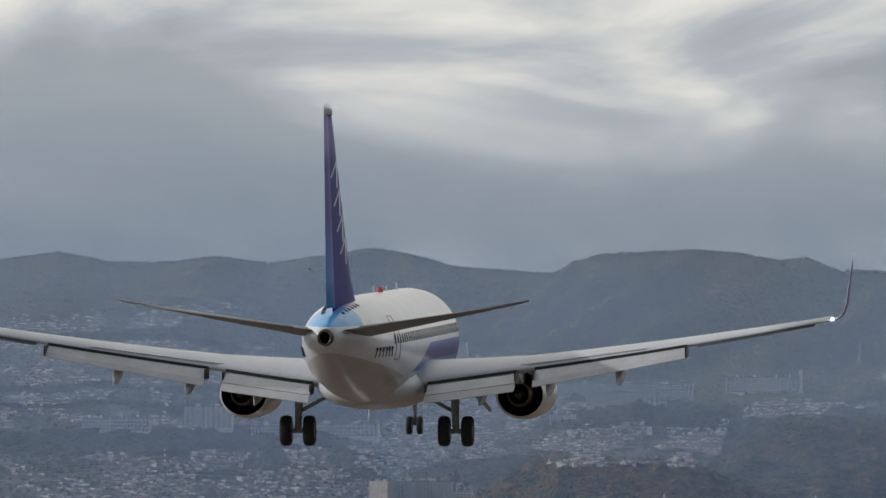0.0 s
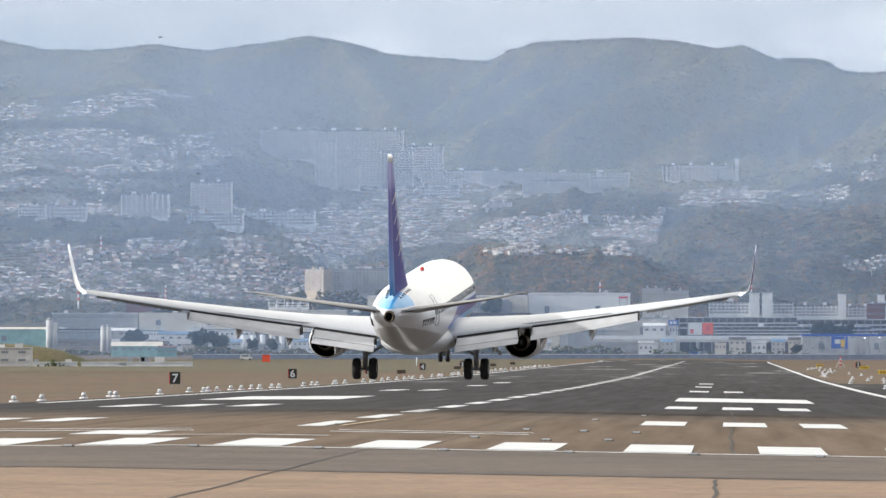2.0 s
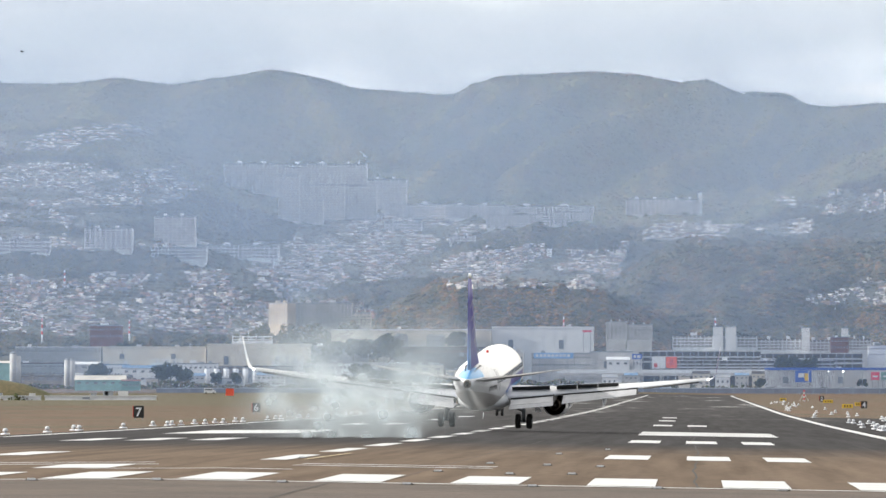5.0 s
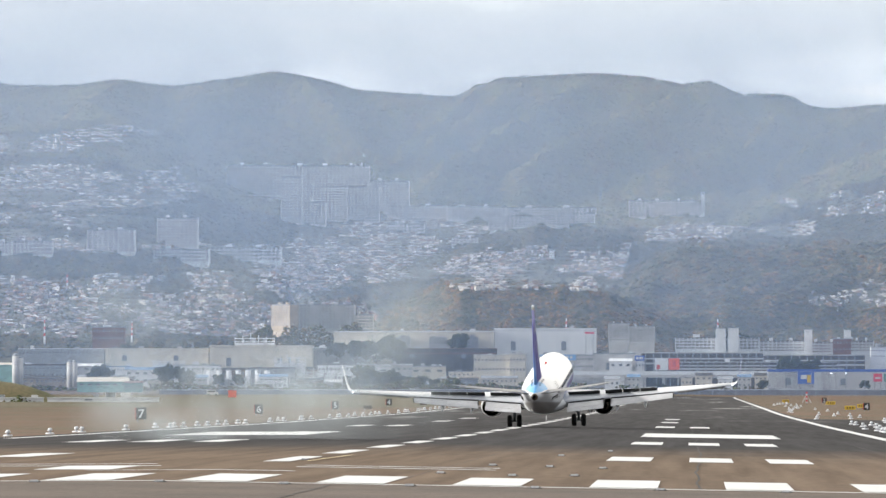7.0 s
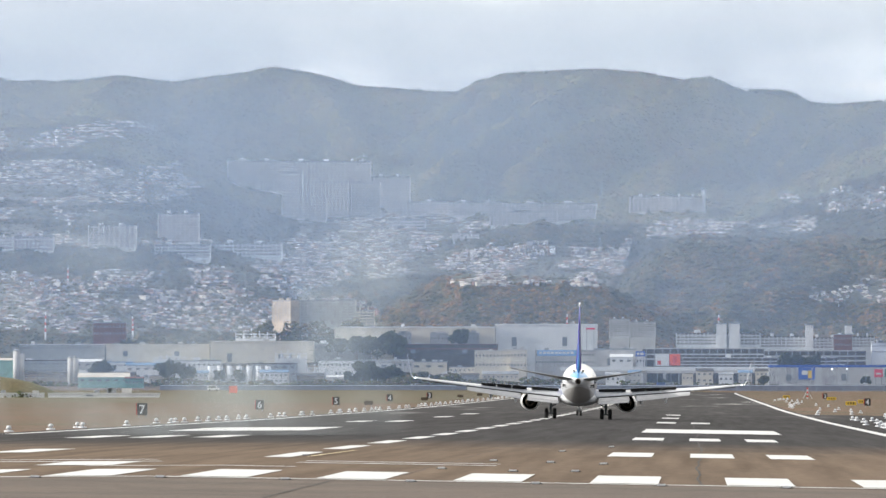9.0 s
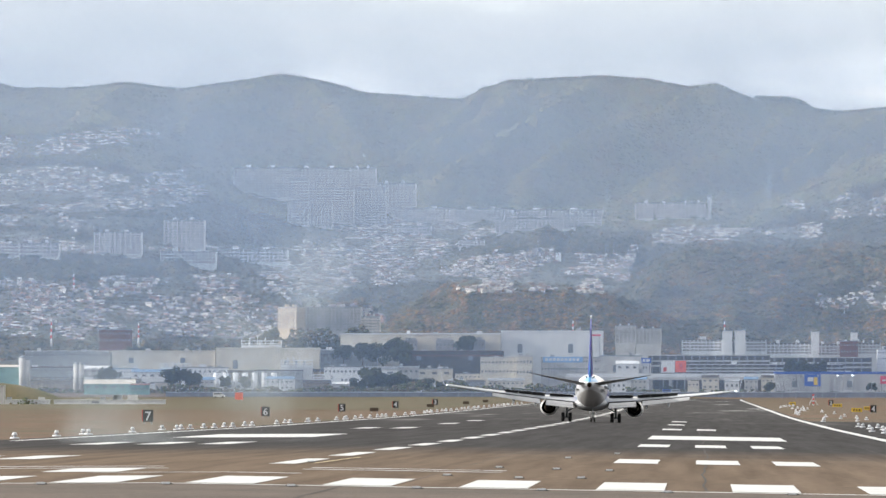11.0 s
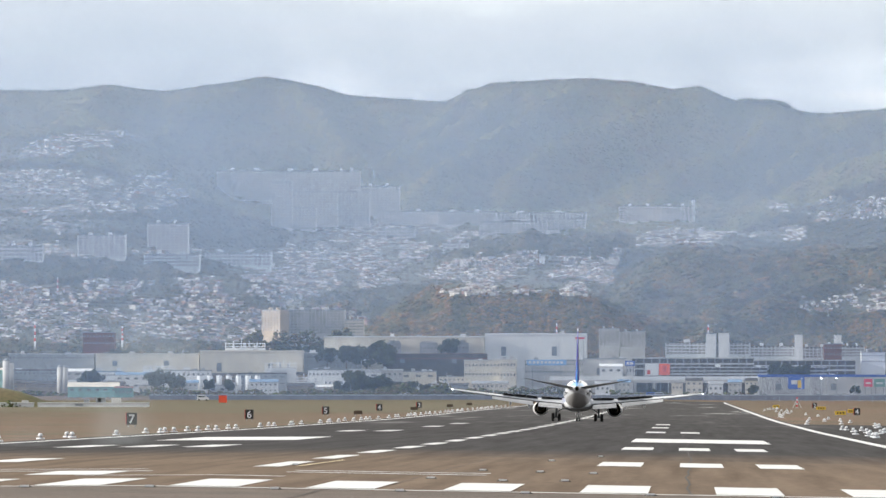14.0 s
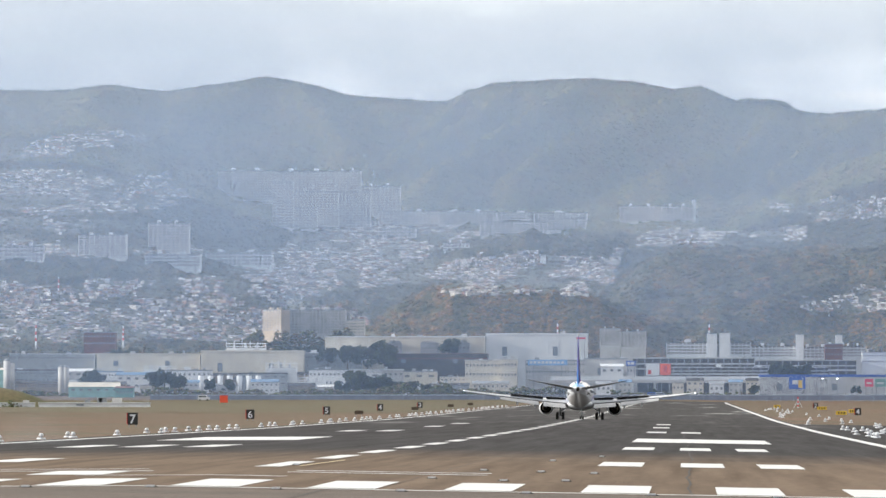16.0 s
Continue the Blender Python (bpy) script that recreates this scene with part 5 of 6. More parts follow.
# distance along, underside, top, half width
BODY = [(16.6, 3.18, 3.16, 0.04), (16.3, 2.85, 3.54, 0.42), (15.6, 2.45, 4.07, 0.88), (14.6, 2.12, 4.72, 1.3), (13.2, 1.88, 5.32, 1.64), (11.6, 1.76, 5.58, 1.82), (10.0, 1.72, 5.64, 1.88), (6.0, 1.72, 5.64, 1.88), (2.0, 1.72, 5.64, 1.88), (-2.0, 1.72, 5.64, 1.88), (-4.0, 1.73, 5.64, 1.88), (-5.5, 1.8, 5.64, 1.86), (-7.0, 2.0, 5.63, 1.8), (-8.5, 2.23, 5.57, 1.7), (-10.0, 2.53, 5.5, 1.54), (-11.5, 2.89, 5.41, 1.33), (-13.0, 3.29, 5.27, 1.07), (-14.3, 3.65, 5.06, 0.78), (-15.2, 3.9, 4.83, 0.5), (-15.65, 4.02, 4.66, 0.33)]


def body_at(y):
    ys = [b[0] for b in BODY][::-1]
    return [float(np.interp(y, ys, [b[i] for b in BODY][::-1])) for i in (1, 2, 3)]


def wing_curve(x):
    """Leading edge, trailing edge and height of the wing at span x."""
    le = 5.6 - (x - 1.5) * 0.55
    te = np.interp(x, [1.0, 5.8, 17.1], [-2.2, -1.75, -4.75])
    z = 2.32 + (x - 1.5) * 0.107 + 0.0020 * (x - 1.5) ** 2
    return le if x > 5.8 else le + (5.8 - x) * 0.12, float(te), z


def foil(x, le, te, z, thick, n=18):
    """A closed wing section at span x."""
    out, c = [], le - te
    for i in range(n):
        a = 2 * math.pi * i / n
        k = (1 + math.cos(a)) / 2
        h = thick * c * 0.5 * (2.6 * math.sqrt(max(1 - k, 0)) * k ** 0.8 + 0.02)
        out.append((x, te + c * (1 - k), z + (h if math.sin(a) >= 0 else -h * 0.75) + 0.03 * c * (1 - (2 * k - 1) ** 2)))
    return out


def flat_foil(x, le, te, z, t, n=10):
    out, c = [], le - te
    for i in range(n):
        a = 2 * math.pi * i / n
        out.append((x, (le + te) / 2 + c / 2 * math.cos(a), z + t * c * math.sin(a) * (0.55 + 0.45 * math.cos(a))))
    return out


def wheel(parent, x, y, z, r, w):
    prof = [(r * 0.55, -w / 2), (r * 0.86, -w / 2), (r * 0.97, -w * 0.36), (r, -w * 0.12), (r, w * 0.12), (r * 0.97, w * 0.36), (r * 0.86, w / 2), (r * 0.55, w / 2)]
    rings = [[(x + o, y + q * math.cos(2 * math.pi * i / 28), z + q * math.sin(2 * math.pi * i / 28)) for i in range(28)] for q, o in prof]
    t = part("wheel", loft("tyre", rings, M_TYRE, False), parent, "black rubber tyre on its rim")
    rim = [[(x + o, y + q * math.cos(2 * math.pi * i / 20), z + q * math.sin(2 * math.pi * i / 20)) for i in range(20)] for q, o in ((r * 0.2, -w * 0.3), (r * 0.56, -w * 0.46), (r * 0.56, w * 0.46), (r * 0.2, w * 0.3))]
    part("rim", loft("rim", rim, M_STEEL), t, "dull grey metal rim")


def airliner():
    PAINT = fuselage_paint()
    jet = tagged(new("airliner"), "white twin-jet airliner with blue tail and lowered landing gear", "airplane")
    # fuselage
    ys = sorted({round(16.6 - 0.45 * i, 3) for i in range(72)} | {b[0] for b in BODY}, reverse=True)
    rings = []
    for y in ys:
        if y < -15.65:
            continue
        lo, hi, w = body_at(y)
        rings.append(ring(0, y, (lo + hi) / 2, w, (hi - lo) / 2, 48))
    fus = part("fuselage", loft("fuselage", rings, PAINT), jet, "white fuselage with grey belly and blue band")
    # tail exhaust
    part("tail_exhaust", loft("tail_exhaust", [ring(0, -15.6, 4.34, 0.30, 0.31, 20), ring(0, -15.95, 4.33, 0.25, 0.28, 20), ring(0, -15.95, 4.33, 0.19, 0.22, 20), ring(0, -15.4, 4.34, 0.17, 0.2, 20)], M_BURNT, False), jet, "dark soot-stained exhaust opening")
    part("exhaust_core", loft("exhaust_core", [ring(0, -15.72, 4.33, 0.2, 0.23, 16), ring(0, -15.68, 4.33, 0.05, 0.05, 16)], M_BLACK), jet)
    # fairing under the wing roots
    fr = []
    for i in range(19):
        k = -1 + 2 * i / 18
        s = math.sqrt(max(1 - k * k, 0.0)) ** 0.7
        fr.append(ring(0, 1.2 + 6.4 * k, 2.22, 0.05 + 2.10 * s, 0.05 + 0.84 * s, 28))
    part("belly_fairing", loft("belly_fairing", fr, M_GREY), jet, "grey belly fairing")
    # cabin windows, doors, and plain bars for the writing on the flanks
    pane = []
    for i in range(10):
        a = 2 * math.pi * i / 10
        pane.append((0, 0.13 * math.cos(a), 0.19 * math.sin(a)))
    for side in (-1, 1):
        wm = loft("cabin_window", [[(side * 0.012, p[1], p[2]) for p in pane], [(-side * 0.05, p[1], p[2]) for p in pane]], M_GLASS)
        for i in range(40):
            y = 11.2 - 0.51 * i
            lo, hi, w = body_at(y)
            zc, h = (lo + hi) / 2, (hi - lo) / 2
            o = part("cabin_window", wm, jet)
            k = (4.15 - zc) / h
            o.matrix_basis = pose(side * w * math.sqrt(max(1 - k * k, 0)), y, 4.15, 0, -side * 12)
        for y, h in ((13.2, 1.0), (-8.2, 0.92)):
            lo, hi, w = body_at(y)
            zc, hh = (lo + hi) / 2, (hi - lo) / 2
            vs, fs = [], []
            for z0, y0, z1, y1 in ((3.4, y - 0.4, 3.4, y + 0.4), (4.95, y - 0.4, 4.95, y + 0.4), (3.4, y - 0.4, 4.95, y - 0.4), (3.4, y + 0.4, 4.95, y + 0.4)):
                last = None
                for i in range(9):
                    yy, zz = y0 + (y1 - y0) * i / 8, z0 + (z1 - z0) * i / 8
                    lo, hi, w = body_at(yy)
                    k = (zz - (lo + hi) / 2) / ((hi - lo) / 2)
                    p = (side * (w * math.sqrt(max(1 - k * k, 0)) + 0.004), yy, zz)
                    if last:
                        bar_into(vs, fs, last, p, 0.013)
                    last = p
            part("door_seal", mesh("door_seal", vs, fs, M_DARK), jet, "dark outline of a cabin door")
        # registration, as plain bars
        vs, fs = [], []
        for i in range(6):
            y = -9.15 - 0.42 * i
            for zz, hgt in ((3.55, 0.34),):
                lo, hi, w = body_at(y)
                k0, k1 = [((zz + q) - (lo + hi) / 2) / ((hi - lo) / 2) for q in (0, hgt)]
                x0, x1 = [side * (w * math.sqrt(1 - k * k) + 0.006) for k in (k0, k1)]
                bar_into(vs, fs, (x0, y, zz), (x1, y - 0.06, zz + hgt), 0.032)
                bar_into(vs, fs, (x0, y - 0.16, zz + hgt * 0.5), (x1, y - 0.20, zz + hgt), 0.026)
        part("lettering_bars", mesh("lettering_bars", vs, fs, M_BLACK), jet, "small dark bars in place of lettering")
    # fin and rudder
    fin = []
    for z, a, b, t in ((5.1, -6.2, -13.6, 0.055), (5.55, -8.2, -13.75, 0.075), (6.3, -9.6, -13.95, 0.09), (8.5, -11.35, -14.45, 0.085), (10.5, -12.95, -14.9, 0.08), (12.1, -14.2, -15.25, 0.075)):
        fin.append([(q[2], q[1], z) for q in flat_foil(0, a, b, 0, t, 16)])
    part("fin", loft("fin", fin, M_NAVY), jet, "dark blue tail fin")
    rud = []
    for z, a, b, t in ((5.35, -13.66, -15.35, 0.12), (6.3, -13.98, -15.5, 0.12), (8.5, -14.48, -15.8, 0.11), (10.5, -14.93, -16.02, 0.10), (12.1, -15.28, -16.2, 0.09)):
        rud.append([(q[2], q[1], z) for q in flat_foil(0, a, b, 0, t, 14)])
    part("rudder", loft("rudder", rud, M_RUD), jet, "blue rudder, lighter towards its foot")
    cap = [[(q[2], q[1], z) for q in flat_foil(0, a, b, 0, 0.09, 14)] for z, a, b in ((12.1, -14.2, -16.2), (12.35, -14.4, -16.2), (12.48, -14.9, -16.1))]
    part("fin_cap", loft("fin_cap", cap, M_WHITE), jet, "white fin tip")
    # plain slanting shapes in place of the tail's mark, painted flush on the fin
    def fin_skin(y, z):
        zs = (5.1, 5.55, 6.3, 8.5, 10.5, 12.1)
        lead, trail, thick = [float(np.interp(z, zs, v)) for v in ((-6.2, -8.2, -9.6, -11.35, -12.95, -14.2), (-13.6, -13.75, -13.95, -14.45, -14.9, -15.25), (0.055, 0.075, 0.09, 0.085, 0.08, 0.075))]
        c = lead - trail
        q = max(-0.98, min(0.98, (y - (lead + trail) / 2) / (c / 2)))
        return thick * c * math.sqrt(1 - q * q) * (0.55 + 0.45 * q) + 0.012

    def stroke(side, p, q, w):
        vs = []
        for k in range(7):
            y, z = p[0] + (q[0] - p[0]) * k / 6, p[1] + (q[1] - p[1]) * k / 6
            vs += [(side * fin_skin(y - w, z), y - w, z), (side * fin_skin(y + w, z), y + w, z)]
        return vs, [(2 * k, 2 * k + 1, 2 * k + 3, 2 * k + 2) for k in range(6)]

    for z, y in ((10.0, -13.9), (9.0, -13.3), (8.1, -12.7), (7.3, -12.1)):
        for side in (-1, 1):
            for p, q in (((y - 0.55, z - 0.1), (y + 0.5, z + 0.55)), ((y + 0.5, z - 0.45), (y + 0.4, z + 0.4))):
                part("tail_mark", mesh("tail_mark", *stroke(side, p, q, 0.11), M_WHITE), jet, "white slanting shape on the fin")
    # dark slots round the fin's foot
    for side in (-1, 1):
        for i in range(6):
            y = -10.6 - 0.55 * i
            lo, hi, w = body_at(y)
            vs, fs = [], []
            for q0, q1 in ((0.30, 0.42),):
                ends = [(side * w * math.sin(q), y - (q - 0.3) * 1.5, (lo + hi) / 2 + (hi - lo) / 2 * math.cos(q) + 0.004) for q in (q0, q1)]
                bar_into(vs, fs, ends[0], ends[1], 0.03)
            part("vent_slot", mesh("vent_slot", vs, fs, M_DARK), fus, "small dark slot")
    # tailplane
    for s in (-1, 1):
        st = [flat_foil(s * x, a, b, z, t, 14) for x, a, b, z, t in ((0.55, -11.2, -15.0, 4.52, 0.075), (1.5, -11.9, -15.1, 4.64, 0.072), (4.4, -14.0, -15.9, 5.06, 0.065), (6.9, -15.75, -16.75, 5.44, 0.05), (7.2, -16.2, -16.8, 5.49, 0.03))]
        # trimmed nose down
        st = [[(x, y, z + 0.13 - 0.07 * (y + 16.0)) for x, y, z in sec] for sec in st]
        tp = part("tailplane", loft("tailplane", st, M_TAILP), jet, "grey tailplane")
        el = [flat_foil(s * x, a, b, z + 0.13, 0.05, 10) for x, a, b, z in ((1.2, -15.06, -16.1, 4.58), (4.4, -15.9, -16.6, 5.05), (6.6, -16.6, -16.95, 5.39))]
        part("elevator", loft("elevator", el, M_DKGREY), tp, "darker grey elevator")
    # wings
    for s in (-1, 1):
        wing = new("wing", loft("wing", [foil(s * x, *wing_curve(x), t) for x, t in ((1.2, 0.125), (2.0, 0.125), (4.0, 0.12), (5.8, 0.115), (8, 0.11), (10, 0.108), (12, 0.105), (14.5, 0.10), (17.0, 0.095))], M_WING))
        wing.parent = jet
        tagged(wing, "pale grey swept wing")
        WINGS.append((wing, s))
        le, te, z = wing_curve(17.0)
        wl = []
        for dx, dy, dz, c in ((0, 0, 0.02, 1.0), (0.22, -0.1, 0.06, 0.95), (0.42, -0.22, 0.22, 0.9), (0.55, -0.4, 0.55, 0.82), (0.66, -0.75, 1.15, 0.7), (0.78, -1.2, 1.9, 0.55), (0.88, -1.62, 2.55, 0.36)):
            ch = (le - te) * c
            tilt = min(dz / 0.5, 1.0)
            sec = []
            for i in range(12):
                a = 2 * math.pi * i / 12
                h = 0.022 * ch * math.sin(a)
                sec.append((s * (17.0 + dx - h * tilt), le + dy - ch / 2 + ch / 2 * math.cos(a), z + dz + h * (1 - tilt)))
            wl.append(sec)
        wd = loft("winglet", wl, [M_WHITE, M_WINGLET])
        for p in wd.polygons:
            p.material_index = 1 if p.normal.x * s > 0.05 or p.normal.z < -0.6 else 0
        part("winglet", wd, wing, "upturned winglet, white inside and dark blue outside")
        lamp = bmesh.new()
        bmesh.ops.create_icosphere(lamp, subdivisions=2, radius=0.07, matrix=Matrix.Translation((s * 17.05, te - 0.02, z + 0.05)))
        ld = bpy.data.meshes.new("tip_lamp")
        lamp.to_mesh(ld)
        lamp.free()
        ld.materials.append(M_TIPLAMP)
        part("tip_lamp", ld, wing, "small glowing white position lamp")
        # flaps: main and aft panels, drooped
        for x0, x1, panels in ((2.1, 5.35, ((0.10, -0.06, 1.15, 0.32), (1.12, -0.42, 0.62, 0.24))), (6.0, 11.7, ((0.10, -0.04, 0.95, 0.34), (0.95, -0.40, 0.42, 0.20)))):
            # thin black strip added along the slot: its shade is put into colour
            line = []
            for k in range(7):
                x = x0 + (x1 - x0) * k / 6
                le, te, z = wing_curve(x)
                line.append([(s * x, te - 0.05 + dy, z - 0.01 + dz) for dy, dz in ((-0.03, -0.05), (0.03, -0.05), (0.03, 0.05), (-0.03, 0.05))])
            part("slot_shade_strip", loft("slot_shade_strip", line, M_BLACK, True, False), wing, "black strip in place of the shaded slot between wing and flap")
            for x in (x0, x1):
                le, te, z = wing_curve(x)
                part("flap_end", boxes("flap_end", [(s * x - 0.03, s * x + 0.03, te - 0.9, te + 0.1, z - 0.42, z - 0.05)], M_DARK), wing)
            for back, drop, ch, fall in panels:
                secs = []
                for k in range(7):
                    x = x0 + (x1 - x0) * k / 6
                    le, te, z = wing_curve(x)
                    f = 1.0 - 0.35 * (k / 6 if x0 > 5 else 0)
                    y0, zz = te - back * f + 0.15, z + drop * f - 0.04
                    t = 0.07 * f
                    secs.append([(s * x, y0, zz + 0.02), (s * x, y0 - ch * f * 0.3, zz - fall * f * 0.22 + t), (s * x, y0 - ch * f, zz - fall * f), (s * x, y0 - ch * f * 0.98, zz - fall * f - 0.02), (s * x, y0 - ch * f * 0.35, zz - fall * f * 0.45 - t), (s * x, y0 + 0.08, zz - 0.08)])
                part("flap", loft("flap", secs, M_FLAP, True, False), wing, "pale drooped flap panel")
        # flap track fairings
        for x, ln in ((4.1, 1.25), (6.6, 1.25), (9.2, 1.15)):
            le, te, z = wing_curve(x)
            fr = [ring(s * x, te + 1.2 - ln * k * 2.0, z - 0.16 - 0.85 * k ** 1.3 - r * 0.3, r * 0.62, r * 1.15, 12) for k, r in ((0, 0.05), (0.2, 0.22), (0.5, 0.30), (0.75, 0.22), (0.92, 0.10), (1.05, 0.02))]
            part("flap_fairing", loft("flap_fairing", fr, M_FLAP), wing, "pale pointed flap track fairing")
        # aileron
        secs = []
        for k in range(4):
            x = 12.1 + 4.3 * k / 3
            le, te, z = wing_curve(x)
            secs.append([(q[0], q[1], q[2] - 0.25 * max(te + 0.1 - q[1], 0)) for q in flat_foil(s * x, te + 0.25, te - 0.34 + 0.03 * k, z - 0.01, 0.06, 8)])
        part("aileron", loft("aileron", secs, M_PANEL), wing, "dark drooped aileron")
        # spoilers, hinged on the wing's upper side
        for x0, x1 in ((2.1, 4.95), (5.45, 7.0), (7.04, 8.6), (8.64, 10.2)):
            hinge, ends = None, []
            for x in (x0, x1):
                le, te, z = wing_curve(x)
                c = le - te
                ends.append((s * x, te + 0.20 * c, z + 0.045 * c, min(0.80, 0.14 * c + 0.15)))
            xm, ym, zm = [(ends[0][i] + ends[1][i]) / 2 for i in range(3)]
            vs, fs = [], []
            for ex, ey, ez, ch in ends:
                b = (ex - xm, ey - ym, ez - zm)
                vs += [(b[0], b[1], b[2] + 0.015), (b[0], b[1] - ch, b[2] - 0.035 * ch), (b[0], b[1] - ch, b[2] - 0.03 - 0.035 * ch), (b[0], b[1], b[2] - 0.02)]
            fs = [(0, 1, 5, 4), (1, 2, 6, 5), (2, 3, 7, 6), (3, 0, 4, 7), (0, 3, 2, 1), (4, 5, 6, 7)]
            d = mesh("spoiler", vs, fs, [M_WING, M_PANEL])
            for p in d.polygons:
                p.material_index = 1 if p.index == 2 else 0
            sp = part("spoiler", d, wing, "hinged spoiler panel with a black underside")
            sp.location = (xm, ym, zm)
            SPOILERS.append((sp, (xm, ym, zm), Vector(ends[1][:3]) - Vector(ends[0][:3]), s))
        # engine
        ex, ez = s * 5.12, 1.78
        cowl = [ring(ex, 1.55, ez + 0.02, 0.84, 0.84, 36, 0.05), ring(ex, 2.2, ez, 0.98, 0.98, 36, 0.08), ring(ex, 3.6, ez, 1.08, 1.06, 36, 0.10), ring(ex, 5.0, ez - 0.02, 1.06, 1.04, 36, 0.12), ring(ex, 5.75, ez - 0.03, 0.96, 0.95, 36, 0.12), ring(ex, 5.95, ez - 0.03, 0.86, 0.86, 36, 0.1), ring(ex, 5.7, ez - 0.03, 0.78, 0.78, 36), ring(ex, 4.9, ez - 0.03, 0.76, 0.76, 36)]
        eng = part("engine", loft("engine", cowl, M_COWL, False), wing, "white engine nacelle with bare metal lip")
        part("fan_duct", loft("fan_duct", [ring(ex, 1.55, ez + 0.02, 0.835, 0.835, 36, 0.05), ring(ex, 2.6, ez, 0.80, 0.80, 36), ring(ex, 2.9, ez, 0.45, 0.45, 36)], M_DARK, False), eng, "dark bypass duct")
        part("core_nozzle", loft("core_nozzle", [ring(ex, 2.9, ez, 0.60, 0.60, 28), ring(ex, 1.7, ez + 0.03, 0.50, 0.50, 28), ring(ex, 0.95, ez + 0.05, 0.40, 0.40, 28), ring(ex, 0.95, ez + 0.05, 0.37, 0.37, 28), ring(ex, 1.6, ez + 0.05, 0.33, 0.33, 28)], M_BURNT, False), eng, "heat-stained core nozzle")
        part("exhaust_plug", loft("exhaust_plug", [ring(ex, 1.7, ez + 0.05, 0.24, 0.24, 20), ring(ex, 1.1, ez + 0.05, 0.20, 0.20, 20), ring(ex, 0.7, ez + 0.05, 0.10, 0.10, 20), ring(ex, 0.5, ez + 0.05, 0.02, 0.02, 20)], M_DARK), eng, "dark tapering exhaust plug")
        part("fan_disc", loft("fan_disc", [ring(ex, 4.9, ez - 0.03, 0.76, 0.76, 28), ring(ex, 5.2, ez - 0.03, 0.12, 0.12, 28)], M_DARK), eng)
        py = [[(ex + w, y, z) for w, z in ((-0.16, z0), (0.16, z0), (0.13, z1), (-0.13, z1))] for y, z0, z1 in ((5.2, 2.6, 2.85), (3.6, 2.5, 2.98), (1.0, 2.2, 2.95), (-0.4, 2.5, 2.78))]
        part("pylon", loft("pylon", py, M_GREY, True, False), wing, "grey engine pylon")
        # main gear
        gear = part("main_gear", tube("main_gear", (s * 2.92, 0, 0.5), (s * 2.86, 0.05, 2.3), 0.12, 0.17, M_STEEL), jet, "steel main landing gear leg")
        part("axle", tube("axle", (s * 2.92 - 0.55, 0, 0.56), (s * 2.92 + 0.55, 0, 0.56), 0.09, 0.09, M_STEEL), gear)
        part("side_brace", tube("side_brace", (s * 2.88, 0.05, 1.25), (s * 1.5, 0.05, 2.0), 0.07, 0.07, M_STEEL), gear)
        part("drag_brace", tube("drag_brace", (s * 2.9, 0.0, 1.1), (s * 2.9, 0.75, 2.0), 0.05, 0.05, M_STEEL), gear)
        part("torque_link", tube("torque_link", (s * 2.92, -0.28, 0.95), (s * 2.92, -0.05, 1.4), 0.05, 0.05, M_STEEL), gear)
        part("gear_door", loft("gear_door", [[(s * (3.1 + i * 0.18), 0.5, 2.05 - 0.02 * i * i - 0.04), (s * (3.1 + i * 0.18), -0.5, 2.05 - 0.02 * i * i - 0.04), (s * (3.1 + i * 0.18), -0.5, 2.1 - 0.02 * i * i), (s * (3.1 + i * 0.18), 0.5, 2.1 - 0.02 * i * i)] for i in range(7)], M_GREY), gear, "curved grey gear door")
        for dx in (-0.43, 0.43):
            wheel(gear, s * 2.92 + dx, 0, 0.56, 0.56, 0.40)
    # nose gear
    ng = part("nose_gear", tube("nose_gear", (0, 12.6, 0.35), (0, 12.7, 1.75), 0.08, 0.10, M_STEEL), jet, "steel nose landing gear leg")
    for dx in (-0.2, 0.2):
        wheel(ng, dx, 12.6, 0.35, 0.35, 0.2)
    for dx in (-0.38, 0.38):
        part("gear_door", boxes("gear_door", [(dx - 0.02, dx + 0.02, 11.9, 13.4, 1.0, 1.62)], M_WHITE), ng, "white nose gear door")
    # aerials and beacon on the back
    for y, h in ((6.5, 0.50), (3.2, 0.40), (-1.0, 0.50)):
        part("aerial", loft("aerial", [[(0.02, y + 0.2, 5.4), (-0.02, y + 0.2, 5.4), (-0.02, y - 0.2, 5.4), (0.02, y - 0.2, 5.4)], [(0.012, y - 0.1, 5.42 + h), (-0.012, y - 0.1, 5.42 + h), (-0.012, y - 0.26, 5.42 + h), (0.012, y - 0.26, 5.42 + h)]], M_WHITE, True, False), jet, "white blade aerial")
    part("beacon", loft("beacon", [ring(0, 1.0, 5.66, 0.12, 0.06, 12), ring(0, 0.9, 5.74, 0.10, 0.10, 12), ring(0, 0.8, 5.66, 0.04, 0.04, 12)], M_RED), jet, "red beacon")
    part("belly_aerial", tube("belly_aerial", (0.3, -5.0, 1.5), (0.3, -5.2, 1.1), 0.03, 0.015, M_WHITE), jet)
    return jet


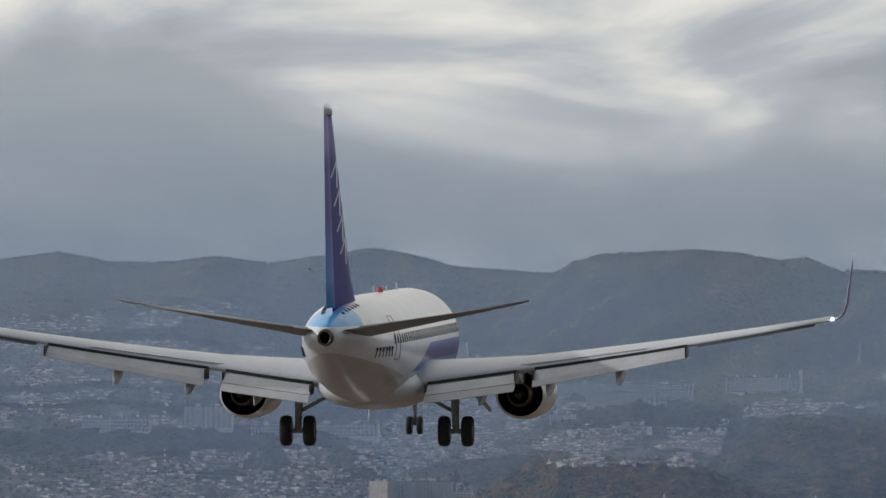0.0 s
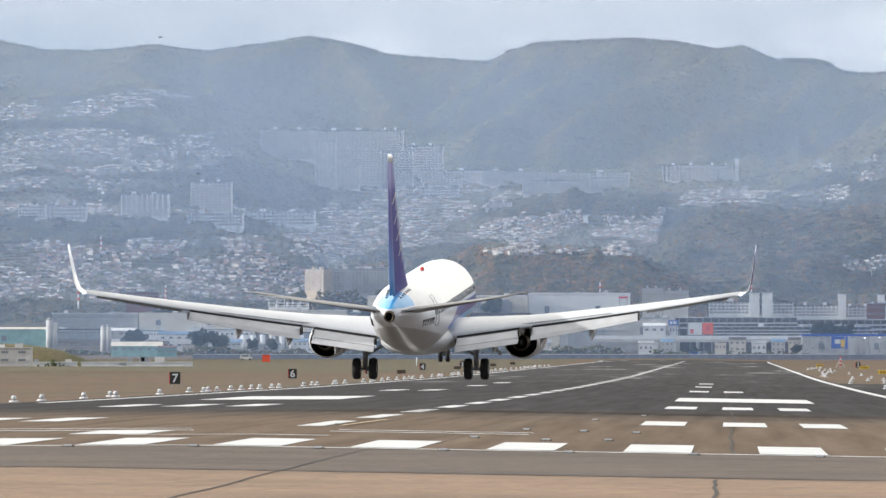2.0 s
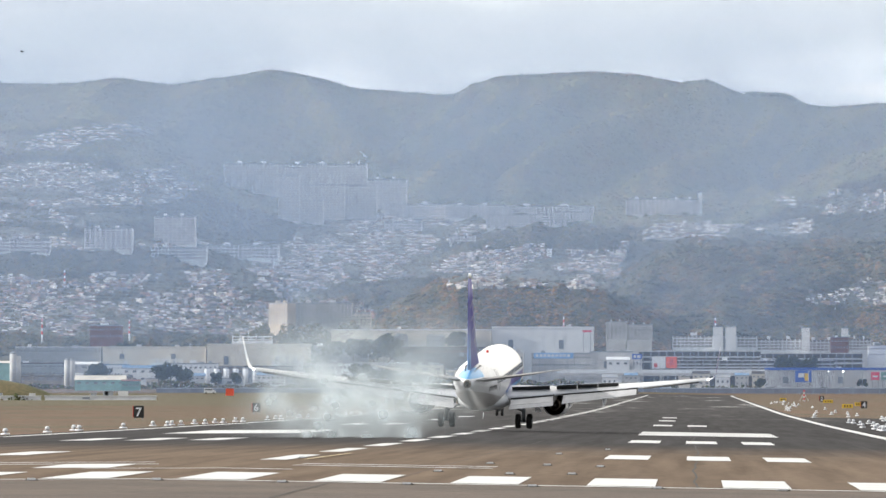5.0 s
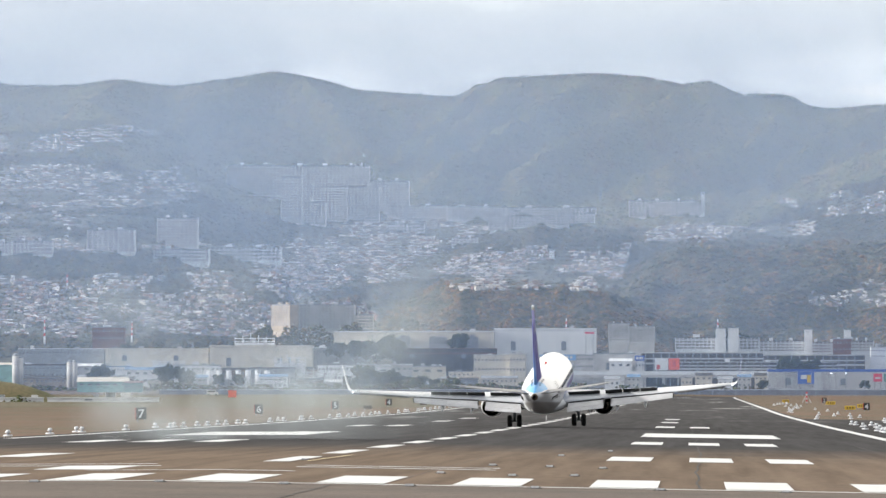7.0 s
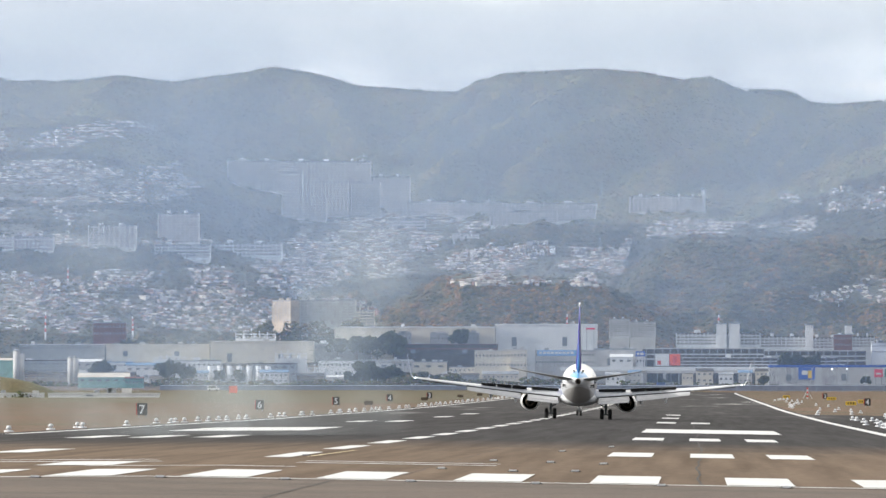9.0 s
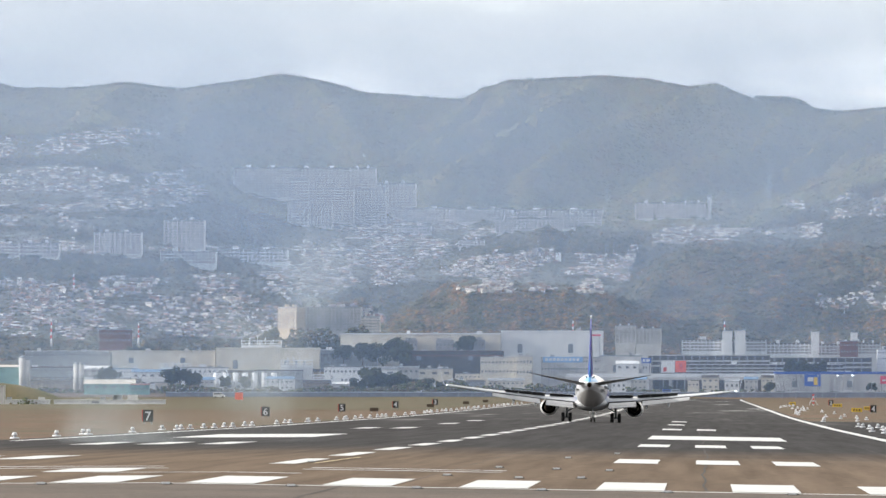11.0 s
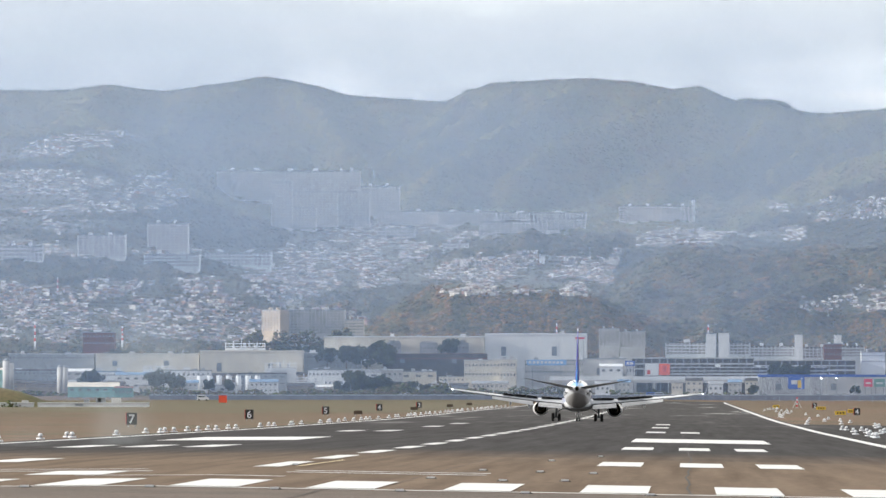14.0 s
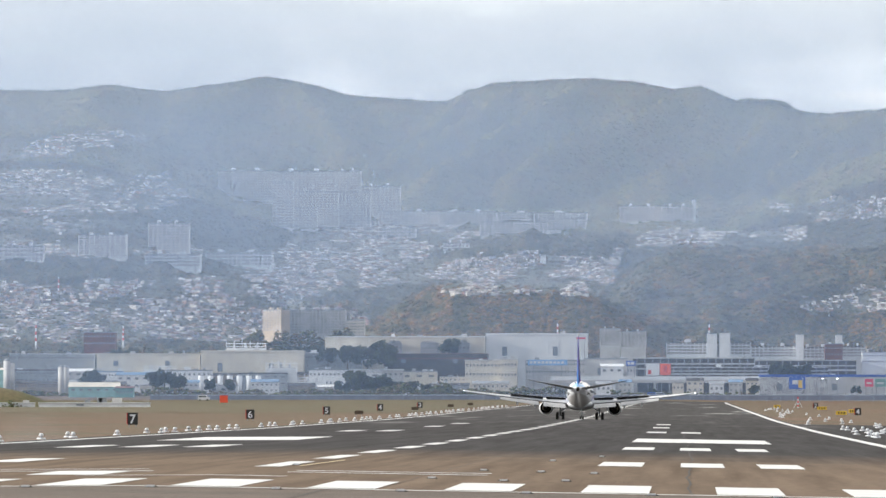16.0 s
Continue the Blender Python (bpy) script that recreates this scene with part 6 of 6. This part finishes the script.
def rudder_paint():
    m = bpy.data.materials.new("rudder_paint")
    m.use_nodes = True
    n, l = m.node_tree.nodes, m.node_tree.links
    b = n["Principled BSDF"]
    b.inputs["Roughness"].default_value = 0.45
    co, sep, r = n.new("ShaderNodeTexCoord"), n.new("ShaderNodeSeparateXYZ"), n.new("ShaderNodeValToRGB")
    l.new(co.outputs["Object"], sep.inputs[0])
    k = n.new("ShaderNodeMapRange")
    k.inputs["From Min"].default_value, k.inputs["From Max"].default_value = 5.3, 11.5
    l.new(sep.outputs["Z"], k.inputs["Value"])
    r.color_ramp.elements[0].color = (0.04, 0.24, 0.60, 1)
    r.color_ramp.elements[1].color = (0.018, 0.016, 0.28, 1)
    r.color_ramp.elements[1].position = 0.55
    l.new(k.outputs[0], r.inputs[0])
    l.new(r.outputs[0], b.inputs["Base Color"])
    return m


M_RUD = rudder_paint()
M_DKGREY = mat("mid_grey_paint", (0.11, 0.11, 0.115), 0.45, vary=0.08, scale=1.0)
M_TAILP = mat("dull_grey_tailplane", (0.15, 0.147, 0.145), 0.4, vary=0.1, scale=1.0)
M_WING = mat("pale_wing_skin", (0.58, 0.59, 0.61), 0.35, vary=0.05, scale=0.8)
M_COWL = mat("white_nacelle_paint", (0.72, 0.72, 0.72), 0.3, vary=0.06, scale=1.0, coat=0.2)
M_WINGLET = mat("deep_blue_winglet_paint", (0.10, 0.09, 0.34), 0.3, vary=0.05, scale=1.0, coat=0.3)
M_TIPLAMP = mat("lit_lamp_glass", (0.9, 0.9, 0.9), 0.3, vary=0.02)
M_TIPLAMP.node_tree.nodes["Principled BSDF"].inputs["Emission Color"].default_value = (1, 0.97, 0.9, 1)
M_TIPLAMP.node_tree.nodes["Principled BSDF"].inputs["Emission Strength"].default_value = 6.0
SPOILERS, WINGS = [], []
JET = airliner()


# ---- airfield lights, boards and vehicles ----
def edge_lamp():
    t = tagged(new("edge_light"), "white runway edge light on a short stem", "runway light", "runway edge lights")
    part("base", tube("base", (0, 0, 0.0), (0, 0, 0.12), 0.36, 0.30, M_LAMP, 12), t)
    part("stem", tube("stem", (0, 0, 0.10), (0, 0, 0.26), 0.10, 0.09, M_STEEL, 8), t)
    part("head", tube("head", (0, 0, 0.24), (0, 0, 0.46), 0.22, 0.12, M_LAMP, 12), t, "white lamp head")
    return t


def airfield_lamps():
    rng = random.Random(21)
    first = edge_lamp()
    first.matrix_basis = pose(-48.6, 575, float(field(-48.6, 575)))
    y = 597.0
    while y < 2300:
        for x in ([-48.6] if rng.random() < 0.5 else [-48.6, -48.6 - rng.uniform(0.6, 1.3)]):
            yy = y + rng.uniform(-4, 4)
            copy_thing(first, pose(x, yy, float(field(x, yy)), 0, 0, rng.uniform(0, 360)))
        y += rng.uniform(20, 58) if y < 1300 else rng.uniform(30, 60)
    y = 640.0
    while y < 2300:
        for _ in range(2 if y < 1000 else 1):
            x, yy = 17.6 + rng.uniform(-0.6, 9.0), y + rng.uniform(-10, 10)
            copy_thing(first, pose(x, yy, float(field(x, yy)), 0, 0, rng.uniform(0, 360)))
        y += 18 if y < 1000 else 40
    # low flush fittings on the pavement
    vs, fs = [], []
    inset = tagged(new("inset_light"), "flush metal threshold light fitting", "runway light", "inset threshold lights")
    part("housing", tube("housing", (0, 0, 0), (0, 0, 0.05), 0.22, 0.14, M_DARK, 12), inset)
    part("lens", boxes("lens", [(-0.12, 0.12, -0.19, -0.12, 0.02, 0.07)], M_LAMP), inset)
    inset.matrix_basis = pose(-22.5, 243.4, float(field(-22.5, 243.4)))
    for x in (-19.0, -15.4, -11.8, -8.2, -4.6, -1.0, 2.6, 6.2):
        copy_thing(inset, pose(x, 243.4, float(field(x, 243.4))))
    for x, y in ((-6.0, 278), (-8.5, 283), (-4.0, 281), (-5.4, 315), (-3.4, 312), (-7.6, 318), (-6.0, 380), (-4.2, 420), (-15.2, 330), (-25, 205), (-22.5, 204)):
        copy_thing(inset, pose(x, y, float(field(x, y))))


def distance_board(numeral, x, y):
    """A lit board that tells the runway left, in thousands of feet."""
    t = tagged(new("distance_sign"), "black runway distance board with a white numeral", "sign", "runway distance signs")
    t.matrix_basis = pose(x, y, float(field(x, y)))
    part("box", soft_box("box", -0.62, 0.62, -0.18, 0.18, 0.25, 1.65, M_BLACK, 0.04), t)
    for s in (-0.4, 0.4):
        part("leg", boxes("leg", [(s - 0.05, s + 0.05, -0.05, 0.05, -0.15, 0.3)], M_STEEL), t)
    part("side_stripe", boxes("side_stripe", [(-0.68, -0.60, -0.17, 0.17, 0.27, 1.63)], M_RED), t, "red edge")
    c = bpy.data.curves.new("numeral", "FONT")
    c.body, c.size, c.extrude, c.align_x, c.offset = numeral, 1.45, 0.01, "CENTER", 0.025
    c.materials.append(M_LAMP)
    o = part("numeral", c, t, "white numeral")
    o.matrix_basis = pose(0, -0.20, 0.43, 90)


def small_things():
    airfield_lamps()
    for i, numeral in enumerate("876543"):
        y = 722 + 267 * i
        distance_board(numeral, -64.7, y)
    distance_board("4", 33.5, 1660)
    distance_board("2", 34.5, 2270)
    for x, y, w in ((31.0, 1700, 1.1), (33.8, 2120, 1.2), (36.0, 1840, 0.9), (24.5, 2300, 0.9)):
        t = tagged(new("taxiway_sign"), "low yellow taxiway sign with dark bars", "sign")
        t.matrix_basis = pose(x, y, float(field(x, y)))
        part("panel", soft_box("panel", -w, w, -0.12, 0.12, 0.2, 0.95, M_SIGN_Y, 0.03), t)
        for q in (-0.5, 0.0, 0.5):
            part("mark", boxes("mark", [(w * q - 0.12, w * q + 0.12, -0.15, -0.11, 0.4, 0.78)], M_BLACK), t)
        for q in (-0.7, 0.7):
            part("leg", boxes("leg", [(w * q - 0.05, w * q + 0.05, -0.05, 0.05, -0.15, 0.25)], M_STEEL), t)
    # back sides of boards facing the other way
    for x, y in ((-66, 1500), (-66, 1810), (-67, 2120), (-68, 2350)):
        t = tagged(new("sign_back"), "brown back of an airfield board", "sign")
        t.matrix_basis = pose(x + 8, y, float(field(x + 8, y)))
        part("panel", soft_box("panel", -0.75, 0.75, -0.1, 0.1, 0.3, 0.95, M_TRUNK, 0.03), t)
        for q in (-0.5, 0.5):
            part("leg", boxes("leg", [(q - 0.05, q + 0.05, -0.05, 0.05, -0.15, 0.35)], M_STEEL), t)
    # red equipment box, white van, marker with red and white arms
    k = TICK * 3300
    t = tagged(new("equipment_box"), "orange-red equipment cabinet on the grass", "cabinet")
    t.matrix_basis = pose(-745 * k, 3000, float(field(-150, 3000)))
    part("body", soft_box("body", -1.4, 1.4, -1, 1, -0.2, 2.4, M_ORANGE, 0.06), t)
    part("lid", soft_box("lid", -1.5, 1.5, -1.1, 1.1, 2.4, 2.6, M_RED, 0.05), t)
    for a, y, body in ((-855, 3120, M_LAMP), (-45, 3290, M_LAMP), (-60, 3290, M_ROYAL), (170, 3300, M_LAMP), (235, 3300, M_DARK), (140, 3300, M_DARK)):
        x = a * TICK * y
        t = tagged(new("van"), ("white" if body is M_LAMP else "dark") + " van parked beyond the runway", "van", "parked vans")
        t.matrix_basis = pose(x, y, float(field(x, y)))
        part("body", loft("body", [[(q, -0.95, z) for q, z in pr] if s < 0 else [(q, 0.95, z) for q, z in pr] for s, pr in ((-1, ((-2.2, 0.35), (2.2, 0.35), (2.2, 1.1), (1.5, 1.25), (1.0, 2.0), (-2.1, 2.05))), (1, ((-2.2, 0.35), (2.2, 0.35), (2.2, 1.1), (1.5, 1.25), (1.0, 2.0), (-2.1, 2.05))))], body, True, False), t)
        part("side_window", boxes("side_window", [(-1.8, 0.95, -0.98, -0.94, 1.3, 1.8)], M_GLASS), t)
        for q in (-1.4, 1.4):
            part("wheel", tube("wheel", (q, -0.97, 0.33), (q, -0.72, 0.33), 0.35, 0.35, M_TYRE, 14), t)
    t = tagged(new("marker_post"), "red and white braced marker beside the runway", "marker")
    t.matrix_basis = pose(31.5, 2400, float(field(31.5, 2400)))
    for i in range(6):
        part("section", boxes("section", [(-0.25, 0.25, -0.15, 0.15, -0.2 + 0.55 * i, 0.35 + 0.55 * i)], M_RED if i % 2 else M_LAMP), t)
    for s in (-1, 1):
        vs, fs = [], []
        bar_into(vs, fs, (s * 1.3, 0, -0.1), (0, 0, 2.4), 0.09)
        part("brace", mesh("brace", vs, fs, M_LAMP), t)
    # street lamps, some of them lit
    for i, a in enumerate((240, 266, 130, 205, -30, 300, 95, -250, -320)):
        x = a * TICK * 3380
        z = float(field(x, 3380))
        t = tagged(new("street_lamp"), "slim grey street lamp, lit" if i < 2 else "slim grey street lamp", "street lamp")
        t.matrix_basis = pose(x, 3380, z)
        part("pole", tube("pole", (0, 0, -0.3), (0, 0, 7.5), 0.12, 0.08, M_STEEL, 8), t)
        part("arm", tube("arm", (0, 0, 7.5), (0, -1.2, 7.7), 0.06, 0.05, M_STEEL, 6), t)
        part("head", soft_box("head", -0.3, 0.3, -1.7, -1.1, 7.55, 7.85, M_TIPLAMP if i < 2 else M_LAMP, 0.05), t)


small_things()


# ---- tyre smoke ----
def smoke_stuff(r, thick):
    m = bpy.data.materials.new("tyre_smoke")
    m.use_nodes = True
    n, l = m.node_tree.nodes, m.node_tree.links
    n.clear()
    out, mix, clear = n.new("ShaderNodeOutputMaterial"), n.new("ShaderNodeMixShader"), n.new("ShaderNodeBsdfTransparent")
    both, dif, tra = n.new("ShaderNodeMixShader"), n.new("ShaderNodeBsdfDiffuse"), n.new("ShaderNodeBsdfTranslucent")
    dif.inputs[0].default_value = tra.inputs[0].default_value = (0.86, 0.95, 0.99, 1)
    both.inputs[0].default_value = 0.5
    l.new(dif.outputs[0], both.inputs[1])
    l.new(tra.outputs[0], both.inputs[2])
    co, flat, ln = n.new("ShaderNodeTexCoord"), n.new("ShaderNodeVectorMath"), n.new("ShaderNodeVectorMath")
    flat.operation, ln.operation = "MULTIPLY", "LENGTH"
    flat.inputs[1].default_value = (1, 0, 1)
    l.new(co.outputs["Object"], flat.inputs[0])
    no, add = n.new("ShaderNodeTexNoise"), n.new("ShaderNodeMath")
    no.inputs["Scale"].default_value, no.inputs["Detail"].default_value = 0.9, 4
    l.new(co.outputs["Object"], no.inputs["Vector"])
    l.new(flat.outputs[0], ln.inputs[0])
    add.operation = "MULTIPLY_ADD"
    add.inputs[1].default_value = 0.55 * r
    l.new(no.outputs["Fac"], add.inputs[0])
    l.new(ln.outputs["Value"], add.inputs[2])
    k = n.new("ShaderNodeMapRange")
    k.interpolation_type = "SMOOTHSTEP"
    for key, val in (("From Min", 0.25 * r), ("From Max", 1.10 * r), ("To Min", thick), ("To Max", 0.0)):
        k.inputs[key].default_value = val
    l.new(add.outputs[0], k.inputs["Value"])
    l.new(k.outputs[0], mix.inputs[0])
    l.new(clear.outputs[0], mix.inputs[1])
    l.new(both.outputs[0], mix.inputs[2])
    l.new(mix.outputs[0], out.inputs[0])
    return m


PUFFS = []


def smoke():
    """Puffs that rise where the tyres touch down and drift to the left as they part."""
    rng = random.Random(9)
    kinds = []
    for r, thick in ((0.9, 0.40), (1.4, 0.28), (2.1, 0.15), (3.2, 0.08), (4.6, 0.075)):
        bm = bmesh.new()
        bmesh.ops.create_icosphere(bm, subdivisions=3, radius=r)
        for v in bm.verts:
            v.co *= 1 + 0.22 * noise.noise(v.co * (1.6 / r))
        d = bpy.data.meshes.new("smoke_puff")
        bm.to_mesh(d)
        bm.free()
        d.shade_smooth()
        d.materials.append(smoke_stuff(r, thick))
        kinds.append((r, d))
    for i in range(90):
        r, d = kinds[(0, 1, 0, 1, 2, 3, 4, 2, 3)[i % 9]]
        ob = tagged(new("smoke_puff", d), "thin white puff of tyre smoke over the runway", "smoke", "tyre smoke", kind="stuff")
        wheel_x = -19.0 if rng.random() < 0.6 else -13.2
        born = 3.12 + rng.uniform(0, 0.3) if wheel_x > -15 else 3.3 + rng.uniform(0, 0.5)
        y0 = 516 + (born - 3.1) * 62 + rng.uniform(-3, 3)
        PUFFS.append((ob, r, wheel_x, y0, born, rng.uniform(-1, 1), rng.uniform(0, 1) ** 1.3))


def drift(r, x0, y0, born, side, height, t):
    """Where a puff is at t seconds."""
    age = max(t - born, 0)
    z0 = float(field(x0, y0))
    if age <= 0:
        return pose(x0, y0, z0 - r * 1.5 - 0.6)
    g = 1 - math.exp(-age * 5.0)
    spread = 0.8 * g + (2.3 if r > 2.5 else 1.5) * age
    x = x0 * (1 - 0.35 * g) + (-16.2) * 0.35 * g - 1.3 * g - 2.1 * age - 0.20 * age * age + side * spread * 1.15
    z = z0 + r * (-1.4 + 1.75 * g) + height * (3.0 * g + 1.5 * age)
    if r < 1.8:
        z -= 5.0 * max(age - 1.1, 0) ** 1.5      # the small dense puffs die away first
    elif r < 2.5:
        z -= 3.5 * max(age - 2.2, 0) ** 1.5
    else:
        z -= 0.35 * max(age - 4.0, 0) ** 2
    return pose(x, y0 + side * 2, z, 0, side * 14 * age, 0)


smoke()


# ---- birds ----
def bird():
    t = tagged(new("bird"), "dark bird gliding over the airfield", "bird", "birds in the sky")
    rings = [ring(0, y, 0, r, r, 8) for y, r in ((-0.22, 0.01), (-0.12, 0.05), (0.0, 0.07), (0.12, 0.05), (0.2, 0.01))]
    part("body", loft("body", rings, M_BLACK), t)
    for s in (-1, 1):
        part("wing", loft("wing", [flat_foil(s * x, a, b, z, 0.05, 8) for x, a, b, z in ((0.04, 0.08, -0.08, 0.02), (0.22, 0.10, -0.05, 0.07), (0.42, 0.0, -0.04, 0.03))], M_BLACK), t)
    part("tail", boxes("tail", [(-0.05, 0.05, -0.32, -0.18, -0.01, 0.01)], M_BLACK), t)
    return t


BIRDS = [bird(), bird()]


# ---- what moves ----
def stance(x, y, z, turn, pitch, roll):
    """The airliner's pose: metres, then degrees to its left, nose up, leaning right."""
    return Matrix.Translation((x, y, z)) @ Matrix.Rotation(radians(turn), 4, "Z") @ Matrix.Rotation(radians(pitch), 4, "X") @ Matrix.Rotation(radians(roll), 4, "Y")


FLIGHT = [
    (0.0, -15.25, 310.60, 7.12, -3.76, 2.85, 0.33),
    (0.5, -15.57, 343.10, 5.56, -4.02, 3.10, 1.05),
    (1.0, -15.82, 375.60, 4.14, -3.95, 3.20, 1.72),
    (1.5, -15.92, 408.40, 2.70, -3.75, 3.50, 0.75),
    (2.0, -16.05, 441.30, 1.45, -3.65, 4.10, 0.19),
    (2.5, -16.15, 473.60, 0.45, -3.65, 4.85, 0.10),
    (3.0, -16.28, 506.40, -0.03, -3.80, 4.90, 1.00),
    (3.5, -16.34, 539.60, -0.12, -4.00, 5.00, 0.99),
    (4.0, -16.10, 571.50, 0.02, -4.30, 4.40, 1.25),
    (4.7, -15.80, 618.60, -0.08, -3.85, 3.75, 1.45),
    (7.0, -13.44, 768.26, -0.44, -2.60, 6.00, -1.10),
    (8.0, -12.29, 831.40, -0.52, -0.47, 4.81, -0.30),
    (9.0, -12.42, 892.85, -0.61, 0.41, 1.40, 1.29),
    (11.4, -13.36, 1029.76, -0.61, -0.30, -0.37, 1.23),
    (12.5, -13.87, 1088.28, -0.61, 0.22, -0.51, 1.22),
    (14.5, -15.17, 1186.39, -0.59, 0.15, -0.55, 0.96),
    (16.0, -15.79, 1254.32, -0.58, -0.57, -0.55, 0.56),
]


FLOCK = [[(0.0, -51.3, 34.5), (0.5, -53.6, 35.1), (1.5, -58.1, 36.1), (2.5, -62.7, 37.3), (3.5, -66.3, 38.4), (4.6, -70.0, 38.7), (8.0, -82.0, 40.0), (16.0, -110.0, 43.0)],
         [(0.0, -35.4, 20.3), (1.0, -45.8, 21.3), (1.5, -51.0, 21.8), (2.5, -62.0, 22.5), (3.5, -72.8, 23.8), (8.0, -120.0, 28.0), (16.0, -205.0, 34.0)]]


def motions():
    walk(JET, [(t, stance(*p)) for t, *p in FLIGHT])
    for sp, at, hinge, s in SPOILERS:
        flat, up = Matrix.Translation(at), Matrix.Translation(at) @ Matrix.Rotation(radians(-42 * s), 4, hinge.normalized())
        walk(sp, [(0.0, flat), (4.4, flat), (4.55, flat), (5.1, up), (6.5, up), (16.0, up)])
    # the wings bend up in flight and settle on the ground
    for wing, s in WINGS:
        root = Vector((s * 1.88, 0, 2.35))
        rows = []
        for t, bend in ((0.0, 1.1), (3.3, 1.0), (4.0, 0.7), (4.7, -0.3), (7.0, -2.0), (9.0, -1.7), (12.0, -1.7), (16.0, -1.7)):
            rows.append((t, Matrix.Translation(root) @ Matrix.Rotation(radians(-s * bend), 4, "Y") @ Matrix.Translation(-root)))
        walk(wing, rows)
    for ob, r, x0, y0, born, side, height in PUFFS:
        times = [0.0, born - 0.1, born, born + 0.2, born + 0.5, born + 1.0, born + 2.0, born + 3.5, born + 6.0, born + 9.0, 16.0]
        walk(ob, [(t, drift(r, x0, y0, born, side, height, t)) for t in times])
    for ob, rows in zip(BIRDS, FLOCK):
        walk(ob, [(t, pose(x, 900, z, 0, 8, 95)) for t, x, z in rows])


motions()
